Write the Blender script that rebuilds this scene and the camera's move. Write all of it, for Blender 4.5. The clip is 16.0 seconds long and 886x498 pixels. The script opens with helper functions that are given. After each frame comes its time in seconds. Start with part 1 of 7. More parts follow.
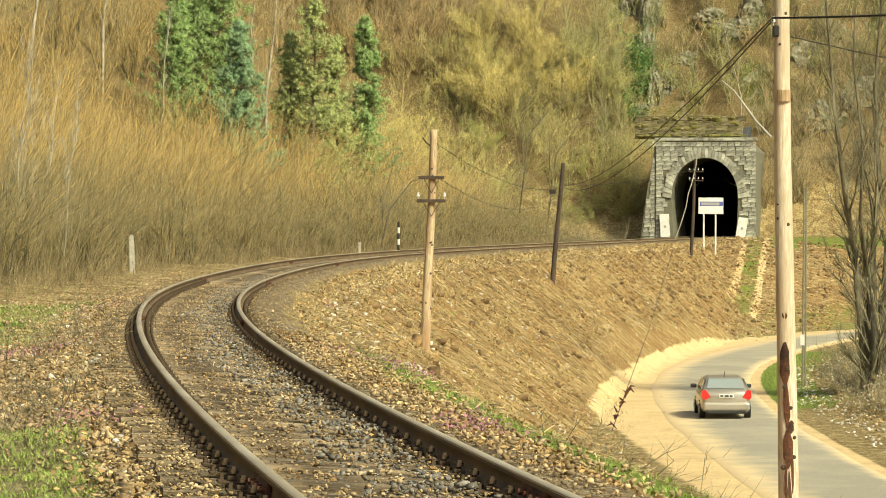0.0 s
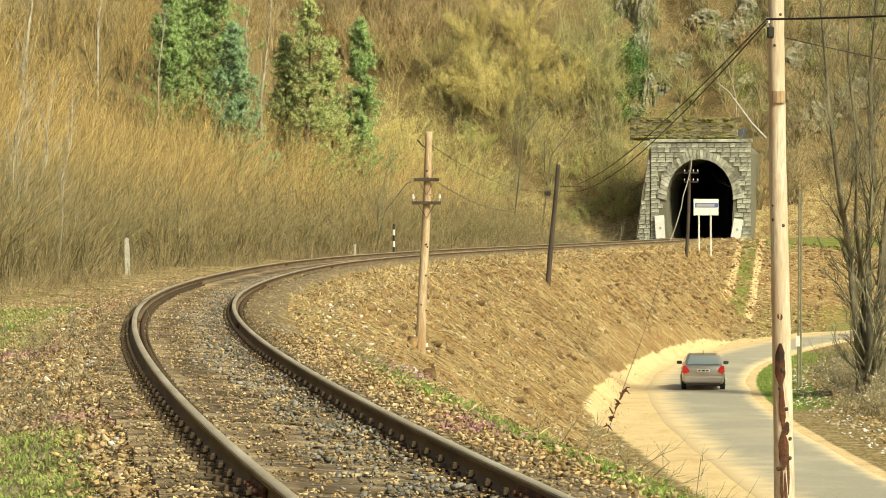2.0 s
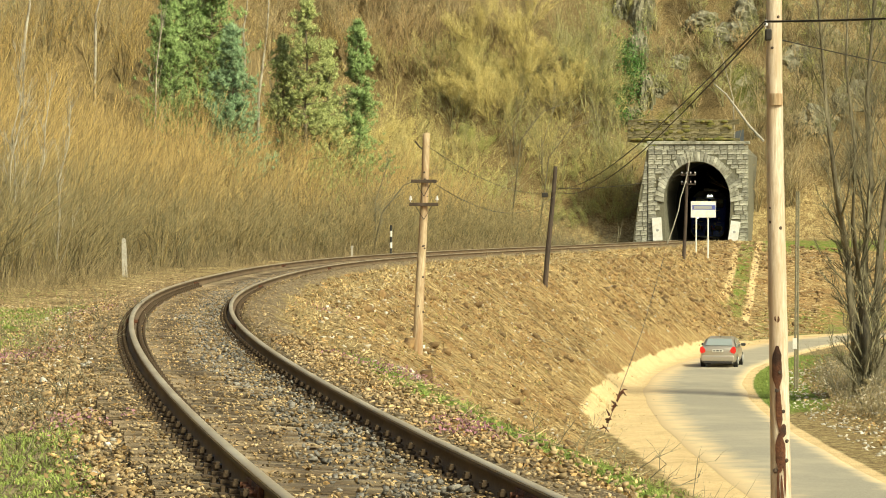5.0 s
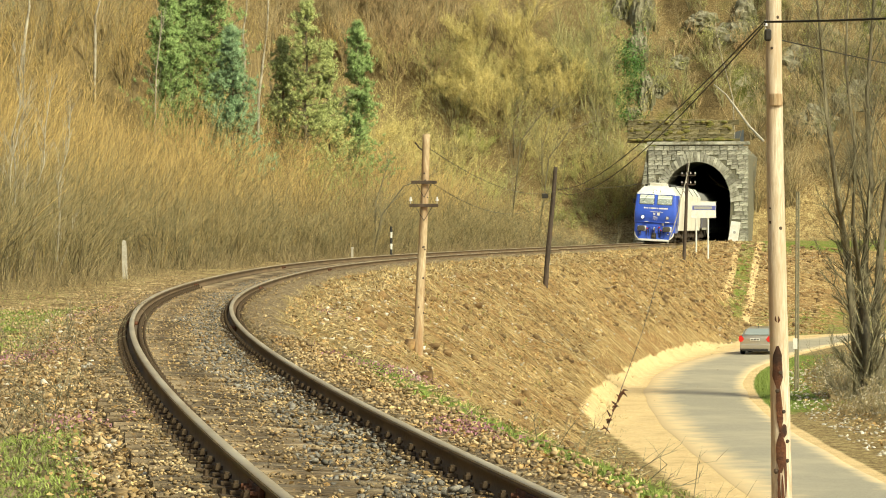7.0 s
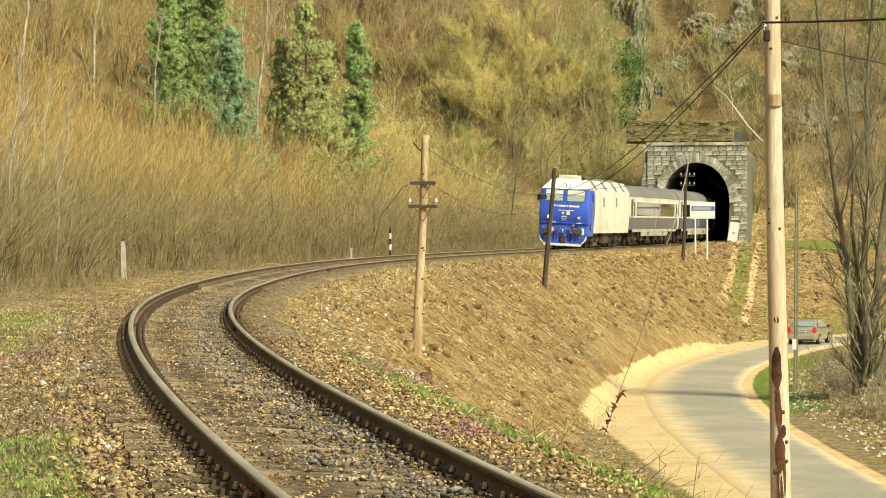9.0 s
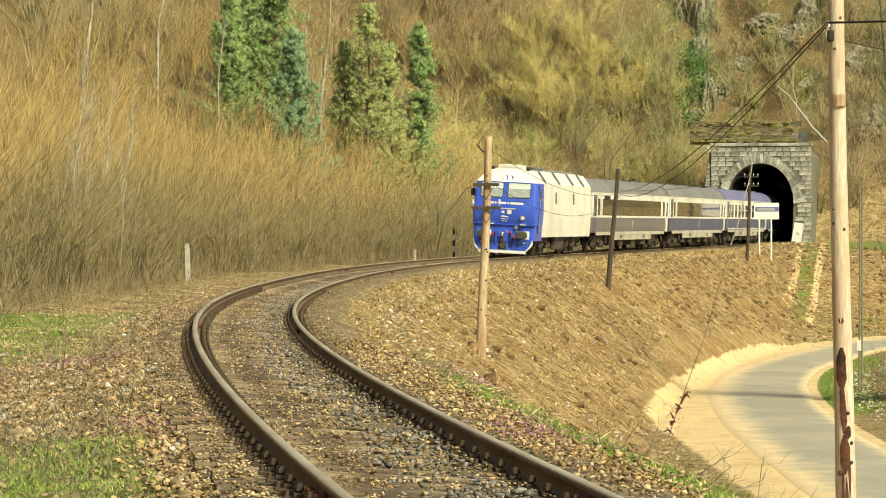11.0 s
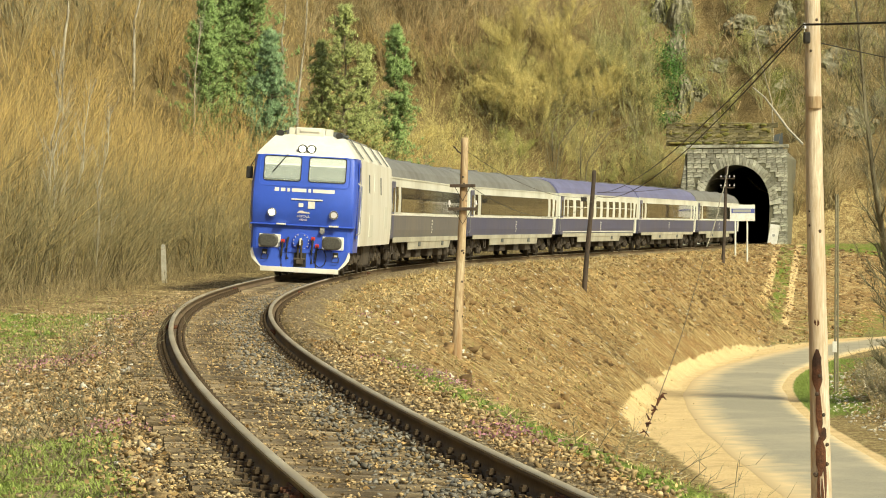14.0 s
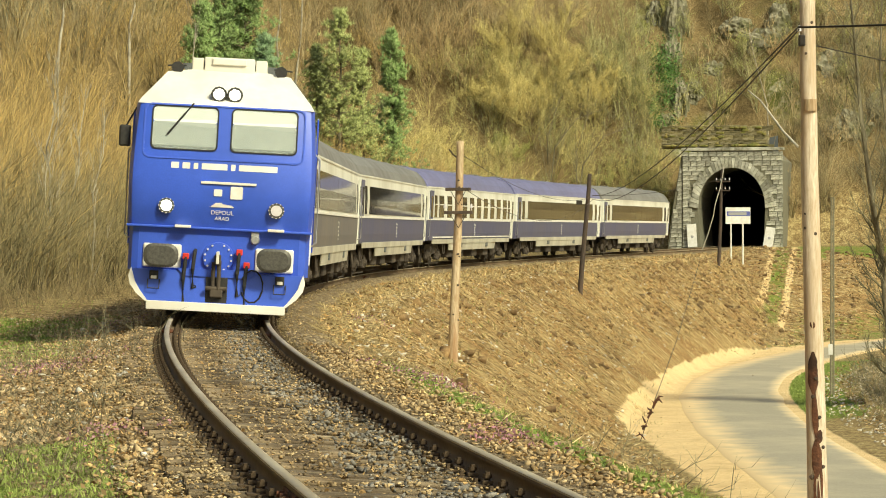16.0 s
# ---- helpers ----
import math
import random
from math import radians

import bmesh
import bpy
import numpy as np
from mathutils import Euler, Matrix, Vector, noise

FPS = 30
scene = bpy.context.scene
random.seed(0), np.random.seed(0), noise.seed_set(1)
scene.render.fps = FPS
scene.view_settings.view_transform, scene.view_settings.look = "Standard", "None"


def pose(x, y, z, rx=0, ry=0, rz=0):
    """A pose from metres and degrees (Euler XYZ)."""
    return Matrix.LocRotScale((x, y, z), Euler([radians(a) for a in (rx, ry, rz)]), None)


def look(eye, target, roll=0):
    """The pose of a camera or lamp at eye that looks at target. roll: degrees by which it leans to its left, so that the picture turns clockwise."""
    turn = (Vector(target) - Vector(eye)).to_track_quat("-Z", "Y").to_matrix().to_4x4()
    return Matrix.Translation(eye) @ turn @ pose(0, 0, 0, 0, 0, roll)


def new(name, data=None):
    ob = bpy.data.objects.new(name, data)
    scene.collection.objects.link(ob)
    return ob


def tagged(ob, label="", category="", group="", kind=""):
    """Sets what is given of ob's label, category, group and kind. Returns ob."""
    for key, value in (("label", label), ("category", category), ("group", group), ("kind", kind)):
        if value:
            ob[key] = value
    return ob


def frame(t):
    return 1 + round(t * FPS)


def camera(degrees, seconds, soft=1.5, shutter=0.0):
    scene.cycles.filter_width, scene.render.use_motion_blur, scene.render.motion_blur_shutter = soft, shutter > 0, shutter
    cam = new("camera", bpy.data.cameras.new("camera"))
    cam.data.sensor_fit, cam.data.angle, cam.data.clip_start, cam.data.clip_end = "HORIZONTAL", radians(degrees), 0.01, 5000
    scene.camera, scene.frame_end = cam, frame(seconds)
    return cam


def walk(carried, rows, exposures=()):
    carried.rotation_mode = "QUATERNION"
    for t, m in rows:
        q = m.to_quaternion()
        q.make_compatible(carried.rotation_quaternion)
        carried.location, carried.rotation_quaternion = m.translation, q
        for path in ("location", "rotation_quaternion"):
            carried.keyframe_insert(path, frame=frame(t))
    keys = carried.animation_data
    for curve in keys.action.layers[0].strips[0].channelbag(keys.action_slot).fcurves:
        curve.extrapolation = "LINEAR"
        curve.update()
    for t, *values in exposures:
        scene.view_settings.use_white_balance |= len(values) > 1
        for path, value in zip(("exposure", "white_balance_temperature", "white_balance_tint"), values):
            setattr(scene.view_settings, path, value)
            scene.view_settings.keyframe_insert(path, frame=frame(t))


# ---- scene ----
cam = camera(15.995, 16.0, 1.0)
EYE = (0.0, 0.0, 1.4)
# seconds, pan to the left, tilt up and roll of the tripod head (thousandths of the focal length 5.5807, degrees)
HEAD = [
    (0.0, 14.3, -8.1, 0.14),
    (0.5, 11.9, -8.1, 0.06),
    (1.0, 9.3, -6.2, 0.02),
    (1.5, 7.6, -5.2, 0.00),
    (2.0, 5.9, -4.6, 0.01),
    (2.5, 3.0, -4.6, 0.09),
    (3.0, 2.8, -3.7, 0.09),
    (3.5, 2.0, -2.7, 0.11),
    (4.0, 1.2, -2.9, 0.18),
    (6.5, 1.2, 0.1, 0.04),
    (7.0, 1.3, -0.0, 0.01),
    (7.5, 0.1, -0.0, 0.01),
    (8.0, 0.0, 0.0, 0.00),
    (8.5, -1.6, 1.5, 0.00),
    (9.0, -0.4, 1.4, -0.01),
    (9.2, 0.0, 1.4, -0.01),
    (11.3, 118.4, 5.8, -0.18),
    (11.5, 115.8, 7.0, -0.18),
    (12.0, 98.9, 8.8, -0.16),
    (12.5, 82.0, 6.1, -0.08),
    (13.0, 76.9, 6.4, -0.07),
    (13.5, 72.8, 6.4, -0.06),
    (14.0, 70.0, 6.3, -0.08),
    (14.5, 68.3, 6.3, -0.08),
    (15.0, 66.6, 6.3, -0.08),
    (15.5, 65.1, 6.7, -0.12),
    (16.0, 62.3, 12.5, -0.22),]


def head(dx, dy, roll):
    f = 5580.7
    return look(EYE, (EYE[0] - dx / f * 100, 100.0, EYE[2] - (43 - dy) / f * 100), roll)


walk(cam, [(t, head(dx, dy, roll)) for t, dx, dy, roll in HEAD], exposures=[(0, 0.17, 6800, -2.5), (9.0, 0.13, 6800, -2.5), (13.0, 0.05, 6800, -2.5), (16.0, -0.02, 6800, -2.5)])

# ---- light: a bright, hazy overcast spring day ----
world = bpy.data.worlds.new("sky")
scene.world = world
world.use_nodes = True
wn = world.node_tree
sky = wn.nodes.new("ShaderNodeTexSky")
sky.sky_type, sky.sun_disc = "NISHITA", False
sky.sun_elevation, sky.sun_rotation = radians(42), radians(139)
sky.air_density, sky.dust_density, sky.ozone_density = 1.0, 4.0, 0.6
wn.links.new(sky.outputs[0], wn.nodes["Background"].inputs[0])
wn.nodes["Background"].inputs[1].default_value = 0.112
sun = new("sun", bpy.data.lights.new("sun", "SUN"))
sun.data.energy, sun.data.angle, sun.data.color = 4.35, radians(9), (1.0, 0.91, 0.70)
sun.matrix_world = look((0, 0, 0), (-0.50, 0.58, -0.64))


# ---- the railway line ----
S0, DS = -60, 1.0
SS = np.arange(S0, 560 + DS, DS)
KNOT_S = [-60, 0, 25, 50, 75, 100, 130, 170, 220, 235, 290, 300, 420, 560]
KNOT_K = [0.0024, 0.0024, 0.0020, 0.0034, 0.0015, 0.0031, 0.0026, -0.0002, -0.0004, -0.0010, -0.0010, 0.0060, 0.0060, 0.0]
CANT, GRADE, GAUGE = 0.073, 0.0007, 1.505


def line_of_track():
    k = np.interp(SS, KNOT_S, KNOT_K)
    i0 = int(round(-S0 / DS))
    th = np.concatenate([[0], np.cumsum((k[1:] + k[:-1]) / 2 * DS)])
    th += -0.175 - th[i0]
    mid = (th[1:] + th[:-1]) / 2
    x = np.concatenate([[0], np.cumsum(np.sin(mid) * DS)])
    y = np.concatenate([[0], np.cumsum(np.cos(mid) * DS)])
    return x + 1.2737 - x[i0], y + 8.0 - y[i0], th


TX, TY, TH = line_of_track()


def on_track(s, off=0.0, up=0.0):
    """The place at s metres along the line, off metres to its right (seen going away), up above the rails; and the heading."""
    x, y, th = np.interp(s, SS, TX), np.interp(s, SS, TY), np.interp(s, SS, TH)
    return x + np.cos(th) * off, y - np.sin(th) * off, GRADE * s - CANT * off / GAUGE + up, th


def near_track(x, y):
    """s and the offset to the right of the line, of many points."""
    x, y = np.asarray(x, float), np.asarray(y, float)
    s, o = np.empty(x.shape), np.empty(x.shape)
    for a in range(0, x.size, 4000):
        px, py = x.ravel()[a:a + 4000, None], y.ravel()[a:a + 4000, None]
        i = ((px - TX) ** 2 + (py - TY) ** 2).argmin(1)
        dx, dy = px[:, 0] - TX[i], py[:, 0] - TY[i]
        s.flat[a:a + 4000] = SS[i] + dx * np.sin(TH[i]) + dy * np.cos(TH[i])
        o.flat[a:a + 4000] = dx * np.cos(TH[i]) - dy * np.sin(TH[i])
    return s, o


def ripple(x, y, size, seed):
    """Smooth uneven ground, about -1 to 1."""
    r = np.random.RandomState(seed)
    v = np.zeros(np.shape(x))
    for i in range(7):
        a, f, p = r.uniform(0, 6.28), r.uniform(0.5, 1.8) / size, r.uniform(0, 6.28)
        v = v + np.sin((np.cos(a) * x + np.sin(a) * y) * f * 6.28 + p + 1.3 * np.sin((np.sin(a) * x - np.cos(a) * y) * f * 4 + p * 2))
    return v / 4.0


LOW = -5.6
ROAD_X = [14.5, 12.0, 10.9, 10.3, 10.05, 10.1, 10.7, 11.9, 13.66, 16.4, 19.9, 23.2, 27.3, 32.5, 41, 60, 140, 400]
ROAD_Y = [-60, 20, 60, 80.7, 97.7, 114, 130, 143.6, 155.4, 167.7, 180.6, 190.5, 199.5, 206, 211, 216, 214, 190]
PORTAL_S = 233.0


def road_line(step=1.0):
    px, py = np.array(ROAD_X, float), np.array(ROAD_Y, float)
    for _ in range(3):
        qx, qy = [px[0]], [py[0]]
        for i in range(len(px) - 1):
            for w in (0.25, 0.75):
                qx.append(px[i] * (1 - w) + px[i + 1] * w), qy.append(py[i] * (1 - w) + py[i + 1] * w)
        px, py = np.array(qx + [px[-1]]), np.array(qy + [py[-1]])
    length = np.concatenate([[0], np.cumsum(np.hypot(np.diff(px), np.diff(py)))])
    d = np.arange(0, length[-1], step)
    return d, np.interp(d, length, px), np.interp(d, length, py)


RD, RX, RY = road_line()


def road_gap(x, y):
    """How far points lie from the road's middle: to its right positive."""
    x, y = np.asarray(x, float), np.asarray(y, float)
    g = np.empty(x.shape)
    hx, hy = np.gradient(RX), np.gradient(RY)
    n = np.hypot(hx, hy)
    for a in range(0, x.size, 4000):
        px, py = x.ravel()[a:a + 4000, None], y.ravel()[a:a + 4000, None]
        q = (px - RX) ** 2 + (py - RY) ** 2
        i = q.argmin(1)
        side = (px[:, 0] - RX[i]) * hy[i] / n[i] - (py[:, 0] - RY[i]) * hx[i] / n[i]
        g.flat[a:a + 4000] = np.sqrt(q.min(1)) * np.sign(side)
    return g


def ground_z(x, y, fine=True):
    x, y = np.asarray(x, float), np.asarray(y, float)
    s, o = near_track(x, y)
    top = GRADE * np.clip(s, -60, 240)
    g = road_gap(x, y)
    # right of the line: shoulder, embankment, valley floor
    right = np.interp(o, [0, 0.9, 1.02, 1.4, 2.2, 2.9], [-0.225, -0.225, -0.155, -0.19, -0.45, -0.62])
    slope = -0.62 - np.interp(s, [60, 120, 160], [0.80, 0.80, 0.95]) * (o - 2.9) + 0.2 * ripple(x, y, 6.0, 3) * np.clip((o - 3.4) / 2, 0, 1)
    right = np.where(o > 2.9, slope, right) + top
    rise = np.clip((-g - 3.0) / 26, 0, 1) * np.clip((y - 186) / 12, 0, 1)
    rise = rise * rise * (3 - 2 * rise)
    flat = LOW + np.clip(np.abs(g) - 3.2, 0, 6) * 0.10 * (g > 0) + (0.18 * ripple(x, y, 7, 5)) * np.clip((np.abs(g) - 3) / 3, 0, 1)
    flat = flat + np.clip(g - 9, 0, 14) * 0.10
    flat = flat * (1 - rise) + (0.15) * rise
    flat = np.where(np.abs(g) < 2.6, np.minimum(flat, LOW - 0.005), flat)
    right = np.maximum(right, flat)
    # left of it: shoulder, shelf, wooded hill
    left = np.interp(-o, [0, 0.9, 1.02, 1.4, 2.0, 3.2, 7, 14], [-0.225, -0.225, -0.15, -0.20, -0.33, -0.42, -0.25, 0.9]) + top
    left = left + 0.12 * ripple(x, y, 5, 8) * np.clip((-o - 2.2) / 3, 0, 1)
    z = np.where(o > 0, right, left) + 0.025 * ripple(x, y, 1.6, 17) * (np.abs(o) < 3.2) * (np.abs(o) > 0.95)
    hill = np.maximum(0.72 * (-o - 14.5), 1.15 * (s - PORTAL_S - 3.5))
    hill = np.where((o > 6) & (s < PORTAL_S + 1), -1, hill)
    hill = np.where(hill > 0, hill + 1.6 * ripple(x, y, 22, 11) * np.clip(hill / 6, 0, 1) + 0.6 * ripple(x, y, 6, 12) * np.clip(hill / 6, 0, 1), 0)
    hill = np.minimum(hill, 75 + 0.05 * hill)
    z = z + np.clip(hill, 0, None)
    return z


# ---- materials ----


def mat(name, a, b, c=None, rough=0.8, metal=0.0, big=1.0, small=20.0, bump=0.3, depth=0.01, spread=0.0, stretch=(1, 1, 1), emit=0.0, coat=0.0, island=False, rough2=None):
    """Two or three colours mixed by noise at two scales (metres to the minus one), with fine relief."""
    m = bpy.data.materials.new(name)
    m.use_nodes = True
    n, l = m.node_tree.nodes, m.node_tree.links
    bsdf = n["Principled BSDF"]
    co = n.new("ShaderNodeTexCoord")
    mp = n.new("ShaderNodeMapping")
    mp.inputs["Scale"].default_value = stretch
    l.new(co.outputs["Object"], mp.inputs[0])

    def noise_of(scale, detail=4.0):
        t = n.new("ShaderNodeTexNoise")
        t.inputs["Scale"].default_value, t.inputs["Detail"].default_value, t.inputs["Roughness"].default_value = scale, detail, 0.62
        l.new(mp.outputs[0], t.inputs[0])
        return t.outputs[0]

    def ramp(src, lo, hi):
        r = n.new("ShaderNodeMapRange")
        r.inputs[1].default_value, r.inputs[2].default_value = lo, hi
        l.new(src, r.inputs[0])
        return r.outputs[0]

    def mix(fac, x, y):
        k = n.new("ShaderNodeMix")
        k.data_type = "RGBA"
        l.new(fac, k.inputs[0])
        for sock, v in ((k.inputs[6], x), (k.inputs[7], y)):
            if isinstance(v, tuple):
                sock.default_value = (*v, 1)
            else:
                l.new(v, sock)
        return k.outputs[2]

    nb, ns = noise_of(big), noise_of(small)
    col = mix(ramp(ns, 0.35, 0.65), a, b)
    if c:
        col = mix(ramp(nb, 0.42, 0.66), col, c)
    if spread:
        info = n.new("ShaderNodeNewGeometry").outputs["Random Per Island"] if island else n.new("ShaderNodeObjectInfo").outputs["Random"]
        hsv = n.new("ShaderNodeHueSaturation")
        r = n.new("ShaderNodeMapRange")
        r.inputs[3].default_value, r.inputs[4].default_value = 1 - spread, 1 + spread
        l.new(info, r.inputs[0]), l.new(r.outputs[0], hsv.inputs["Value"]), l.new(col, hsv.inputs["Color"])
        col = hsv.outputs[0]
    l.new(col, bsdf.inputs["Base Color"])
    rr = n.new("ShaderNodeMapRange")
    rr.inputs[3].default_value, rr.inputs[4].default_value = rough, rough2 if rough2 is not None else min(1, rough * 1.15)
    l.new(nb, rr.inputs[0]), l.new(rr.outputs[0], bsdf.inputs["Roughness"])
    bsdf.inputs["Metallic"].default_value = metal
    bsdf.inputs["Coat Weight"].default_value = coat
    if bump:
        bp = n.new("ShaderNodeBump")
        bp.inputs["Strength"].default_value, bp.inputs["Distance"].default_value = bump, depth
        l.new(ns, bp.inputs["Height"]), l.new(bp.outputs[0], bsdf.inputs["Normal"])
    if emit:
        bsdf.inputs["Emission Color"].default_value = (1, 0.96, 0.86, 1)
        bsdf.inputs["Emission Strength"].default_value = emit
    return m


def ground_material():
    """Leaf litter on the sheet, with gravel, sand, green and rock where the attributes say so."""
    m = bpy.data.materials.new("ground_cover")
    m.use_nodes = True
    n, l = m.node_tree.nodes, m.node_tree.links
    bsdf = n["Principled BSDF"]
    bsdf.inputs["Roughness"].default_value = 0.95
    bsdf.inputs["Specular IOR Level"].default_value = 0.15
    co = n.new("ShaderNodeTexCoord")

    def tex(scale, detail=5.0, kind="ShaderNodeTexNoise"):
        t = n.new(kind)
        t.inputs["Scale"].default_value = scale
        if kind == "ShaderNodeTexNoise":
            t.inputs["Detail"].default_value, t.inputs["Roughness"].default_value = detail, 0.68
        l.new(co.outputs["Object"], t.inputs["Vector"])
        return t

    def ramp(src, *stops):
        r = n.new("ShaderNodeValToRGB")
        e = r.color_ramp.elements
        while len(e) < len(stops):
            e.new(0.5)
        for k, (p, c) in zip(e, stops):
            k.position, k.color = p, (*c, 1)
        l.new(src, r.inputs[0])
        return r.outputs[0]

    def mix(fac, x, y):
        k = n.new("ShaderNodeMix")
        k.data_type = "RGBA"
        l.new(fac, k.inputs[0]), l.new(x, k.inputs[6]), l.new(y, k.inputs[7])
        return k.outputs[2]

    def mask(name, src, soft=0.5):
        """The attribute, with its border frayed by noise."""
        a = n.new("ShaderNodeAttribute")
        a.attribute_name = name
        s = n.new("ShaderNodeMath")
        s.operation = "MULTIPLY_ADD"
        l.new(src, s.inputs[0])
        s.inputs[1].default_value = soft
        l.new(a.outputs["Fac"], s.inputs[2])
        r = n.new("ShaderNodeMapRange")
        r.inputs[1].default_value, r.inputs[2].default_value = 0.45 + soft * 0.5, 0.62 + soft * 0.5
        l.new(s.outputs[0], r.inputs[0])
        return r.outputs[0]

    fine, mid, large = tex(9.0, 8.0), tex(1.6, 6.0), tex(0.16, 4.0)
    litter = ramp(fine.outputs[0], (0.32, (0.045, 0.030, 0.014)), (0.46, (0.17, 0.115, 0.052)), (0.58, (0.33, 0.235, 0.105)), (0.72, (0.55, 0.43, 0.22)))
    dry = ramp(fine.outputs[0], (0.34, (0.11, 0.08, 0.035)), (0.5, (0.38, 0.295, 0.135)), (0.68, (0.64, 0.53, 0.29)))
    col = mix(ramp(mid.outputs[0], (0.42, (0, 0, 0)), (0.62, (1, 1, 1))), litter, dry)
    # streaks running down the bank
    at_lay = n.new("ShaderNodeAttribute")
    at_lay.attribute_name = "lay"
    streak = n.new("ShaderNodeTexNoise")
    streak.inputs["Scale"].default_value, streak.inputs["Detail"].default_value, streak.inputs["Roughness"].default_value = 2.6, 7.0, 0.72
    l.new(at_lay.outputs["Vector"], streak.inputs["Vector"])
    furrow = ramp(streak.outputs[0], (0.36, (0.085, 0.05, 0.02)), (0.47, (0.30, 0.195, 0.08)), (0.56, (0.52, 0.37, 0.17)), (0.68, (0.80, 0.67, 0.39)))
    half = n.new("ShaderNodeMix")
    half.data_type, half.inputs[0].default_value = "RGBA", 0.6
    l.new(col, half.inputs[6]), l.new(furrow, half.inputs[7])
    col = mix(mask("bank", mid.outputs[0], 0.4), col, half.outputs[2])
    rust = ramp(fine.outputs[0], (0.34, (0.07, 0.038, 0.015)), (0.5, (0.27, 0.155, 0.062)), (0.66, (0.50, 0.33, 0.145)))
    clod = n.new("ShaderNodeMath")
    clod.operation = "MULTIPLY"
    l.new(mask("bank", mid.outputs[0], 0.4), clod.inputs[0])
    l.new(ramp(tex(0.35, 6.0).outputs[0], (0.48, (0, 0, 0)), (0.60, (0.85, 0.85, 0.85))), clod.inputs[1])
    col = mix(clod.outputs[0], col, rust)
    # Dark leaf mould; on the hill it also carries the shade among the trees
    mould = ramp(fine.outputs[0], (0.32, (0.06, 0.044, 0.02)), (0.5, (0.185, 0.135, 0.062)), (0.68, (0.36, 0.27, 0.13)))
    col = mix(mask("mould", mid.outputs[0], 0.5), col, mould)
    green = ramp(fine.outputs[0], (0.3, (0.05, 0.075, 0.012)), (0.5, (0.15, 0.21, 0.035)), (0.7, (0.30, 0.34, 0.10)))
    col = mix(mask("grass", mid.outputs[0], 0.9), col, green)
    vor = tex(15.0, kind="ShaderNodeTexVoronoi")
    stone = ramp(vor.outputs["Color"], (0.0, (0.07, 0.05, 0.03)), (0.45, (0.21, 0.155, 0.09)), (0.8, (0.36, 0.285, 0.175)), (1.0, (0.50, 0.42, 0.29)))
    col = mix(mask("gravel", mid.outputs[0], 0.3), col, stone)
    sand = ramp(fine.outputs[0], (0.25, (0.56, 0.40, 0.20)), (0.5, (0.76, 0.57, 0.30)), (0.75, (0.84, 0.68, 0.41)))
    wet = ramp(mid.outputs[0], (0.35, (0.52, 0.36, 0.18)), (0.55, (0.67, 0.49, 0.26)), (0.7, (0.77, 0.61, 0.36)))
    sand = mix(ramp(tex(0.5, 6.0).outputs[0], (0.42, (0, 0, 0)), (0.62, (0.8, 0.8, 0.8))), sand, wet)
    col = mix(mask("sand", mid.outputs[0], 0.25), col, sand)
    rockn = tex(0.9, 9.0)
    rock = ramp(rockn.outputs[0], (0.34, (0.035, 0.034, 0.018)), (0.48, (0.17, 0.155, 0.085)), (0.62, (0.36, 0.34, 0.23)), (0.75, (0.58, 0.56, 0.45)))
    moss = ramp(fine.outputs[0], (0.35, (0.05, 0.06, 0.012)), (0.65, (0.17, 0.18, 0.04)))
    rock = mix(ramp(mid.outputs[0], (0.42, (0, 0, 0)), (0.54, (1, 1, 1))), rock, moss)
    col = mix(mask("rock", large.outputs[0], 0.6), col, rock)
    l.new(col, bsdf.inputs["Base Color"])
    bp = n.new("ShaderNodeBump")
    bp.inputs["Strength"].default_value, bp.inputs["Distance"].default_value = 0.9, 0.08
    l.new(fine.outputs[0], bp.inputs["Height"]), l.new(bp.outputs[0], bsdf.inputs["Normal"])
    return m


def dusty_edges(m):
    """Sand blown over the edges of the asphalt, by the attribute dust."""
    n, l = m.node_tree.nodes, m.node_tree.links
    bsdf = n["Principled BSDF"]
    old = bsdf.inputs["Base Color"].links[0].from_socket
    a, t, co = n.new("ShaderNodeAttribute"), n.new("ShaderNodeTexNoise"), n.new("ShaderNodeTexCoord")
    a.attribute_name = "dust"
    t.inputs["Scale"].default_value, t.inputs["Detail"].default_value = 0.9, 7.0
    l.new(co.outputs["Object"], t.inputs["Vector"])
    s, r, k = n.new("ShaderNodeMath"), n.new("ShaderNodeMapRange"), n.new("ShaderNodeMix")
    s.operation = "ADD"
    l.new(a.outputs["Fac"], s.inputs[0]), l.new(t.outputs[0], s.inputs[1])
    r.inputs[1].default_value, r.inputs[2].default_value = 1.0, 1.6
    l.new(s.outputs[0], r.inputs[0])
    k.data_type = "RGBA"
    k.inputs[7].default_value = (0.72, 0.55, 0.31, 1)
    l.new(r.outputs[0], k.inputs[0]), l.new(old, k.inputs[6]), l.new(k.outputs[2], bsdf.inputs["Base Color"])
    return m


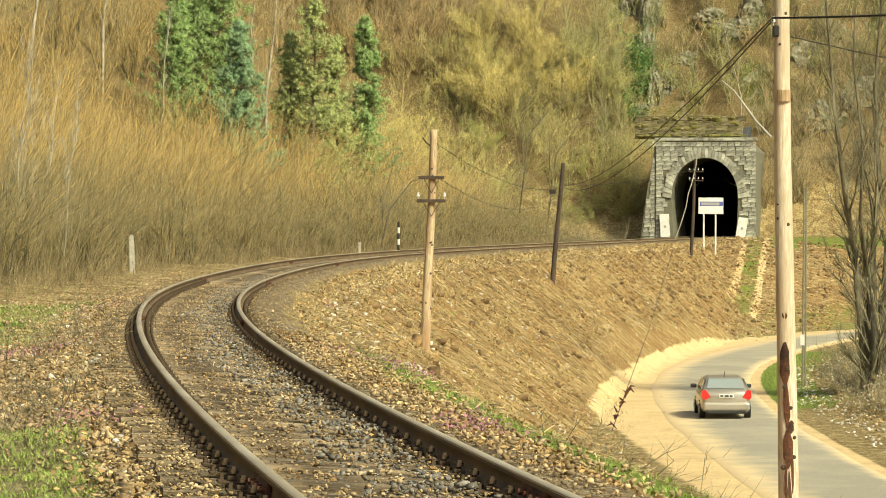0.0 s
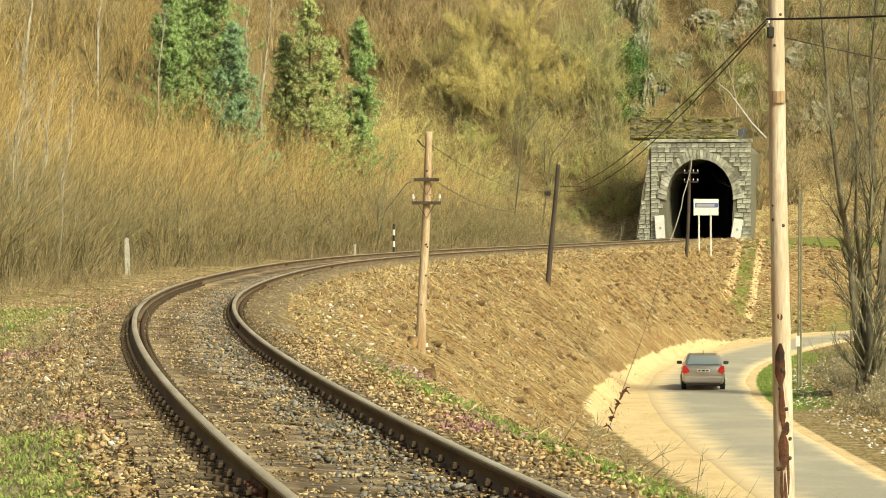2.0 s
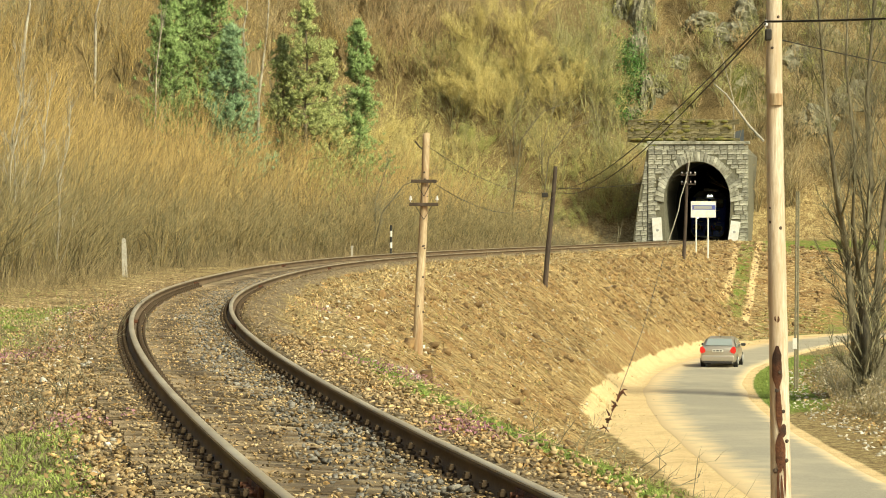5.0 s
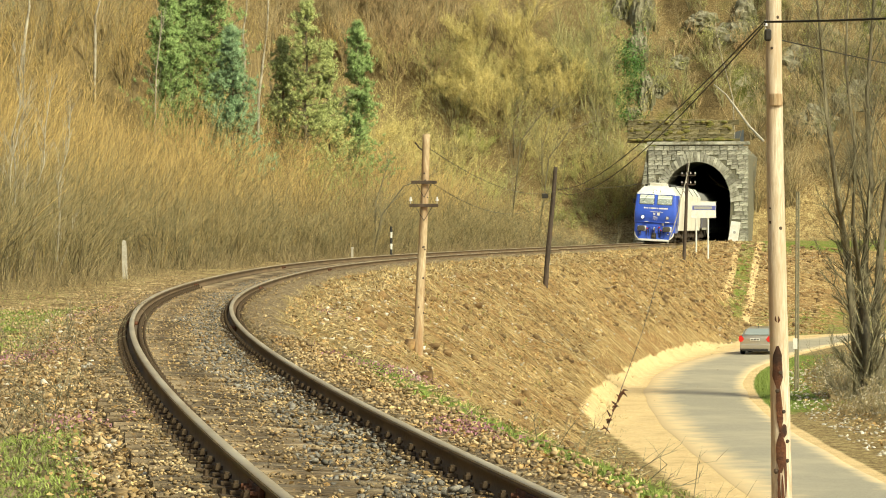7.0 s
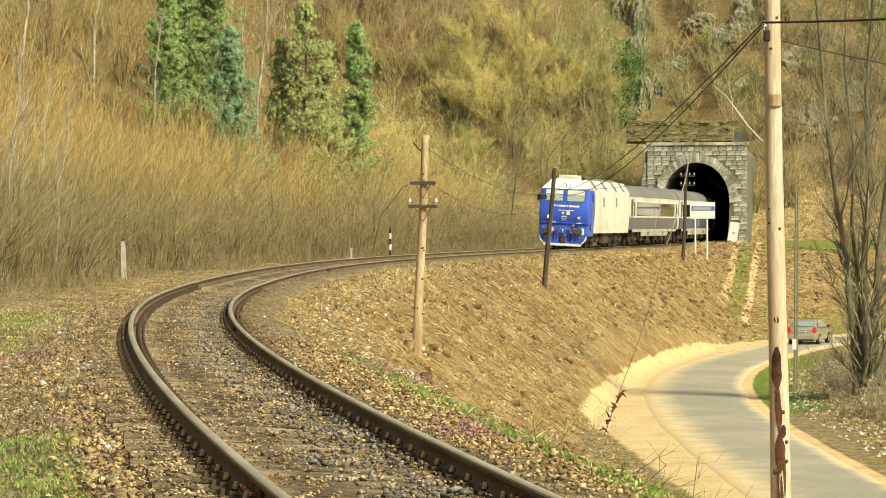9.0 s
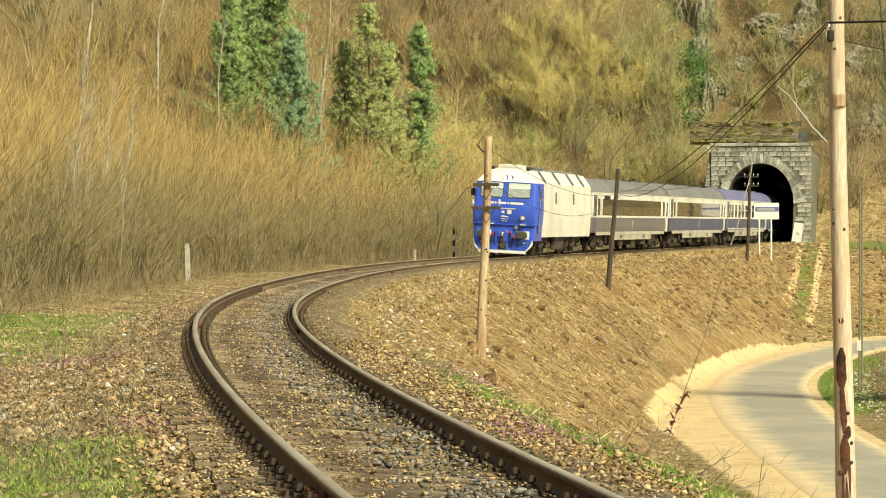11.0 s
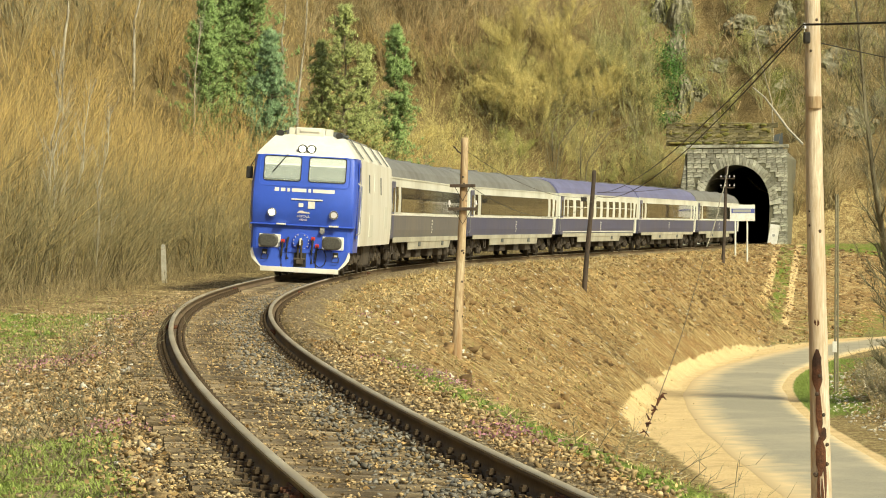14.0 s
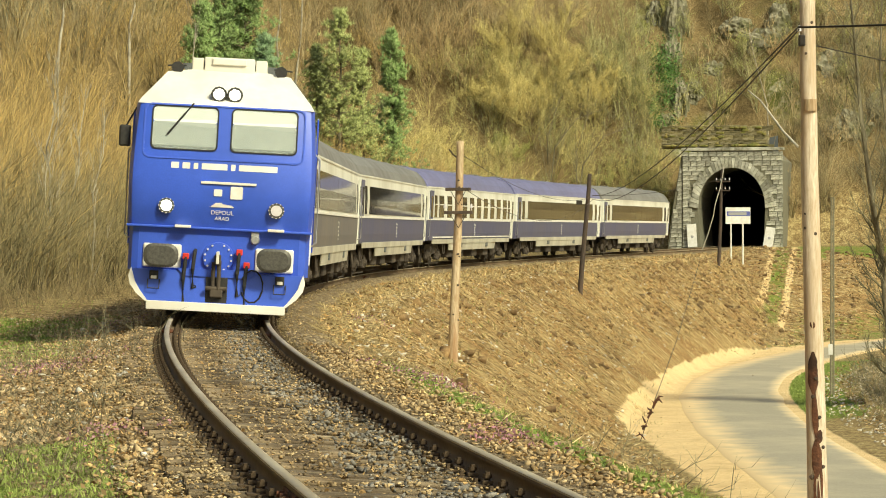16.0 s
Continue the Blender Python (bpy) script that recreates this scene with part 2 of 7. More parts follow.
M = {
    "ground": ground_material(),
    "asphalt": dusty_edges(mat("worn_asphalt", (0.29, 0.265, 0.20), (0.36, 0.33, 0.25), (0.44, 0.385, 0.28), 0.95, big=0.22, small=14, bump=0.3, depth=0.01)),
    "rail": mat("rusty_rail", (0.095, 0.062, 0.033), (0.145, 0.098, 0.052), (0.19, 0.13, 0.07), 0.75, metal=0.0, big=0.8, small=30, bump=0.3, depth=0.003),
    "fastening": mat("rusty_fastening", (0.045, 0.030, 0.017), (0.085, 0.056, 0.030), (0.12, 0.08, 0.045), 0.85, big=0.8, small=30, bump=0.3, depth=0.003),
    "railtop": mat("dull_rail_head", (0.40, 0.33, 0.22), (0.48, 0.40, 0.28), (0.56, 0.49, 0.36), 0.42, metal=0.35, big=0.5, small=30, bump=0.1, depth=0.002, stretch=(1, 1, 1)),
    "sleeper": mat("weathered_sleeper_wood", (0.06, 0.043, 0.026), (0.20, 0.145, 0.085), (0.36, 0.28, 0.17), 0.9, big=2.0, small=9, bump=1.0, depth=0.03, spread=0.35, stretch=(0.5, 5, 5)),
    "stone": mat("ballast_stone", (0.18, 0.12, 0.055), (0.32, 0.225, 0.11), (0.52, 0.40, 0.23), 0.9, big=1.5, small=24, bump=0.4, spread=0.45, island=True),
    "darkstone": mat("dark_ballast_stone", (0.115, 0.105, 0.088), (0.20, 0.185, 0.155), (0.30, 0.275, 0.235), 0.8, big=1.5, small=24, bump=0.4, spread=0.45, island=True),
    "polewood": mat("debarked_pole_wood", (0.46, 0.36, 0.25), (0.76, 0.68, 0.55), (0.52, 0.39, 0.26), 0.8, big=1.3, small=14, bump=0.4, depth=0.01, stretch=(3, 3, 0.35)),
    "poletan": mat("weathered_tan_pole_wood", (0.38, 0.28, 0.16), (0.62, 0.51, 0.35), (0.34, 0.21, 0.11), 0.85, big=1.6, small=12, bump=0.5, depth=0.01, stretch=(3, 3, 0.35)),
    "poledark": mat("tarred_pole_wood", (0.035, 0.028, 0.022), (0.07, 0.05, 0.038), (0.10, 0.07, 0.05), 0.85, big=2, small=14, bump=0.4, stretch=(3, 3, 0.4)),
    "masonry": mat("limestone_block", (0.12, 0.115, 0.08), (0.31, 0.305, 0.245), (0.52, 0.515, 0.44), 0.9, big=0.9, small=5, bump=0.8, depth=0.04, spread=0.33),
    "mortar": mat("sooty_mortar", (0.12, 0.115, 0.08), (0.20, 0.19, 0.135), None, 0.95, big=1, small=9, bump=0.4),
    "mosswall": mat("mossy_parapet_stone", (0.075, 0.068, 0.026), (0.165, 0.135, 0.05), (0.27, 0.24, 0.15), 0.95, big=1.2, small=4, bump=0.8, depth=0.05, spread=0.35),
    "soot": mat("sooty_tunnel_lining", (0.012, 0.011, 0.010), (0.025, 0.023, 0.020), None, 0.95, big=1, small=5, bump=0.5),
    "white": mat("white_paint", (0.74, 0.73, 0.68), (0.82, 0.81, 0.77), (0.64, 0.62, 0.55), 0.6, big=2, small=15, bump=0.1),
    "black": mat("black_paint", (0.018, 0.018, 0.018), (0.035, 0.033, 0.03), None, 0.6, bump=0.2),
    "steel": mat("galvanised_steel", (0.36, 0.36, 0.35), (0.48, 0.48, 0.46), None, 0.45, metal=0.6, bump=0.1),
    "concrete": mat("old_concrete", (0.38, 0.35, 0.29), (0.52, 0.49, 0.42), (0.30, 0.28, 0.22), 0.9, big=1.5, small=18, bump=0.4),
    "mosspole": mat("mossy_grey_concrete", (0.17, 0.155, 0.10), (0.26, 0.235, 0.155), None, 0.9, big=1.5, small=12, bump=0.3),
    "signblue": mat("blue_sign_print", (0.07, 0.09, 0.33), (0.10, 0.12, 0.40), None, 0.5, bump=0),
    "wire": mat("dark_wire", (0.02, 0.018, 0.015), (0.04, 0.035, 0.03), None, 0.6, metal=0.3, bump=0),
}


# ---- building helpers ----


def mesh_object(name, verts, faces, material, parent=None, label="", smooth=False):
    me = bpy.data.meshes.new(name)
    me.from_pydata([tuple(v) for v in verts], [], [tuple(f) for f in faces])
    me.materials.append(material)
    if smooth:
        me.shade_smooth()
    me.update()
    ob = new(name, me)
    ob.parent = parent
    return tagged(ob, label)


def part(name, bm, material, parent=None, label="", smooth=False):
    """Links a bmesh as one mesh object."""
    bmesh.ops.recalc_face_normals(bm, faces=bm.faces[:])
    me = bpy.data.meshes.new(name)
    bm.to_mesh(me)
    bm.free()
    me.materials.append(material)
    if smooth:
        me.shade_smooth()
    ob = new(name, me)
    ob.parent = parent
    return tagged(ob, label)


def thing(name, m, label, category, group="", kind=""):
    ob = new(name)
    ob.empty_display_size = 0.3
    ob.matrix_basis = m
    return tagged(ob, label, category, group, kind)


def share(ob, m, parent=None):
    """Another object on the same mesh."""
    o = new(ob.name.split(".")[0], ob.data)
    o.matrix_basis, o.parent = m, parent
    return o


def box(bm, x0, x1, y0, y1, z0, z1, bevel=0.0, m=None):
    g = bmesh.ops.create_cube(bm, size=1.0)
    bmesh.ops.scale(bm, vec=(x1 - x0, y1 - y0, z1 - z0), verts=g["verts"])
    bmesh.ops.translate(bm, vec=((x0 + x1) / 2, (y0 + y1) / 2, (z0 + z1) / 2), verts=g["verts"])
    vs = g["verts"]
    if bevel:
        es = list({e for v in vs for e in v.link_edges})
        r = bmesh.ops.bevel(bm, geom=es, offset=bevel, segments=2, affect="EDGES", profile=0.5)
        vs = list({v for f in r["faces"] for v in f.verts} | {v for v in vs if v.is_valid})
    if m is not None:
        bmesh.ops.transform(bm, matrix=m, verts=vs)
    return bm


def rod(bm, a, b, r0, r1=None, seg=8, cap=True):
    """A tapered round bar from a to b."""
    a, b = Vector(a), Vector(b)
    r1 = r0 if r1 is None else r1
    q = (b - a).to_track_quat("Z", "Y").to_matrix()
    rings = []
    for p, r in ((a, r0), (b, r1)):
        rings.append([bm.verts.new(p + q @ Vector((math.cos(t) * r, math.sin(t) * r, 0))) for t in (6.2832 * i / seg for i in range(seg))])
    for i in range(seg):
        bm.faces.new((rings[0][i], rings[0][(i + 1) % seg], rings[1][(i + 1) % seg], rings[1][i]))
    if cap:
        bm.faces.new(rings[0][::-1]), bm.faces.new(rings[1])
    return bm


def tube(bm, pts, radii, seg=6):
    """A round bar through many points."""
    rings = []
    for i, p in enumerate(pts):
        p = Vector(p)
        d = Vector(pts[min(i + 1, len(pts) - 1)]) - Vector(pts[max(i - 1, 0)])
        q = d.to_track_quat("Z", "Y").to_matrix()
        r = radii[i] if hasattr(radii, "__len__") else radii
        rings.append([bm.verts.new(p + q @ Vector((math.cos(t) * r, math.sin(t) * r, 0))) for t in (6.2832 * k / seg for k in range(seg))])
    for a, b in zip(rings, rings[1:]):
        for i in range(seg):
            bm.faces.new((a[i], a[(i + 1) % seg], b[(i + 1) % seg], b[i]))
    bm.faces.new(rings[0][::-1]), bm.faces.new(rings[-1])
    return bm


def loft(bm, rings, caps=True):
    """Skin between equal-length closed rings of points."""
    vs = [[bm.verts.new(p) for p in r] for r in rings]
    n = len(vs[0])
    for a, b in zip(vs, vs[1:]):
        for i in range(n):
            bm.faces.new((a[i], a[(i + 1) % n], b[(i + 1) % n], b[i]))
    if caps:
        bm.faces.new(vs[0][::-1]), bm.faces.new(vs[-1])
    return bm


def plate(bm, pts, depth, axis):
    """A flat outline pushed by depth along axis."""
    axis = Vector(axis) * depth
    return loft(bm, [[Vector(p) for p in pts], [Vector(p) + axis for p in pts]])


def big_mesh(name, verts, tris, quads, material, smooth=False, tone=None):
    """Quick build of a mesh with very many faces, out of arrays."""
    me = bpy.data.meshes.new(name)
    verts = np.asarray(verts, np.float32)
    tris = np.asarray(tris, np.int32).reshape(-1, 3)
    quads = np.asarray(quads, np.int32).reshape(-1, 4)
    me.vertices.add(len(verts))
    me.vertices.foreach_set("co", verts.ravel())
    loops = np.concatenate([tris.ravel(), quads.ravel()])
    me.loops.add(len(loops))
    me.loops.foreach_set("vertex_index", loops)
    nf = len(tris) + len(quads)
    me.polygons.add(nf)
    starts = np.concatenate([np.arange(len(tris)) * 3, len(tris) * 3 + np.arange(len(quads)) * 4]).astype(np.int32)
    me.polygons.foreach_set("loop_start", starts)
    if smooth:
        me.polygons.foreach_set("use_smooth", np.ones(nf, bool))
    me.materials.append(material)
    if tone is not None:
        at = me.attributes.new("tone", "FLOAT", "POINT")
        at.data.foreach_set("value", np.ascontiguousarray(tone, np.float32))
    me.update(calc_edges=True)
    return me


# ---- the ground: one sheet ----
def build_ground():
    ang = np.concatenate([np.linspace(-180, -30, 40)[:-1], np.linspace(-30, -9.6, 24)[:-1], np.linspace(-9.6, 9.6, 250), np.linspace(9.6, 30, 24)[1:], np.linspace(30, 180, 40)[1:-1]])
    rad = np.concatenate([[0.001, 1.5, 3, 4.5], np.geomspace(6, 290, 370), np.geomspace(300, 2500, 30)])
    a, r = np.meshgrid(np.radians(ang), rad)
    x, y = r * np.sin(a) + 0.3, r * np.cos(a) - 0.2
    z = ground_z(x, y)
    na, nr = len(ang), len(rad)
    ids = np.arange(na * nr).reshape(nr, na)
    nxt = np.roll(ids, -1, axis=1)
    quads = np.stack([ids[:-1], nxt[:-1], nxt[1:], ids[1:]], -1).reshape(-1, 4)
    s, o = near_track(x, y)
    zz = z.ravel()
    q = quads
    span = zz[q].max(1) - zz[q].min(1)
    so, oo = s.ravel()[q], o.ravel()[q]
    bore = (np.abs(oo).min(1) < 3.4) & (so.max(1) > PORTAL_S) & (so.min(1) < PORTAL_S + 9)
    quads = q[~bore]
    verts = np.stack([x.ravel(), y.ravel(), zz], 1)
    me = big_mesh("ground", verts, [], quads[:, ::-1], M["ground"], smooth=True)
    g = road_gap(x, y)
    gz = zz.reshape(x.shape)

    def attr(name, v):
        at = me.attributes.new(name, "FLOAT", "POINT")
        at.data.foreach_set("value", np.ascontiguousarray(np.clip(v, 0, 1).ravel(), np.float32))

    low = np.clip((-4.85 - gz) / 0.4, 0, 1)
    shoulder = np.interp(y, [60, 80, 100, 115, 130, 150, 170, 185, 195, 205], [1.6, 1.7, 2.1, 3.2, 2.8, 2.6, 2.4, 2.2, 2.0, 1.4])
    sand = np.where(g < 0, np.clip(1 - (-g - 1.6 - shoulder) / 1.2, 0, 1), np.clip(1.0 - (g - 1.9) / 0.6, 0, 1)) * low * (o > 4)
    lane = x - 19.3 - (y - 208) * 0.133
    ruts = np.exp(-((np.abs(lane) - 0.76) / 0.36) ** 2) * (y > 203) * (s < PORTAL_S - 2) * (o > 4)
    attr("sand", np.maximum(sand, 0.85 * ruts))
    # Thicket and hill: leaf mould plus painted-in shade; rails and roadside: dark soil
    attr("mould", np.clip((-o - 4.2) / 2.2, 0, 1) * np.interp(s, [190, 212], [1, 0.0]) + np.clip((gz - 3.0) / 2, 0, 1) + (np.abs(o) < 1.05) * (s < PORTAL_S) + np.clip((g - 4.4) / 0.6, 0, 1) * (y > 92) * (y < 172) * (gz < -3.5))
    lay = me.attributes.new("lay", "FLOAT_VECTOR", "POINT")
    lay.data.foreach_set("vector", np.stack([s.ravel(), o.ravel() * 0.5, zz * 0.0], 1).astype(np.float32).ravel())
    attr("bank", np.clip((o - 2.5) / 0.8, 0, 1) * (gz > -5.4) * (s < PORTAL_S))
    attr("gravel", np.clip(1.2 - (np.abs(o) - np.where(o > 0, 1.0, np.interp(s, [10, 16, 20, 34, 45], [1.6, 1.9, 3.6, 3.4, 2.3])) - 0.3 * ripple(x, y, 3, 21)) / 0.9, 0, 1) * (s < PORTAL_S + 3) * (np.abs(o) > 1.0))
    bank = np.exp(-((o - 2.35) / 0.65) ** 2) * np.interp(s, [8, 13, 33, 45], [0.35, 0.9, 0.8, 0.0])
    verge = np.where((g > 1.75) & (g < 4.4), 0.95, 0) * np.interp(y, [112, 122, 165, 172], [0, 1, 1, 0.2])
    lane = x - 19.3 - (y - 208) * 0.133
    ramp = np.exp(-(lane / 1.7) ** 2) * (y > 200) * (s < PORTAL_S + 2) * 0.6
    leftg = np.where((-o > np.interp(s, [18, 30], [1.5, 2.0])) & (-o < 6), 0.9, 0) * np.interp(s, [5, 8, 17, 22, 31, 36, 52, 62], [0.5, 1, 1, 0.1, 0.1, 1, 0.9, 0.0]) * (0.8 + 0.35 * ripple(x, y, 3, 31))
    far = 0.5 * (y > 186) * (o > 8) * (s < PORTAL_S) * (gz < -4.2) * (np.abs(g) > 2)
    platform = 0.6 * (gz > -0.6) * (o > 4.5) * (s < PORTAL_S + 2) * (s > 200)
    attr("grass", np.maximum.reduce([bank, verge, ramp, leftg * (o < 0), far, platform]))
    steep = np.clip((s - PORTAL_S - 6) / 4, 0, 1) * (0.42 + 0.36 * ripple(x, y, 9, 41))
    attr("rock", np.where(o > -9, steep, 0))
    ob = new("ground", me)
    return tagged(ob, "leaf-littered valley ground with railway embankment and wooded hillside", "ground", kind="structure")


build_ground()


def build_road():
    hx, hy = np.gradient(RX), np.gradient(RY)
    n = np.hypot(hx, hy)
    nx, ny = hy / n, -hx / n
    cols = np.array([-2.5, -2.42, -1.9, -1.3, -0.6, 0.0, 0.6, 1.2, 1.66, 1.74])
    up = np.array([-0.06, 0.0, 0.008, 0.016, 0.025, 0.03, 0.025, 0.015, 0.0, -0.06])
    blown = np.array([1.25, 1.2, 0.95, 0.62, 0.3, 0.0, 0.2, 0.5, 0.95, 1.0])
    fray = 0.07 * ripple(RX, RY, 11, 51)
    v = []
    for c, u in zip(cols, up):
        c2 = c + fray * (abs(c) > 1.5) * np.sign(c)
        v.append(np.stack([RX + nx * c2, RY + ny * c2, np.full_like(RX, LOW + 0.03 + u)], 1))
    v = np.stack(v, 1)
    nr, nc = v.shape[:2]
    ids = np.arange(nr * nc).reshape(nr, nc)
    q = np.stack([ids[:-1, :-1], ids[:-1, 1:], ids[1:, 1:], ids[1:, :-1]], -1).reshape(-1, 4)
    me = big_mesh("road", v.reshape(-1, 3), [], q, M["asphalt"], smooth=True)
    dust = me.attributes.new("dust", "FLOAT", "POINT")
    dust.data.foreach_set("value", np.tile(blown, nr).astype(np.float32))
    tagged(new("road", me), "narrow pale worn asphalt road below the embankment", "road", kind="structure")


build_road()


# ---- the railway track ----
def sweep(profile, s0, s1, off, step, closed=True):
    """Vertices and quads of a profile (offset, height) carried along the line."""
    ss = np.arange(s0, s1 + step / 2, step)
    rings = []
    for po, pz in profile:
        x, y, z, th = on_track(ss, off + po, pz)
        rings.append(np.stack([x, y, z], 1))
    v = np.stack(rings, 1)
    nr, nc = v.shape[:2]
    ids = np.arange(nr * nc).reshape(nr, nc)
    b = np.roll(ids, -1, axis=1)
    q = np.stack([ids[:-1], b[:-1], b[1:], ids[1:]], -1)
    if not closed:
        q = q[:, :-1]
    return v.reshape(-1, 3), q.reshape(-1, 4)


def build_track():
    track = thing("railway_track", pose(0, 0, 0), "single railway line on worn timber sleepers curving to the tunnel", "railway track", kind="structure")
    foot = [(-0.066, -0.158), (0.066, -0.158), (0.066, -0.145), (0.016, -0.128), (0.010, -0.055), (0.034, -0.042), (0.035, -0.006), (-0.035, -0.006), (-0.034, -0.042), (-0.010, -0.055), (-0.016, -0.128), (-0.066, -0.145)]
    head = [(-0.0355, -0.010), (-0.030, 0.0), (0.030, 0.0), (0.0355, -0.010), (0.0355, -0.016), (-0.0355, -0.016)]
    for off in (-GAUGE / 2, GAUGE / 2):
        v, q = sweep(foot, -40, 330, off, 1.0)
        me = big_mesh("rail", v, [], q, M["rail"], smooth=False)
        r = new("rail", me)
        r.parent = track
        v, q = sweep(head, -40, 330, off, 1.0)
        h = new("running_surface", big_mesh("running_surface", v, [], q, M["railtop"]))
        h.parent = r
        tagged(r, "rust-brown steel rail")
    rnd = random.Random(4)
    shapes = []
    for k in range(5):
        bm = bmesh.new()
        L, W = 1.25 + rnd.uniform(-0.05, 0.05), 0.125
        nseg = 7
        rings = []
        for i in range(nseg):
            xx = -L + 2 * L * i / (nseg - 1)
            j = [rnd.uniform(-0.012, 0.012) for _ in range(6)]
            rings.append([(xx, -W + j[0], -0.15), (xx, W + j[1], -0.15), (xx, W + j[2], -0.02), (xx, W - 0.03 + j[3], 0.0 + j[4]), (xx, -W + 0.03, 0.0 + j[5]), (xx, -W + j[0], -0.02)])
        loft(bm, rings)
        ob = part("sleeper", bm, M["sleeper"], track)
        shapes.append(ob)
    s, i = -24.0, 0
    far_v, far_q, nv = [], [], 0
    while s < 300:
        x, y, z, th = on_track(s, 0, -0.165 + rnd.uniform(-0.012, 0.006))
        m = pose(float(x), float(y), float(z), 0, 2.78, -math.degrees(th) + rnd.uniform(-1.3, 1.3)) @ pose(rnd.uniform(-0.06, 0.06), 0, 0)
        if i < 5:
            shapes[i].matrix_basis = m
        elif s < 150:
            share(shapes[rnd.randrange(5)], m, track)
        else:
            me = shapes[i % 5].data
            far_v += [m @ v.co for v in me.vertices]
            far_q += [[a + nv for a in p.vertices] for p in me.polygons]
            nv += len(me.vertices)
        s, i = s + 0.63 + rnd.uniform(-0.03, 0.03), i + 1
    tagged(mesh_object("sleepers_far", far_v, far_q, M["sleeper"], track), kind="stuff")
    return track


TRACK = build_track()


# ---- the tunnel ----
def arch_ring(o0, width, spring, crown, up0=-0.45, n=12):
    """Points (offset, height) up one side, over and down."""
    pts = [(-width * 0.90, up0), (-width * 0.97, up0 + (spring - up0) * 0.5), (-width, spring)]
    for i in range(1, n):
        t = math.pi * i / n
        pts.append((-width * math.cos(t), spring + (crown - spring) * math.sin(t) ** 0.92))
    pts += [(width, spring), (width * 0.97, up0 + (spring - up0) * 0.5), (width * 0.90, up0)]
    return [(a + o0, b) for a, b in pts]


ARCH_O, ARCH_W, SPRING, CROWN = 0.78, 2.53, 2.9, 6.0


def portal_frame():
    x, y, z, th = on_track(PORTAL_S, 0, 0)
    return Matrix.Translation((x, y, GRADE * PORTAL_S)) @ Matrix.Rotation(-th, 4, "Z")


def build_tunnel():
    m = portal_frame()
    portal = thing("tunnel_portal", m, "weathered limestone block tunnel portal with arched mouth", "tunnel portal", kind="structure")
    inner = arch_ring(ARCH_O, ARCH_W, SPRING, CROWN)
    # front wall with the opening cut through, as a strip from the arch to the outline
    W0, W1, TOP = -2.95, 4.65, 7.3
    outer = []
    for a, b in inner:
        dx, dz = a - ARCH_O, b - 2.0
        k = []
        if dx < 0:
            k.append((W0 - ARCH_O) / dx)
        if dx > 0:
            k.append((W1 - ARCH_O) / dx)
        if dz > 0:
            k.append((TOP - 2.0) / dz)
        k = min(k)
        outer.append((ARCH_O + dx * k, 2.0 + dz * k))
    outer[0], outer[-1] = (W0, -0.45), (W1, -0.45)
    bm = bmesh.new()
    rows = [(inner, 0.0), (outer, 0.0), (outer, 9.0), (inner, 9.0)]
    vs = [[bm.verts.new((a, d, b)) for a, b in pts] for pts, d in rows]
    for p, q in ((0, 1), (1, 2), (2, 3), (3, 0)):
        for i in range(len(inner) - 1):
            bm.faces.new((vs[p][i], vs[p][i + 1], vs[q][i + 1], vs[q][i]))
    for i in (0, -1):
        bm.faces.new([vs[k][i] for k in range(4)])
    part("portal_wall", bm, M["mortar"], portal)
    # corner fill above both shoulders
    bm = bmesh.new()
    box(bm, W0 - 0.08, W1 + 0.08, -0.14, 0.6, TOP - 0.02, TOP + 0.22, 0.03)
    part("cornice", bm, M["masonry"], portal, "projecting stone cornice")
    bm = bmesh.new()
    box(bm, -4.6, 3.3, 0.7, 3.0, TOP + 0.2, TOP + 1.75, 0.12)
    part("parapet", bm, M["mosswall"], portal, "moss-covered parapet")
    # lining
    v, q = [], []
    ss = np.arange(PORTAL_S + 7.0, 520, 4.0)
    ring = arch_ring(ARCH_O, ARCH_W - 0.02, SPRING, CROWN)
    for a, b in ring:
        x, y, z, th = on_track(ss, a, 0)
        v.append(np.stack([x, y, np.full_like(x, GRADE * PORTAL_S) + b], 1))
    v = np.stack(v, 1)
    ids = np.arange(v.shape[0] * v.shape[1]).reshape(v.shape[:2])
    q = np.stack([ids[:-1], np.roll(ids, -1, 1)[:-1], np.roll(ids, -1, 1)[1:], ids[1:]], -1).reshape(-1, 4)
    me = big_mesh("tunnel_lining", v.reshape(-1, 3), [], q, M["soot"])
    tagged(new("tunnel_lining", me), "soot-blackened tunnel lining", "tunnel", kind="structure")
    v, q = sweep([(-2.9, -0.25), (2.9, -0.25)], PORTAL_S - 2, 520, 0.2, 4.0, closed=False)
    tagged(new("tunnel_floor", big_mesh("tunnel_floor", v, [], q, M["soot"])), "dark ballast floor inside the tunnel", "tunnel floor", kind="structure")
    return portal


PORTAL = build_tunnel()


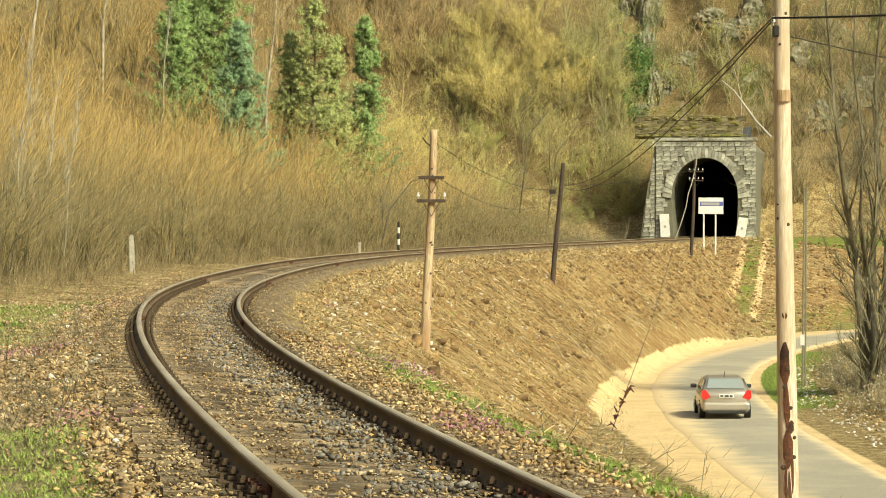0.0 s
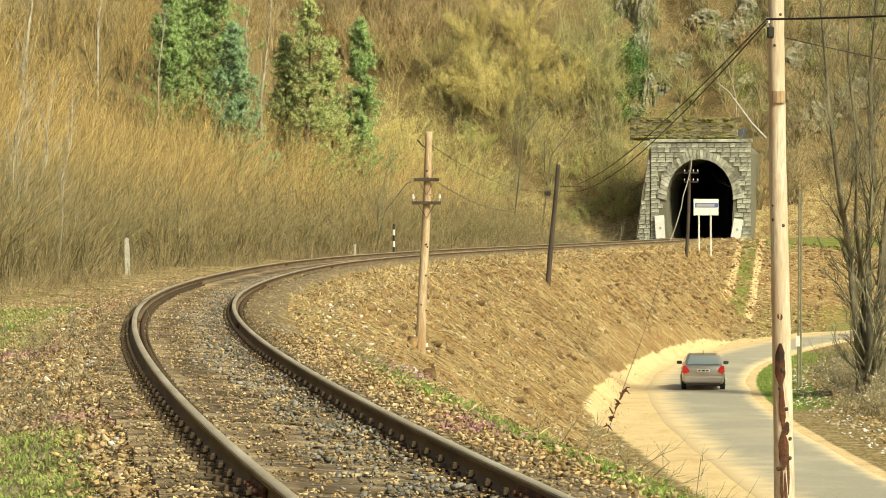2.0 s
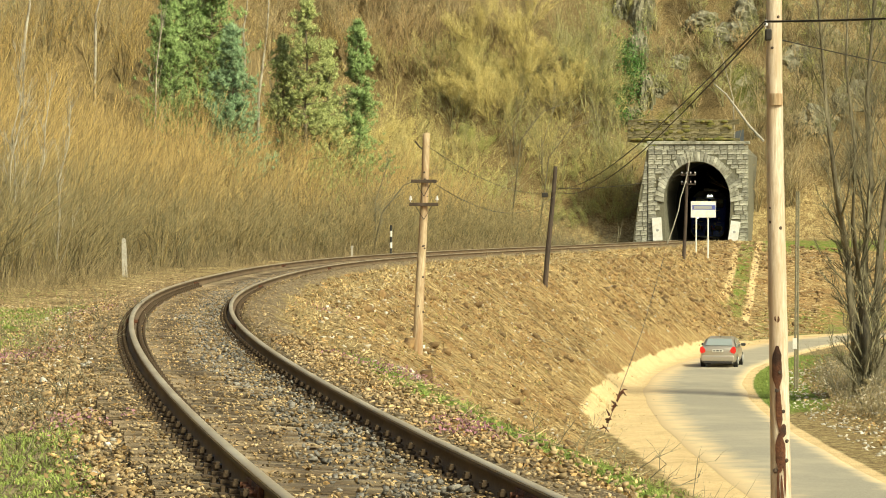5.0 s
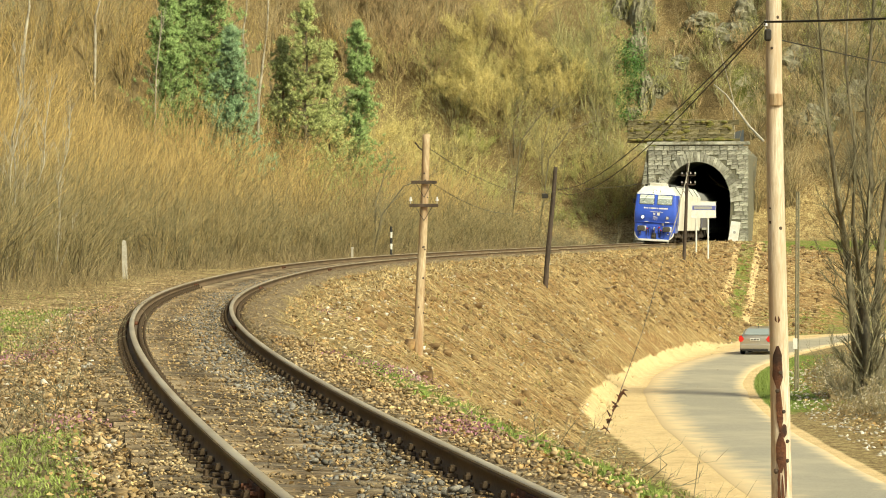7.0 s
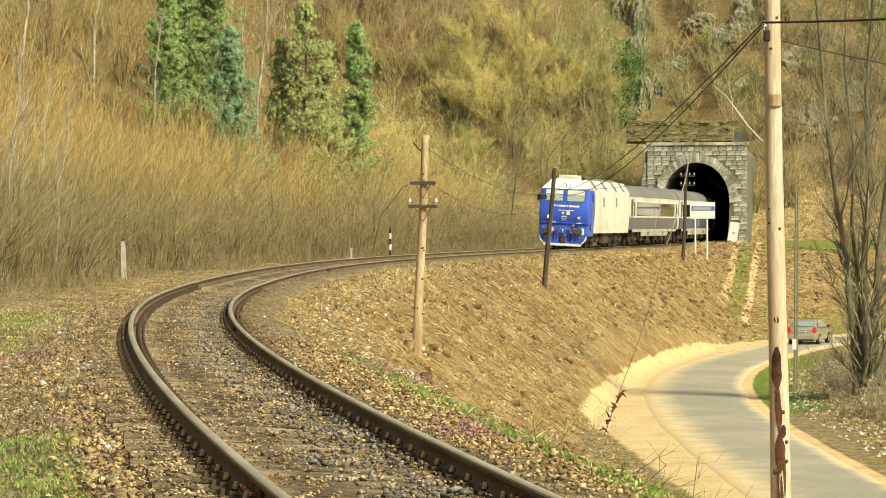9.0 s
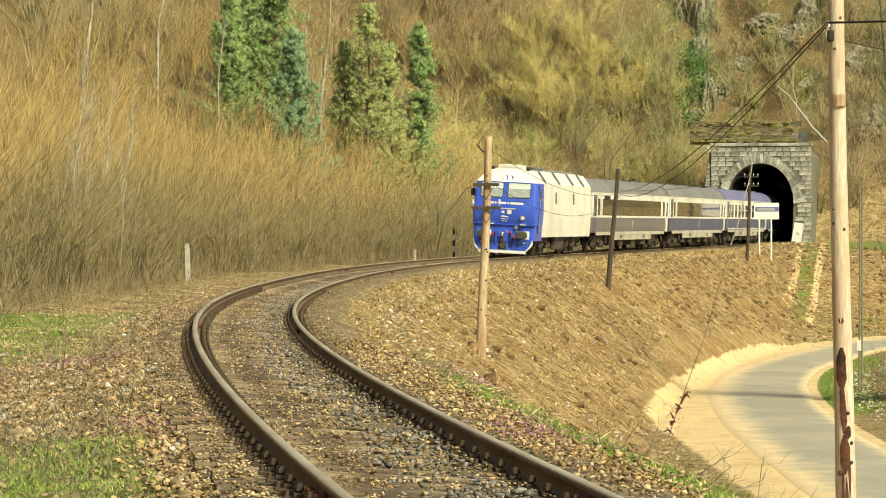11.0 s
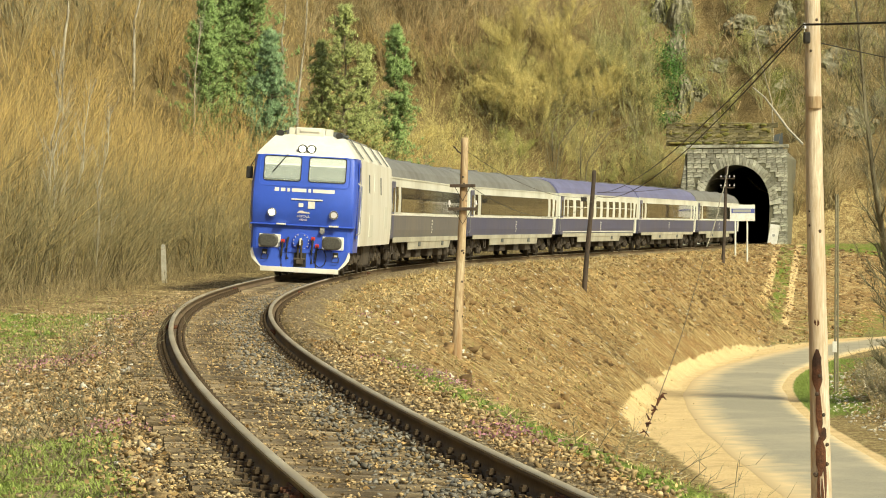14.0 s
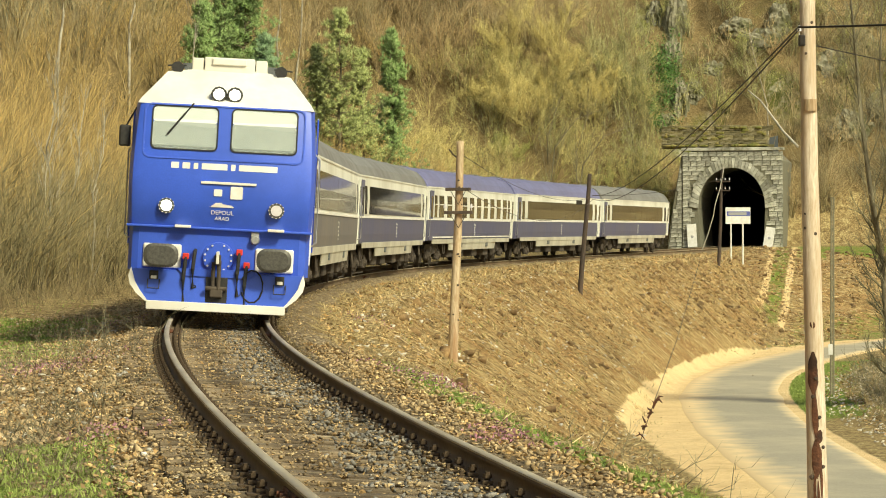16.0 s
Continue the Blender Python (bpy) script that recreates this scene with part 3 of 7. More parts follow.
# ---- the train ----
M.update({
    "locoblue": mat("locomotive_blue_paint", (0.042, 0.105, 0.60), (0.048, 0.118, 0.66), (0.036, 0.092, 0.52), 0.33, big=0.9, small=40, bump=0.04, depth=0.003, coat=0.25),
    "locowhite": mat("locomotive_white_paint", (0.77, 0.755, 0.69), (0.81, 0.80, 0.74), (0.66, 0.63, 0.54), 0.42, big=0.7, small=9, bump=0.05, depth=0.003, stretch=(1, 1, 0.35)),
    "coachblue": mat("dusty_coach_blue", (0.075, 0.080, 0.155), (0.095, 0.10, 0.19), (0.115, 0.112, 0.165), 0.5, big=0.5, small=8, bump=0.05, stretch=(1, 1, 0.3)),
    "skirt": mat("dusty_skirt_paint", (0.47, 0.45, 0.37), (0.55, 0.53, 0.44), (0.36, 0.33, 0.26), 0.6, big=0.8, small=8, bump=0.05, stretch=(1, 1, 0.3)),
    "coachcream": mat("coach_cream_paint", (0.70, 0.70, 0.63), (0.77, 0.77, 0.70), (0.58, 0.57, 0.49), 0.5, big=0.6, small=8, bump=0.05, stretch=(1, 1, 0.3)),
    "roofgrey": mat("coach_roof_grey", (0.19, 0.19, 0.185), (0.24, 0.24, 0.23), (0.15, 0.145, 0.135), 0.6, big=0.5, small=6, bump=0.1, stretch=(0.3, 1, 1)),
    "roofblue": mat("coach_roof_violet_blue", (0.15, 0.155, 0.30), (0.19, 0.195, 0.36), (0.14, 0.14, 0.24), 0.5, big=0.5, small=6, bump=0.1),
    "bogie": mat("brake_dust_brown", (0.035, 0.028, 0.022), (0.065, 0.05, 0.038), (0.10, 0.08, 0.06), 0.85, big=2, small=15, bump=0.3),
    "rubber": mat("black_rubber", (0.012, 0.012, 0.012), (0.02, 0.02, 0.02), None, 0.7, bump=0.1),
    "buffer": mat("greased_buffer_steel", (0.07, 0.068, 0.062), (0.12, 0.115, 0.10), None, 0.5, metal=0.4, bump=0.2),
    "lamp": mat("lit_headlamp", (0.9, 0.9, 0.88), (0.9, 0.9, 0.88), None, 0.3, bump=0, emit=6.0),
    "lens": mat("lamp_glass", (0.62, 0.60, 0.62), (0.70, 0.68, 0.70), None, 0.15, bump=0),
    "red": mat("red_paint", (0.55, 0.03, 0.02), (0.62, 0.04, 0.03), None, 0.4, bump=0),
    "redlamp": mat("red_tail_lamp", (0.60, 0.02, 0.02), (0.68, 0.035, 0.03), None, 0.25, bump=0),
    "blind": mat("drawn_cab_blind", (0.74, 0.79, 0.74), (0.80, 0.84, 0.79), None, 0.6, big=1, small=5, bump=0),
    "dash": mat("grey_green_cab_lining", (0.33, 0.37, 0.35), (0.40, 0.44, 0.41), None, 0.6, big=1, small=4, bump=0),
    "coachgrey": mat("dust_greyed_coach_blue", (0.13, 0.125, 0.135), (0.17, 0.16, 0.165), (0.20, 0.18, 0.16), 0.55, big=0.5, small=8, bump=0.05, stretch=(1, 1, 0.3)),
    "cabdark": mat("cab_interior", (0.10, 0.11, 0.11), (0.15, 0.16, 0.155), None, 0.8, bump=0),
})


def glass(name, tint, rough=0.03, alpha=0.4):
    m = bpy.data.materials.new(name)
    m.use_nodes = True
    n, l = m.node_tree.nodes, m.node_tree.links
    b = n["Principled BSDF"]
    b.inputs["Base Color"].default_value = (*tint, 1)
    b.inputs["Roughness"].default_value = rough
    b.inputs["Alpha"].default_value = alpha
    b.inputs["Specular IOR Level"].default_value = 0.55
    return m


M["cabglass"] = glass("cab_windscreen_glass", (0.50, 0.58, 0.54), 0.04, 0.25)
M["coachglass"] = glass("tinted_coach_glass", (0.045, 0.04, 0.032), 0.05, 0.94)
# Pale base colour stands in for the sky reflected in the car windows
M["carglass"] = glass("car_window_glass", (0.30, 0.34, 0.33), 0.06, 0.92)


def rounded(cx, cz, w, h, r, n=5):
    """Outline (x, z) of a rectangle with round corners."""
    pts = []
    for sx, sz, a0 in ((1, 1, 0), (-1, 1, 90), (-1, -1, 180), (1, -1, 270)):
        for i in range(n):
            a = radians(a0 + 90 * i / (n - 1))
            pts.append((cx + sx * (w / 2 - r) + r * math.cos(a), cz + sz * (h / 2 - r) + r * math.sin(a)))
    return pts


# cab front: how far the nose stands back from its foremost line, by height
NOSE_Z = [0.2, 0.80, 1.40, 1.50, 1.52, 1.66, 1.80, 1.95, 2.15, 2.35, 2.60, 2.90, 3.20, 3.46, 4.02, 4.2]
NOSE_Y = [0.25, 0.16, 0.16, 0.14, 0.10, 0.055, 0.02, 0.0, 0.0, 0.018, 0.052, 0.11, 0.175, 0.24, 1.05, 1.4]
NOSE = 8.15


def face_y(z):
    return NOSE - float(np.interp(z, NOSE_Z, NOSE_Y))


def on_face(pts, out):
    return [(x, face_y(z) + out, z) for x, z in pts]


def ring_band(bm, inner, outer, out0, out1):
    """A frame lying on the cab front between two outlines."""
    a, b = [bm.verts.new(p) for p in on_face(inner, out1)], [bm.verts.new(p) for p in on_face(outer, out1)]
    c, d = [bm.verts.new(p) for p in on_face(outer, out0)], [bm.verts.new(p) for p in on_face(inner, out0)]
    n = len(a)
    for i in range(n):
        j = (i + 1) % n
        bm.faces.new((a[i], a[j], b[j], b[i])), bm.faces.new((b[i], b[j], c[j], c[i])), bm.faces.new((d[i], d[j], a[j], a[i]))


def hull_rings(profile, ys, front=None):
    """Rings of (x, z) points at each y; the first ones follow the cab's nose."""
    rings = []
    if front:
        for inset, back in ((0.16, 0.0), (0.06, 0.035), (0.0, 0.16)):
            rings.append([(x * (1 - inset / 1.43) if abs(x) > 0.8 else x, face_y(z) - back, z) for x, z in profile])
    rings += [[(x, y, z) for x, z in profile] for y in ys]
    return rings


def wheelset(parent, y, radius, name="wheelset"):
    bm = bmesh.new()
    for sx in (-1, 1):
        rod(bm, (sx * 0.685, 0, 0), (sx * 0.82, 0, 0), radius, radius, 24)
        rod(bm, (sx * 0.655, 0, 0), (sx * 0.685, 0, 0), radius + 0.03, radius + 0.03, 24)
        rod(bm, (sx * 0.82, 0, 0), (sx * 0.86, 0, 0), 0.16, 0.13, 12)
        for k in range(6):
            a = k * 1.047
            rod(bm, (sx * 0.825, math.cos(a) * 0.28, math.sin(a) * 0.28), (sx * 0.835, math.cos(a) * 0.28, math.sin(a) * 0.28), 0.05, 0.05, 6)
    rod(bm, (-0.95, 0, 0), (0.95, 0, 0), 0.085, 0.085, 10)
    ob = part(name, bm, M["bogie"], parent)
    ob.matrix_basis = pose(0, y, radius)
    return ob


def bogie(parent, y, axles, radius, name="bogie"):
    bm = bmesh.new()
    span = max(axles) + 0.65
    for sx in (-1, 1):
        top = radius + 0.36
        pts = [(-span, top - 0.10), (-span + 0.3, top + 0.08), (-0.6, top + 0.08), (-0.35, top - 0.08), (0.35, top - 0.08), (0.6, top + 0.08), (span - 0.3, top + 0.08), (span, top - 0.10),
               (span - 0.2, top - 0.26), (0.5, top - 0.30), (-0.5, top - 0.30), (-span + 0.2, top - 0.26)]
        plate(bm, [(sx * 1.02 - 0.05, b, c) for b, c in pts], 0.10, (1, 0, 0))
        for a in axles:
            box(bm, sx * 1.08 - 0.12, sx * 1.08 + 0.12, a - 0.16, a + 0.16, radius - 0.17, radius + 0.17, 0.03)
            rod(bm, (sx * 1.20, a, radius), (sx * 1.25, a, radius), 0.11, 0.09, 10)
            for dy in (-0.27, 0.27):
                rod(bm, (sx * 1.08, a + dy, radius - 0.10), (sx * 1.08, a + dy, radius + 0.24), 0.085, 0.085, 8)
            box(bm, sx * 0.92 - 0.05, sx * 0.92 + 0.05, a + 0.42, a + 0.50, 0.18, radius + 0.2)
        box(bm, sx * 1.14 - 0.05, sx * 1.14 + 0.05, -0.32, 0.32, radius + 0.10, radius + 0.46, 0.03)
        rod(bm, (sx * 1.18, -0.7, radius + 0.15), (sx * 1.18, 0.5, radius + 0.45), 0.045, 0.045, 6)
        rod(bm, (sx * 1.1, -span + 0.2, 0.16), (sx * 1.1, span - 0.2, 0.16), 0.02, 0.02, 5)
    box(bm, -1.0, 1.0, -0.3, 0.3, radius, radius + 0.3)
    b = part(name, bm, M["bogie"], parent)
    b.matrix_basis = pose(0, y, 0)
    return b, [wheelset(b, a, radius) for a in axles]


def buffers(parent, y, sgn, backing):
    for sx in (-1, 1):
        bm = bmesh.new()
        rod(bm, (sx * 0.875, y, 1.05), (sx * 0.875, y + sgn * 0.42, 1.05), 0.12, 0.10, 14)
        rod(bm, (sx * 0.875, y + sgn * 0.12, 1.05), (sx * 0.875, y + sgn * 0.16, 1.05), 0.17, 0.17, 14)
        pts = rounded(sx * 0.875, 1.05, 0.54, 0.37, 0.15, 5)
        loft(bm, [[(a, y + sgn * 0.41, b) for a, b in pts], [(a, y + sgn * 0.455, b) for a, b in pts], [(sx * 0.875 + (a - sx * 0.875) * 0.8, y + sgn * 0.475, 1.05 + (b - 1.05) * 0.8) for a, b in pts]])
        ob = part("buffer", bm, M["buffer"], parent, "dark greased oval buffer")
        if backing:
            bm = bmesh.new()
            box(bm, sx * 0.875 - 0.30, sx * 0.875 + 0.30, y - 0.02, y + sgn * 0.05, 0.85, 1.23, 0.03)
            part("buffer_plate", bm, M["locowhite"], parent, "cream buffer backing plate")


def build_loco():
    L = thing("locomotive", pose(0, 300, 0), "blue and white diesel locomotive with lit headlamps hauling the train", "locomotive")
    half = [(1.44, 1.0), (1.45, 1.5), (1.45, 2.2), (1.39, 3.46)]
    low = half + [(-x, z) for x, z in half[::-1]]
    body = [(1.44, 1.50), (1.45, 1.9), (1.45, 2.3), (1.385, 3.46), (-1.385, 3.46), (-1.45, 2.3), (-1.45, 1.9), (-1.44, 1.50)]
    # blue cab, white engine hood, white roof
    flank = [(1.43, 1.52), (1.435, 1.66), (1.44, 1.80), (1.445, 1.95), (1.45, 2.15), (1.45, 2.35), (1.445, 2.6), (1.43, 2.9), (1.41, 3.2), (1.39, 3.46)]
    fine = flank + [(-x, z) for x, z in flank[::-1]]
    bm = bmesh.new()
    rings = hull_rings(fine, [6.05], front=True)
    loft(bm, rings, caps=False)
    chain = [bm.verts.new(p) for p in rings[0]]
    for i in range(len(flank) - 1):
        bm.faces.new((chain[i], chain[i + 1], chain[-2 - i], chain[-1 - i]))
    bm.faces.new([bm.verts.new(p) for p in rings[-1]])
    bmesh.ops.remove_doubles(bm, verts=bm.verts[:], dist=0.001)
    cab = part("cab", bm, M["locoblue"], L, "bright blue cab front", smooth=True)
    cab.data.set_sharp_from_angle(angle=radians(38))
    bm = bmesh.new()
    low = [(1.41, 0.80), (1.41, 1.40), (1.42, 1.50), (-1.42, 1.50), (-1.41, 1.40), (-1.41, 0.80)]
    loft(bm, hull_rings(low, [6.05], front=True))
    part("buffer_beam", bm, M["locoblue"], L, "blue buffer beam")
    bm = bmesh.new()
    box(bm, -1.45, 1.45, face_y(1.51) - 0.3, face_y(1.51) + 0.05, 1.485, 1.525, 0.012)
    part("waist_ledge", bm, M["locoblue"], L)
    bm = bmesh.new()
    side = [(1.43, 0.98), (1.455, 1.5), (1.455, 2.3), (1.385, 3.46), (-1.385, 3.46), (-1.455, 2.3), (-1.455, 1.5), (-1.43, 0.98)]
    loft(bm, hull_rings(side, [6.05, 0, -8.1]))
    hood = part("engine_body", bm, M["locowhite"], L, "white engine body with dust streaks")
    bm = bmesh.new()
    roof = [(1.385, 3.46), (1.33, 3.56), (0.98, 4.02), (0.5, 4.09), (-0.5, 4.09), (-0.98, 4.02), (-1.33, 3.56), (-1.385, 3.46)]
    rings = [[(x * 0.99, face_y(z) - 0.0, z) for x, z in roof], [(x, face_y(z) - 0.10, z) for x, z in roof], [(x, 6.2, z) for x, z in roof], [(x, -8.0, z) for x, z in roof]]
    loft(bm, rings)
    part("roof", bm, M["locowhite"], L, "white sloped roof")
    # roof seams, vents, box, horns, grille frame
    for y in (5.5, 1.6, -2.4, -5.6):
        for sx in (-1, 1):
            bm = bmesh.new()
            pts = [(sx * 1.41, y - 0.22, 3.50), (sx * 1.41, y + 0.22, 3.50), (sx * 1.01, y + 0.22, 4.04), (sx * 1.01, y - 0.22, 4.04)]
            plate(bm, pts, 0.015, (sx * 0.75, 0, 0.6))
            part("roof_vent", bm, M["cabdark"], L, "dark roof joint strip")
    bm = bmesh.new()
    box(bm, -0.40, 0.40, 6.35, 7.02, 4.03, 4.29, 0.02)
    for sx in (-1, 1):
        side = bmesh.new()
        box(side, sx * 0.505 - 0.09, sx * 0.505 + 0.09, 6.38, 6.99, 4.03, 4.27, 0.015)
        part("side_box", side, M["locowhite"], L, "cream side box on the roof")
    part("roof_box", bm, M["locowhite"], L, "cream roof equipment box")
    bm = bmesh.new()
    box(bm, -0.27, 0.27, 7.015, 7.06, 4.17, 4.27, 0.01)
    part("box_lid", bm, M["locowhite"], L)
    for sx in (-1, 1):
        bm = bmesh.new()
        rod(bm, (sx * 0.82, 6.75, 4.10), (sx * 0.82, 7.10, 4.09), 0.05, 0.098, 14)
        rod(bm, (sx * 0.70, 6.6, 4.16), (sx * 1.0, 6.6, 4.14), 0.015, 0.015, 6)
        rod(bm, (sx * 0.80, 6.8, 3.98), (sx * 0.80, 6.8, 4.10), 0.03, 0.03, 6)
        part("horn", bm, M["black"], L, "black air horn")
    bm = bmesh.new()
    for x in (-0.75, 0.75):
        box(bm, x - 0.03, x + 0.03, 3.0, 6.1, 4.16, 4.22)
    for y in (3.0, 3.8, 4.6, 5.4, 6.1):
        box(bm, -0.75, 0.75, y - 0.03, y + 0.03, 4.16, 4.22)
        for x in (-0.72, 0.72):
            box(bm, x - 0.03, x + 0.03, y - 0.03, y + 0.03, 4.0, 4.17)
    part("fan_frame", bm, M["cabdark"], L, "dark cooling fan frame")
    bm = bmesh.new()
    box(bm, -0.7, 0.7, -6.0, 1.2, 4.06, 4.17, 0.03)
    part("roof_hatch", bm, M["roofgrey"], L)
    # windscreens
    for sx in (-1, 1):
        cx = sx * 0.62
        bm = bmesh.new()
        ring_band(bm, rounded(cx, 3.085, 1.00, 0.665, 0.07), rounded(cx, 3.085, 1.045, 0.705, 0.08), -0.01, 0.016)
        fr = part("windscreen_frame", bm, M["rubber"], cab, "black rubber window seal")
        bm = bmesh.new()
        loft(bm, [on_face(rounded(cx, 3.085, 1.01, 0.675, 0.07), 0.004), on_face(rounded(cx, 3.085, 1.01, 0.675, 0.07), 0.010)])
        part("windscreen", bm, M["cabglass"], cab, "pale reflecting windscreen")
        bm = bmesh.new()
        loft(bm, [on_face(rounded(cx, 3.085, 1.02, 0.69, 0.07), 0.001), on_face(rounded(cx, 3.085, 1.02, 0.69, 0.07), 0.003)])
        part("cab_interior", bm, M["cabdark"], cab)
        bm = bmesh.new()
        loft(bm, [on_face(rounded(cx, 3.30, 1.00, 0.24, 0.04), 0.0035), on_face(rounded(cx, 3.30, 1.00, 0.24, 0.04), 0.0055)])
        part("sun_blind", bm, M["blind"], cab, "pale sun blind")
        bm = bmesh.new()
        loft(bm, [on_face(rounded(cx, 2.99, 1.00, 0.38, 0.04), 0.0035), on_face(rounded(cx, 2.99, 1.00, 0.38, 0.04), 0.005)])
        part("dashboard_shade", bm, M["dash"], cab)
    # raised rim round both windows
    bm = bmesh.new()
    ring_band(bm, rounded(0, 3.03, 2.47, 0.83, 0.10), rounded(0, 3.03, 2.52, 0.88, 0.12), -0.01, 0.014)
    part("window_surround", bm, M["locoblue"], cab)
    bm = bmesh.new()
    a, b = Vector((0.50, face_y(3.49) + 0.05, 3.49)), Vector((0.83, face_y(3.0) + 0.04, 3.05))
    rod(bm, a, b, 0.012, 0.008, 6)
    rod(bm, b + Vector((0.06, 0, -0.08)), b + (a - b) * 0.62, 0.016, 0.016, 6)
    part("wiper", bm, M["rubber"], cab)
    # lamps
    for x, z, r, lit, out in ((0.125, 3.66, 0.105, True, 0.0), (-0.125, 3.66, 0.105, True, 0.0), (0.84, 1.84, 0.105, True, 0.03), (-0.87, 1.84, 0.105, False, 0.03)):
        y = face_y(z) + (0.11 if z > 3 else 0.0)
        bm = bmesh.new()
        rod(bm, (x, y - 0.20, z), (x, y + 0.055, z), r + 0.022, r + 0.018, 18)
        lamp = part("headlamp", bm, M["buffer"], L, "round lit headlamp" if lit else "round unlit headlamp")
        bm = bmesh.new()
        rod(bm, (x, y + 0.0, z), (x, y + 0.066, z), r, r * 0.8, 18)
        part("lamp_lens", bm, M["lamp"] if lit else M["lens"], lamp)
        for k in range(12):
            a = 6.2832 * k / 12
            bm = bmesh.new()
            rod(bm, (x + math.cos(a) * (r + 0.012), y + 0.05, z + math.sin(a) * (r + 0.012)), (x + math.cos(a) * (r + 0.012), y + 0.064, z + math.sin(a) * (r + 0.012)), 0.012, 0.01, 6)
            part("stud", bm, M["rubber"] if z > 3 else M["lens"], lamp)
    # steps and small plates
    for x, w in ((0.57, 0.25), (-0.88, 0.26)):
        bm = bmesh.new()
        box(bm, x - w / 2, x + w / 2, face_y(1.55), face_y(1.55) + 0.14, 1.50, 1.545, 0.01)
        part("step", bm, M["locowhite"], L)
    bm = bmesh.new()
    box(bm, -0.54, 0.32, face_y(2.23) + 0.002, face_y(2.23) + 0.03, 2.215, 2.255, 0.005)
    part("handrail_strip", bm, M["locowhite"], L, "white strip")
    for x, z, w, h in ((-0.24, 2.09, 0.19, 0.20), (0.05, 2.08, 0.13, 0.11)):
        bm = bmesh.new()
        loft(bm, [on_face(rounded(x, z, w, h, 0.015), 0.001), on_face(rounded(x, z, w, h, 0.015), 0.018)])
        part("plate", bm, M["white"], L, "small white plate")
    # running number as plain bars; depot name lettered
    x = 0.80
    for w in (0.12, 0.12, 0.07, 0.40, 0.07):
        bm = bmesh.new()
        loft(bm, [on_face(rounded(x - w / 2, 2.49, w, 0.098, 0.01), 0.001), on_face(rounded(x - w / 2, 2.49, w, 0.098, 0.01), 0.007)])
        part("number_bar", bm, M["white"], L)
        x -= w + 0.055
    w = 0.60
    bm = bmesh.new()
    loft(bm, [on_face(rounded(x - w / 2, 2.49, w, 0.098, 0.01), 0.001), on_face(rounded(x - w / 2, 2.49, w, 0.098, 0.01), 0.007)])
    part("number_bar", bm, M["white"], L)
    for text, z, size in (("DEPOUL", 1.735, 0.095), ("ARAD", 1.645, 0.085)):
        cu = bpy.data.curves.new("lettering", "FONT")
        cu.body, cu.size, cu.align_x, cu.extrude = text, size, "CENTER", 0.002
        cu.materials.append(M["white"])
        tmp = bpy.data.objects.new("lettering", cu)
        me = bpy.data.meshes.new_from_object(tmp)
        bpy.data.objects.remove(tmp)
        ob = new("lettering", me)
        ob.parent = L
        sl = math.degrees(math.atan2(face_y(1.9) - face_y(1.6), 0.3))
        ob.matrix_basis = Matrix.Translation((-0.03, face_y(z + 0.04) + 0.012, z)) @ Matrix.Rotation(math.pi, 4, "Z") @ Matrix.Rotation(radians(90 + sl), 4, "X")
        tagged(ob, "white lettering")
    bm = bmesh.new()
    plate(bm, [(0.16, face_y(1.87) + 0.004, 1.85), (-0.22, face_y(1.87) + 0.004, 1.85), (-0.17, face_y(1.9) + 0.004, 1.885), (-0.05, face_y(1.93) + 0.004, 1.90), (0.0, face_y(1.92) + 0.004, 1.925), (0.08, face_y(1.92) + 0.004, 1.92)], 0.006, (0, 1, 0))
    part("emblem", bm, M["white"], L, "white winged shape")
    # apron with white wings and foot bar
    ya = NOSE - 0.06
    bm = bmesh.new()
    out = [(1.36, 0.82), (1.33, 0.62), (1.22, 0.45), (1.05, 0.30), (-1.05, 0.30), (-1.22, 0.45), (-1.33, 0.62), (-1.36, 0.82)]
    loft(bm, [[(x, ya - 0.10, z) for x, z in out], [(x, ya + 0.02 + (0.86 - z) * 0.12, z) for x, z in out]])
    part("apron", bm, M["locoblue"], L, "blue snow apron")
    for sx in (-1, 1):
        edge = [(1.34, 0.84), (1.375, 0.70), (1.345, 0.57), (1.25, 0.44), (1.10, 0.315), (1.04, 0.30), (1.10, 0.37), (1.20, 0.50), (1.27, 0.62), (1.305, 0.74)]
        bm = bmesh.new()
        loft(bm, [[(sx * x, ya - 0.02 + (0.86 - z) * 0.12, z) for x, z in edge], [(sx * x, ya + 0.05 + (0.86 - z) * 0.12, z) for x, z in edge]])
        part("apron_wing", bm, M["locowhite"], L, "white curved apron wing")
        bm = bmesh.new()
        box(bm, sx * 0.98 - 0.07, sx * 0.98 + 0.07, ya - 0.02, ya + 0.09, 0.66, 0.80, 0.01)
        tube(bm, [(sx * 0.98 - 0.09, ya + 0.06, 0.66), (sx * 0.98 - 0.09, ya + 0.14, 0.52), (sx * 0.98 + 0.09, ya + 0.14, 0.52), (sx * 0.98 + 0.09, ya + 0.06, 0.66)], 0.012, 5)
        st = part("step_bracket", bm, M["black"], L, "black shunter's step")
        bm = bmesh.new()
        box(bm, sx * 0.98 - 0.045, sx * 0.98 + 0.045, ya + 0.09, ya + 0.10, 0.67, 0.72)
        part("step_label", bm, M["white"], st)
    bm = bmesh.new()
    box(bm, -1.08, 1.08, ya + 0.06, ya + 0.13, 0.185, 0.325, 0.01)
    part("foot_bar", bm, M["locowhite"], L, "white foot bar of the apron")
    bm = bmesh.new()
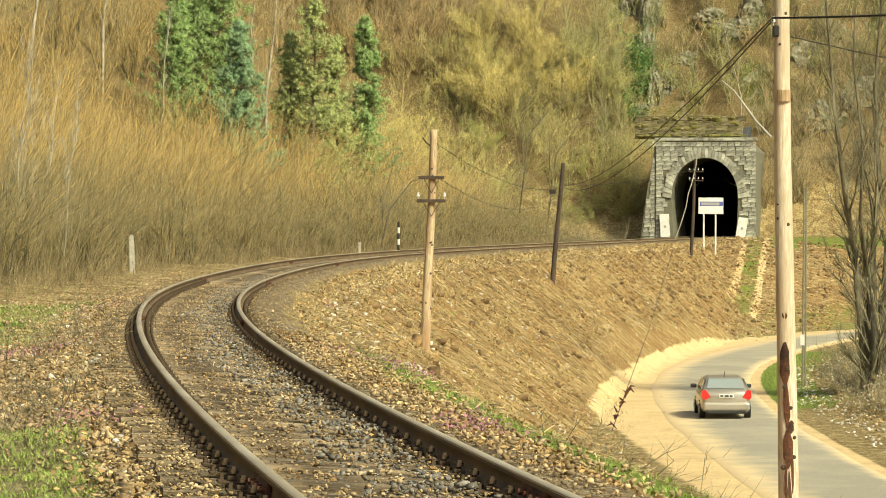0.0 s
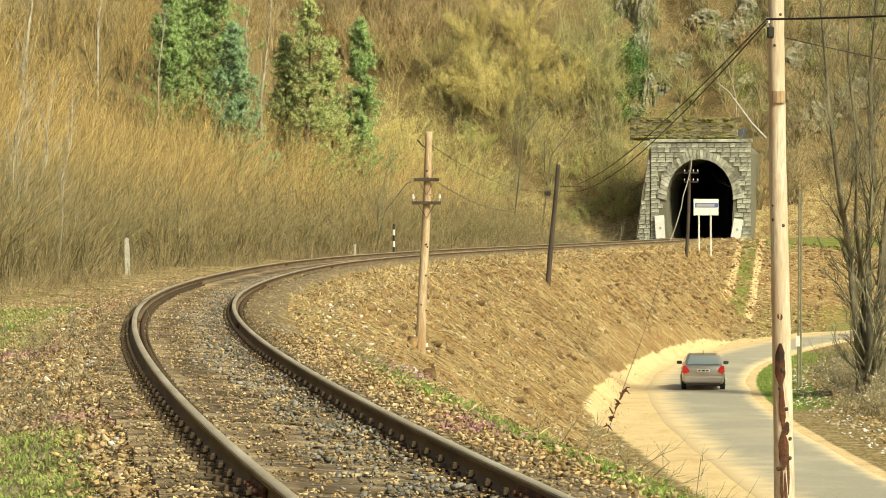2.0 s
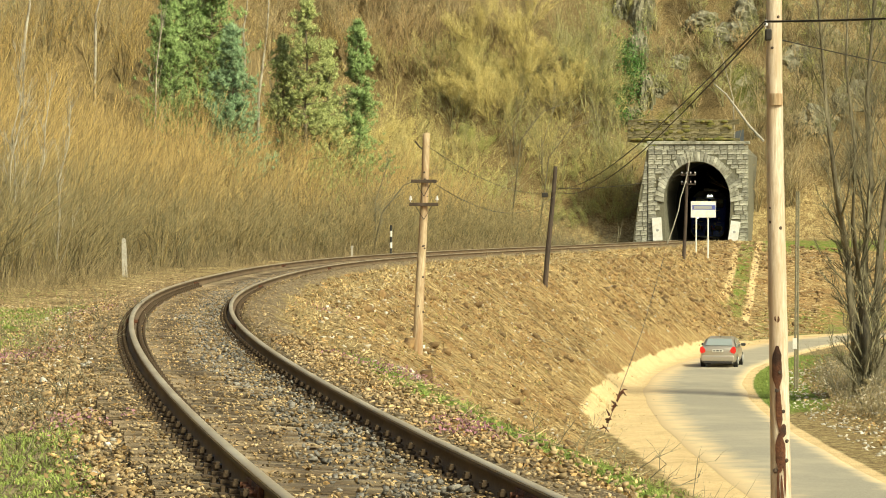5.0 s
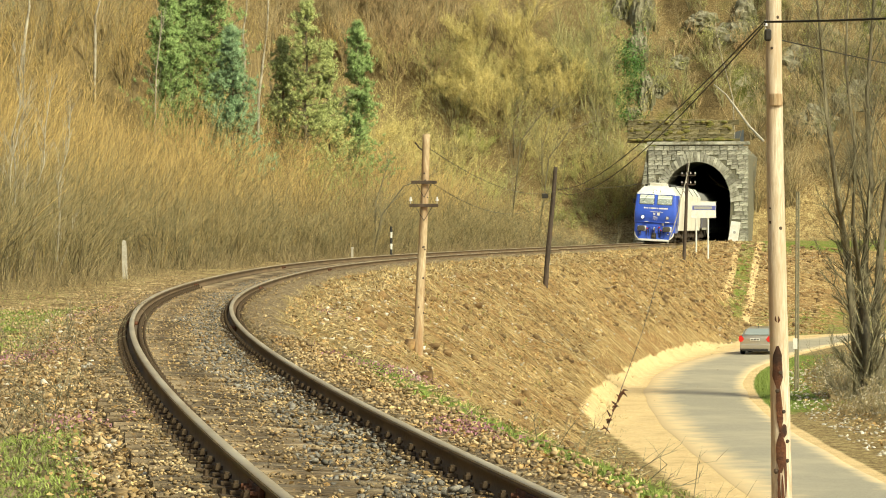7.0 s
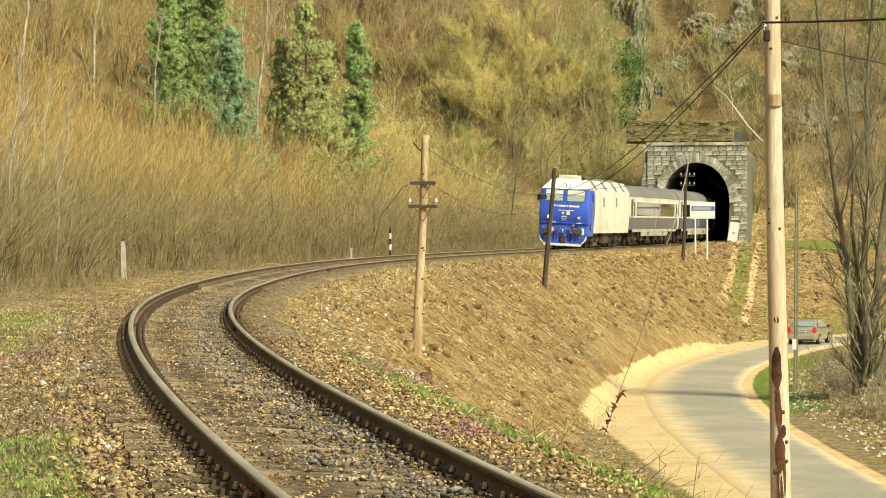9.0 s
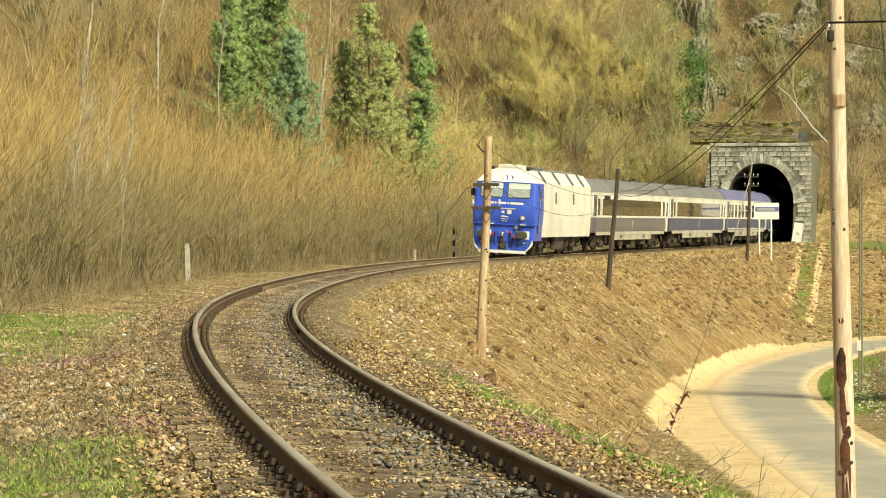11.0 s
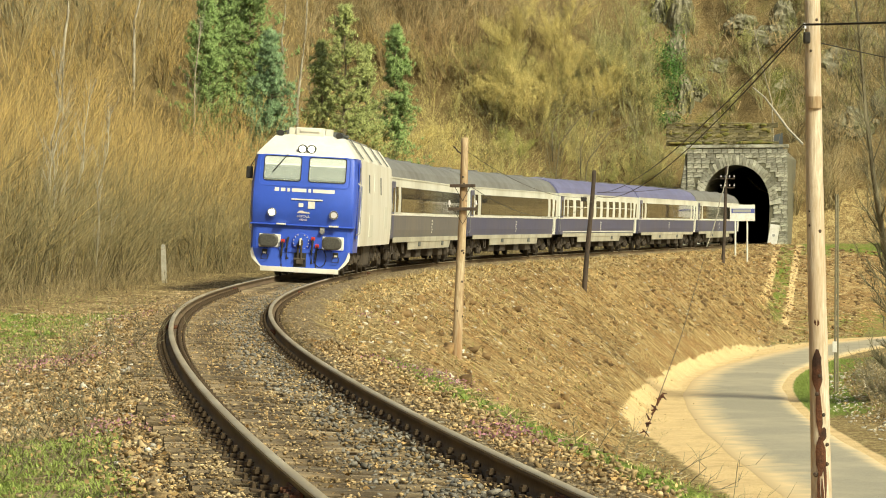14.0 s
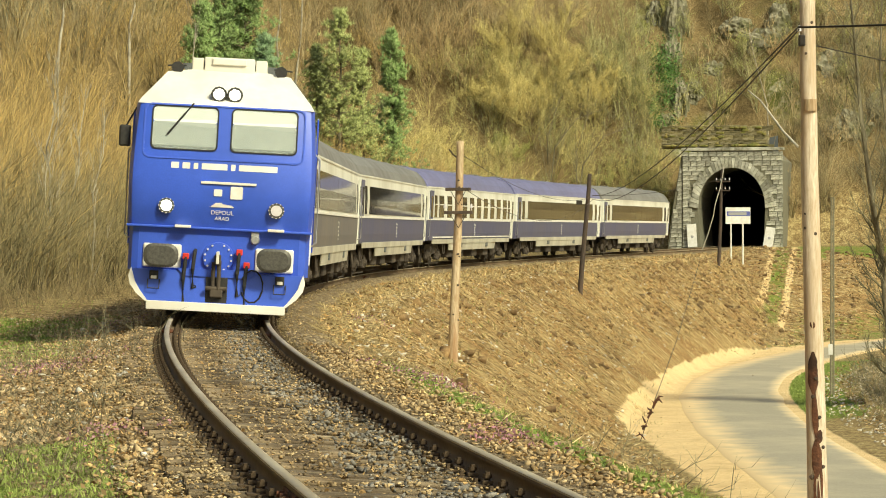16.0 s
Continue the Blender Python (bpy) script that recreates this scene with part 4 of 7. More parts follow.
    plate(bm, [(x, ya - 0.03, z) for x, z in ((0.62, 0.86), (-0.62, 0.86), (-0.52, 0.74), (0.52, 0.74))], 0.09, (0, 1, 0))
    part("beam_flap", bm, M["locoblue"], L)
    bm = bmesh.new()
    box(bm, -0.17, 0.17, ya + 0.03, ya + 0.085, 0.33, 0.74, 0.01)
    part("coupling_recess", bm, M["black"], L, "black plate behind the coupling")
    buffers(L, NOSE - 0.17, 1, True)
    buffers(L, -8.05, -1, False)
    # coupling, flange with bolts, hoses
    yb = NOSE - 0.16
    bm = bmesh.new()
    box(bm, -0.17, 0.17, yb - 0.02, yb + 0.10, 0.38, 0.72, 0.02)
    box(bm, -0.05, 0.05, yb, yb + 0.36, 0.93, 1.10, 0.03)
    rod(bm, (-0.03, yb + 0.30, 1.0), (-0.03, yb + 0.26, 0.55), 0.035, 0.03, 8)
    rod(bm, (0.06, yb + 0.28, 0.98), (0.06, yb + 0.24, 0.60), 0.03, 0.03, 8)
    rod(bm, (-0.16, yb + 0.25, 0.56), (0.17, yb + 0.25, 0.56), 0.035, 0.035, 8)
    box(bm, -0.10, 0.10, yb + 0.18, yb + 0.28, 0.42, 0.58, 0.02)
    part("screw_coupling", bm, M["bogie"], L, "black screw coupling hanging from its hook")
    bm = bmesh.new()
    rod(bm, (0, yb - 0.01, 1.05), (0, yb + 0.05, 1.05), 0.25, 0.24, 22)
    part("flange", bm, M["locoblue"], L)
    bm = bmesh.new()
    box(bm, -0.022, 0.022, yb + 0.04, yb + 0.40, 0.95, 1.15, 0.01)
    part("draw_hook", bm, M["locowhite"], L)
    for k in range(14):
        a = 6.283 * k / 14 + 0.2
        if abs(math.cos(a)) < 0.25:
            continue
        bm = bmesh.new()
        rod(bm, (math.cos(a) * 0.21, yb + 0.045, 1.05 + math.sin(a) * 0.21), (math.cos(a) * 0.21, yb + 0.075, 1.05 + math.sin(a) * 0.21), 0.02, 0.016, 6)
        part("bolt", bm, M["lens"], L)
    for x, z0, z1, cock in ((0.50, 1.05, 0.30, True), (0.36, 1.15, 0.55, False), (-0.33, 1.15, 0.45, True), (-0.45, 0.95, 0.28, True)):
        bm = bmesh.new()
        tube(bm, [(x, yb + 0.02, z0), (x, yb + 0.14, z0 - 0.02), (x + 0.02, yb + 0.20, (z0 + z1) / 2), (x + 0.01, yb + 0.17, z1), (x - 0.03, yb + 0.14, z1 + 0.03)], 0.03, 7)
        h = part("air_hose", bm, M["rubber"], L, "black brake hose")
        if cock:
            bm = bmesh.new()
            box(bm, x - 0.05, x + 0.05, yb + 0.04, yb + 0.16, z0 - 0.05, z0 + 0.05, 0.015)
            part("cock", bm, M["red"], h, "red cock handle")
    bm = bmesh.new()
    tube(bm, [(-0.55 + 0.17 * math.cos(a), yb + 0.18, 0.62 + 0.26 * math.sin(a)) for a in [0.4 + i * 0.5 for i in range(12)]], 0.014, 5)
    part("cable_loop", bm, M["rubber"], L)
    bm = bmesh.new()
    rod(bm, (-0.56, yb, 1.36), (-0.56, yb + 0.1, 1.36), 0.08, 0.06, 10)
    box(bm, -0.62, -0.50, yb, yb + 0.06, 1.40, 1.48)
    part("cable_socket", bm, M["steel"], L)
    # cab sides: door, window, mirror, handrails, for both sides
    for sx in (-1, 1):
        bm = bmesh.new()
        box(bm, sx * 1.452 - 0.012, sx * 1.452 + 0.012, 6.75, 7.35, 1.2, 3.36, 0.008)
        d = part("cab_door", bm, M["locoblue"], L)
        bm = bmesh.new()
        box(bm, sx * 1.462 - 0.012, sx * 1.462 + 0.012, 6.85, 7.25, 2.62, 3.22, 0.01)
        part("door_window", bm, M["coachglass"], d)
        bm = bmesh.new()
        for y in (6.68, 7.42):
            tube(bm, [(sx * 1.44, y, 1.3), (sx * 1.51, y, 1.36), (sx * 1.51, y, 2.7), (sx * 1.44, y, 2.78)], 0.016, 6)
        part("handrail", bm, M["steel"], L)
        for y, w, z0, z1, mm in ((2.6, 0.42, 2.55, 3.1, "cabdark"), (0.2, 0.42, 2.6, 3.15, "coachcream"), (-2.6, 0.42, 2.55, 3.1, "cabdark"), (-5.2, 1.2, 1.5, 2.2, "coachcream"), (1.5, 1.5, 1.25, 1.9, "coachcream")):
            bm = bmesh.new()
            xx = sx * float(np.interp((z0 + z1) / 2, [2.3, 3.46], [1.455, 1.385]))
            lean = Matrix.Translation((xx, y, (z0 + z1) / 2)) @ Matrix.Rotation(-sx * 0.06 * (z0 > 2.3), 4, "Y")
            box(bm, -0.008, 0.008, -w / 2, w / 2, -(z1 - z0) / 2, (z1 - z0) / 2, 0.005, lean)
            part("side_grille" if mm == "cabdark" else "side_panel", bm, M[mm], L)
        bm = bmesh.new()
        box(bm, sx * 1.15 - 0.10, sx * 1.15 + 0.10, -1.3, 1.3, 0.35, 0.98, 0.05)
        part("fuel_tank", bm, M["bogie"], L)
        if sx < 0:
            continue
        bm = bmesh.new()
        box(bm, sx * 1.57 - 0.09, sx * 1.57 + 0.09, 7.55, 7.68, 2.76, 3.10, 0.03)
        rod(bm, (sx * 1.40, 7.6, 3.40), (sx * 1.56, 7.6, 3.08), 0.015, 0.015, 6)
        part("mirror", bm, M["black"], L, "black wing mirror")
    sets = []
    for y in (4.6, -4.6):
        sets += bogie(L, y, (-1.9, 0.0, 1.9), 0.55)[1]
    return L, sets


def build_coach(roofmat, many, side="coachblue"):
    """A 26.4 m coach; many: a row of single windows in place of one long dark band."""
    word = "violet-blue" if roofmat == "roofblue" else "grey"
    kind = "ten single windows" if many else "long dark window"
    C = thing("passenger_coach", pose(0, 400, 0), f"dark blue and cream coach, {word} roof, {kind}", "railway coach", "coaches of the train")
    E = 12.95
    low = [(1.38, 1.05), (1.415, 1.35), (1.415, 1.84), (-1.415, 1.84), (-1.415, 1.35), (-1.38, 1.05)]
    bm = bmesh.new()
    loft(bm, [[(x, y, z) for x, z in low] for y in (E, -E)])
    part("lower_side", bm, M[side], C, "dark blue lower side" if side == "coachblue" else "dust-grey lower side")
    up = [(1.41, 1.84), (1.41, 2.4), (1.365, 3.08), (-1.365, 3.08), (-1.41, 2.4), (-1.41, 1.84)]
    bm = bmesh.new()
    loft(bm, [[(x, y, z) for x, z in up] for y in (E, -E)])
    wall = part("upper_side", bm, M["coachcream"], C, "cream window zone")
    arc = [(1.385, 3.08), (1.35, 3.17), (1.24, 3.38), (0.98, 3.62), (0.5, 3.78), (0, 3.82)]
    arc = arc + [(-x, z) for x, z in arc[-2::-1]]
    bm = bmesh.new()
    loft(bm, [[(x * k, y, 3.08 + (z - 3.08) * k) for x, z in arc] for y, k in ((E + 0.02, 0.96), (E - 0.25, 1.0), (-E + 0.25, 1.0), (-E - 0.02, 0.96))])
    part("roof", bm, M[roofmat], C, f"{word} ribbed roof", smooth=False)
    for i in (-4, -1, 2, 5):
        bm = bmesh.new()
        box(bm, -0.22, 0.22, i * 2.2 - 0.3, i * 2.2 + 0.3, 3.77, 3.86, 0.03)
        part("roof_ventilator", bm, M["roofgrey"], C)
    for sx in (-1, 1):
        for z, h in ((1.86, 0.045), (3.085, 0.05)):
            bm = bmesh.new()
            xx = 1.425 if z < 3 else 1.375
            box(bm, sx * xx - 0.012, sx * xx + 0.012, -E, E, z - h / 2, z + h / 2)
            part("waist_line" if z < 3 else "cornice_line", bm, M["white"] if z < 3 else M["coachcream"], C)
        if many:
            spans = [(-9.6 + i * 2.13 - 0.60, -9.6 + i * 2.13 + 0.60) for i in range(10)]
        else:
            spans = [(-9.9 + i * 2.20 + 0.02, -9.9 + (i + 1) * 2.20 - 0.02) for i in range(9)]
        spans += [(-11.35, -10.75), (10.75, 11.35)]
        for y0, y1 in spans:
            bm = bmesh.new()
            pts = [(1.411, y0, 1.95), (1.411, y1, 1.95), (1.411, y1, 2.4), (1.385, y1, 2.79), (1.385, y0, 2.79), (1.411, y0, 2.4)]
            plate(bm, [(sx * (x), y, z) for x, y, z in pts], 0.014, (sx, 0, 0))
            w = part("window", bm, M["coachglass"], wall, "dark tinted glass")
            if many:
                bm = bmesh.new()
                box(bm, sx * 1.432 - 0.012, sx * 1.432 + 0.012, y0, y1, 2.42, 2.46)
                part("window_bar", bm, M["coachcream"], w)
        for y in (-12.2, 12.2):
            bm = bmesh.new()
            box(bm, sx * 1.415 - 0.016, sx * 1.415 + 0.016, y - 0.42, y + 0.42, 1.08, 2.96, 0.02)
            d = part("door", bm, M["coachblue"] if y > 0 else M["coachcream"], C, "end entrance door")
            bm = bmesh.new()
            box(bm, sx * 1.432 - 0.010, sx * 1.432 + 0.010, y - 0.2, y + 0.2, 1.95, 2.75, 0.02)
            part("door_window", bm, M["coachglass"], d)
            bm = bmesh.new()
            tube(bm, [(sx * 1.42, y + 0.55, 1.2), (sx * 1.47, y + 0.55, 1.25), (sx * 1.47, y + 0.55, 2.2), (sx * 1.42, y + 0.55, 2.25)], 0.015, 5)
            part("handrail", bm, M["steel"], C)
        # skirt and underfloor boxes
        bm = bmesh.new()
        pts = [(sx * 1.37, -7.1, 1.06), (sx * 1.37, 7.1, 1.06), (sx * 1.34, 6.9, 0.66), (sx * 1.34, -6.9, 0.66)]
        plate(bm, pts, 0.03, (sx, 0, 0))
        part("skirt", bm, M["skirt"], C, "dusty cream skirt panel")
        for y in (-4.2, 3.6):
            bm = bmesh.new()
            box(bm, sx * 1.385 - 0.02, sx * 1.385 + 0.03, y - 0.3, y + 0.3, 0.76, 1.0)
            part("skirt_hatch", bm, M["cabdark"], C)
        for y in (-5.0, -1.5, 2.5, 5.6):
            bm = bmesh.new()
            box(bm, sx * 0.95 - 0.3, sx * 0.95 + 0.3, y - 0.7, y + 0.7, 0.36, 0.95, 0.04)
            part("underfloor_box", bm, M["bogie"], C)
        # columns of small markings
        for y, z, w in ((-0.22, 1.66, 0.10), (0.02, 1.68, 0.24), (-0.05, 1.56, 0.34), (0.05, 1.46, 0.20), (-0.10, 1.36, 0.30), (0.0, 1.26, 0.18)):
            bm = bmesh.new()
            box(bm, sx * 1.416 - 0.003, sx * 1.416 + 0.004, y - w / 2, y + w / 2, z - 0.03, z + 0.03)
            part("marking_bar", bm, M["coachcream"], C)
        bm = bmesh.new()
        box(bm, sx * 1.40 - 0.012, sx * 1.40 + 0.012, -11.6, 11.6, 0.93, 1.10, 0.006)
        part("sill_strip", bm, M["skirt"], C, "dusty pale sill strip")
        if many:
            bm = bmesh.new()
            box(bm, sx * 1.416 - 0.003, sx * 1.416 + 0.006, -11.6, 11.6, 1.16, 1.21)
            part("lower_line", bm, M["white"], C, "white line along the lower side")
        for y in (-11.2, -8.0, 8.0, 11.2):
            bm = bmesh.new()
            tube(bm, [(sx * 1.30, y - 0.25, 0.95), (sx * 1.33, y - 0.2, 0.55), (sx * 1.33, y + 0.2, 0.55), (sx * 1.30, y + 0.25, 0.95)], 0.025, 5)
            part("step_iron", bm, M["bogie"], C)
    for sg in (-1, 1):
        bm = bmesh.new()
        pts = rounded(0, 2.15, 1.25, 2.0, 0.15)
        loft(bm, [[(x, sg * (E - 0.02), z) for x, z in pts], [(x, sg * (E + 0.20), z) for x, z in pts]])
        part("gangway", bm, M["rubber"], C, "black rubber gangway bellows")
        buffers(C, sg * (E - 0.2), sg, False)
    sets = []
    for y in (9.5, -9.5):
        sets += bogie(C, y, (-1.25, 1.25), 0.46)[1]
    return C, sets


LOCO, LOCO_SETS = build_loco()
LOCO.scale = (1, 1, 0.98)
for c in LOCO.children:
    if not c.name.startswith("bogie"):
        c.location.z -= 0.055
COACHES, COACH_SETS = [], []
for roofmat, many in (("roofgrey", False), ("roofgrey", False), ("roofblue", True), ("roofblue", False), ("roofgrey", False)):
    c, w = build_coach(roofmat, many, "coachgrey" if not COACHES else "coachblue")
    COACHES.append(c), COACH_SETS.append(w)


# ---- the car ----
M["silver"] = mat("silver_beige_car_paint", (0.40, 0.36, 0.30), (0.44, 0.40, 0.335), None, 0.32, metal=0.45, big=2, small=60, bump=0.02, depth=0.001, coat=0.5)


def build_car():
    C = thing("car", pose(0, 100, -5.5), "silver-beige saloon car driving away along the road", "car")
    # y forward; stations: y, half width, bottom, shoulder height
    st = [(-2.26, 0.66, 0.42, 0.86), (-2.20, 0.80, 0.30, 1.00), (-2.0, 0.86, 0.26, 1.02), (-1.5, 0.885, 0.24, 0.99), (-0.6, 0.885, 0.22, 0.97), (0.6, 0.885, 0.22, 0.95), (1.2, 0.88, 0.24, 0.92), (1.8, 0.84, 0.27, 0.84), (2.15, 0.72, 0.32, 0.74), (2.26, 0.55, 0.40, 0.62)]
    bm = bmesh.new()
    rings = []
    for y, w, b, t in st:
        r = [(w * 0.90, b), (w * 0.985, b + 0.12), (w, b + (t - b) * 0.5), (w * 0.97, t - 0.08), (w * 0.86, t)]
        rings.append([(x, y, z) for x, z in r] + [(-x, y, z) for x, z in r[::-1]])
    loft(bm, rings)
    body = part("body", bm, M["silver"], C, "silver-beige bodywork", smooth=True)
    # cabin: roof on glass
    cab = [(-1.78, 0.78, 1.00, 0.70), (-1.12, 0.70, 1.36, 0.55), (-0.75, 0.68, 1.42, 0.56), (0.1, 0.66, 1.45, 0.56), (0.45, 0.68, 1.40, 0.56), (1.25, 0.76, 0.95, 0.70)]
    bm = bmesh.new()
    rings = []
    for y, w, t, tw in cab:
        base = 0.92
        rings.append([(w + 0.06, y, base), (tw + 0.10, y, t - 0.06), (tw, y, t), (-tw, y, t), (-tw - 0.10, y, t - 0.06), (-w - 0.06, y, base)])
    loft(bm, rings)
    part("cabin", bm, M["silver"], C, smooth=False)
    bm = bmesh.new()
    plate(bm, [(0.66, -1.74, 1.05), (-0.66, -1.74, 1.05), (-0.56, -1.18, 1.355), (0.56, -1.18, 1.355)], 0.02, (0, -0.48, 0.88))
    part("rear_window", bm, M["carglass"], C, "rear window with the sky's reflection in its colour")
    bm = bmesh.new()
    plate(bm, [(0.66, 1.22, 1.0), (-0.66, 1.22, 1.0), (-0.55, 0.52, 1.38), (0.55, 0.52, 1.38)], 0.02, (0, 0.48, 0.88))
    part("windscreen", bm, M["carglass"], C)
    for sx in (-1, 1):
        for a, b, c, d in ((-1.45, -0.55, -1.05, -0.55), (-0.48, 0.95, -0.48, 0.42)):
            bm = bmesh.new()
            plate(bm, [(sx * 0.835, a, 0.99), (sx * 0.835, b, 0.99), (sx * 0.695, d, 1.335), (sx * 0.695, c, 1.335)], 0.02, (sx * 0.93, 0, 0.37))
            part("side_window", bm, M["carglass"], C)
        bm = bmesh.new()
        pts = [(sx * 0.55, 0.76), (sx * 0.80, 0.68), (sx * 0.875, 0.78), (sx * 0.85, 1.00), (sx * 0.74, 1.03), (sx * 0.64, 0.92)]
        plate(bm, [(x, -2.12, z) for x, z in pts], 0.14, (0, -1, 0))
        part("tail_lamp", bm, M["redlamp"], C, "red tail lamp cluster")
        bm = bmesh.new()
        box(bm, sx * 0.98 - 0.11, sx * 0.98 + 0.11, 0.62, 0.76, 0.96, 1.10, 0.04)
        part("mirror", bm, M["black"], C, "black wing mirror")
        bm = bmesh.new()
        box(bm, sx * 0.893 - 0.012, sx * 0.893 + 0.006, -1.6, 1.5, 0.52, 0.57, 0.005)
        part("side_strip", bm, M["silver"], C)
        for y in (-0.05, -1.0):
            bm = bmesh.new()
            box(bm, sx * 0.895 - 0.02, sx * 0.895 + 0.02, y - 0.1, y + 0.1, 0.82, 0.86, 0.008)
            part("door_handle", bm, M["silver"], C)
        bm = bmesh.new()
        box(bm, sx * 0.62 - 0.16, sx * 0.62 + 0.16, 2.06, 2.2, 0.60, 0.74, 0.03)
        part("headlamp", bm, M["lens"], C)
    bm = bmesh.new()
    box(bm, -0.26, 0.26, -2.30, -2.255, 0.76, 0.88, 0.008)
    pl = part("number_plate", bm, M["white"], C, "white number plate")
    for x, w in ((-0.17, 0.1), (0.0, 0.14), (0.16, 0.1)):
        bm = bmesh.new()
        box(bm, x - w / 2, x + w / 2, -2.306, -2.298, 0.79, 0.85)
        part("number_bar", bm, M["black"], pl)
    bm = bmesh.new()
    box(bm, -0.82, 0.82, -2.33, -2.05, 0.30, 0.60, 0.08)
    part("bumper", bm, M["silver"], C)
    bm = bmesh.new()
    box(bm, -0.70, 0.70, -2.31, -2.1, 0.20, 0.34, 0.04)
    part("bumper_valance", bm, M["black"], C)
    bm = bmesh.new()
    box(bm, -0.75, 0.75, 2.0, 2.30, 0.25, 0.52, 0.08)
    part("front_bumper", bm, M["silver"], C)
    bm = bmesh.new()
    tube(bm, [(0, -1.0, 1.42), (0, -1.06, 1.50), (0, -1.14, 1.62)], 0.012, 5)
    part("aerial", bm, M["black"], C)
    wheels = []
    for sx in (-1, 1):
        for y in (-1.33, 1.25):
            bm = bmesh.new()
            rod(bm, (-0.10, 0, 0), (0.10, 0, 0), 0.315, 0.315, 24)
            w = part("wheel", bm, M["rubber"], C, "black tyre")
            w.matrix_basis = pose(sx * 0.80, y, 0.315)
            bm = bmesh.new()
            rod(bm, (sx * 0.09, 0, 0), (sx * 0.108, 0, 0), 0.20, 0.19, 16)
            for k in range(5):
                a = k * 1.2566
                rod(bm, (sx * 0.112, 0, 0), (sx * 0.112, math.cos(a) * 0.19, math.sin(a) * 0.19), 0.03, 0.025, 5)
            part("rim", bm, M["steel"], w)
            wheels.append(w)
    return C, wheels


CAR, CAR_WHEELS = build_car()


# ---- poles, wires, signs ----
def gz(x, y):
    return float(ground_z(np.array([x]), np.array([y]))[0])


def knotted_pole(name, base, top, r0, r1, material, seed, label, kinks=6):
    """A round timber pole, slightly crooked, with knots and a weathered head."""
    rnd = random.Random(seed)
    P = thing(name, Matrix.Translation(base), label, "utility pole")
    b, t = Vector((0, 0, 0)), Vector(top) - Vector(base)
    n = 26
    bm = bmesh.new()
    rings = []
    seg = 14
    for i in range(n + 1):
        f = i / n
        p = b + t * f + Vector((math.sin(f * 7 + seed) * 0.012, math.cos(f * 5 + seed) * 0.01, 0))
        r = r0 + (r1 - r0) * f
        rr = [r * (1 + rnd.uniform(-0.035, 0.035)) for _ in range(seg)]
        rings.append([p + Vector((math.cos(6.2832 * k / seg) * rr[k], math.sin(6.2832 * k / seg) * rr[k], 0)) for k in range(seg)])
    loft(bm, rings)
    part("shaft", bm, material, P, smooth=True)
    for k in range(kinks):
        f = rnd.uniform(0.1, 0.95)
        a = rnd.uniform(-2.6, -0.5)
        r = r0 + (r1 - r0) * f
        p = t * f
        bm = bmesh.new()
        d = Vector((math.cos(a), math.sin(a), 0.15))
        rod(bm, p + d * (r * 0.85), p + d * (r * 1.12), r * 0.30, r * 0.16, 7)
        part("knot", bm, M["poledark"], P, "dark knot stub")
    return P, t


def insulator(parent, p, s=1.0):
    bm = bmesh.new()
    rod(bm, p, p + Vector((0, 0, 0.10 * s)), 0.012 * s, 0.012 * s, 6)
    rod(bm, p + Vector((0, 0, 0.08 * s)), p + Vector((0, 0, 0.14 * s)), 0.055 * s, 0.05 * s, 10)
    rod(bm, p + Vector((0, 0, 0.14 * s)), p + Vector((0, 0, 0.22 * s)), 0.04 * s, 0.025 * s, 10)
    return part("insulator", bm, M["lens"], parent, "white porcelain insulator")


def cross_arm(parent, p, length, yaw, n=4, s=1.0, pins=True):
    q = Matrix.Rotation(yaw, 3, "Z")
    bm = bmesh.new()
    box(bm, -length / 2, length / 2, -0.035, 0.035, -0.04, 0.04, 0.008, Matrix.Translation(p + q @ Vector((0, -0.13, 0))) @ q.to_4x4())
    arm = part("cross_arm", bm, M["poledark"], parent, "dark timber cross-arm")
    for sx in (-1, 1):
        bm = bmesh.new()
        rod(bm, p + q @ Vector((sx * length * 0.32, -0.14, 0)), p + q @ Vector((0, -0.12, -0.38)), 0.008, 0.008, 5)
        part("brace", bm, M["wire"], arm)
    if pins:
        for i in range(n):
            x = (i / (n - 1) - 0.5) * length * 0.92
            if abs(x) > 0.12:
                insulator(arm, p + q @ Vector((x, -0.13, 0.05)), s)


def wire(name, pts, sag, r, label):
    bm = bmesh.new()
    path = []
    for a, b in zip(pts, pts[1:]):
        a, b = Vector(a), Vector(b)
        for i in range(14):
            f = i / 14
            path.append(a.lerp(b, f) - Vector((0, 0, sag * 4 * f * (1 - f))))
    path.append(Vector(pts[-1]))
    tube(bm, path, r, 5)
    return tagged(part(name, bm, M["wire"]), label, "cable")


def at(u, v, d):
    """A place d metres out, by the direction it is seen in from the tripod."""
    return Vector(((u - 784) / 5580.7 * d, d, 1.4 - (v - 398) / 5580.7 * d))


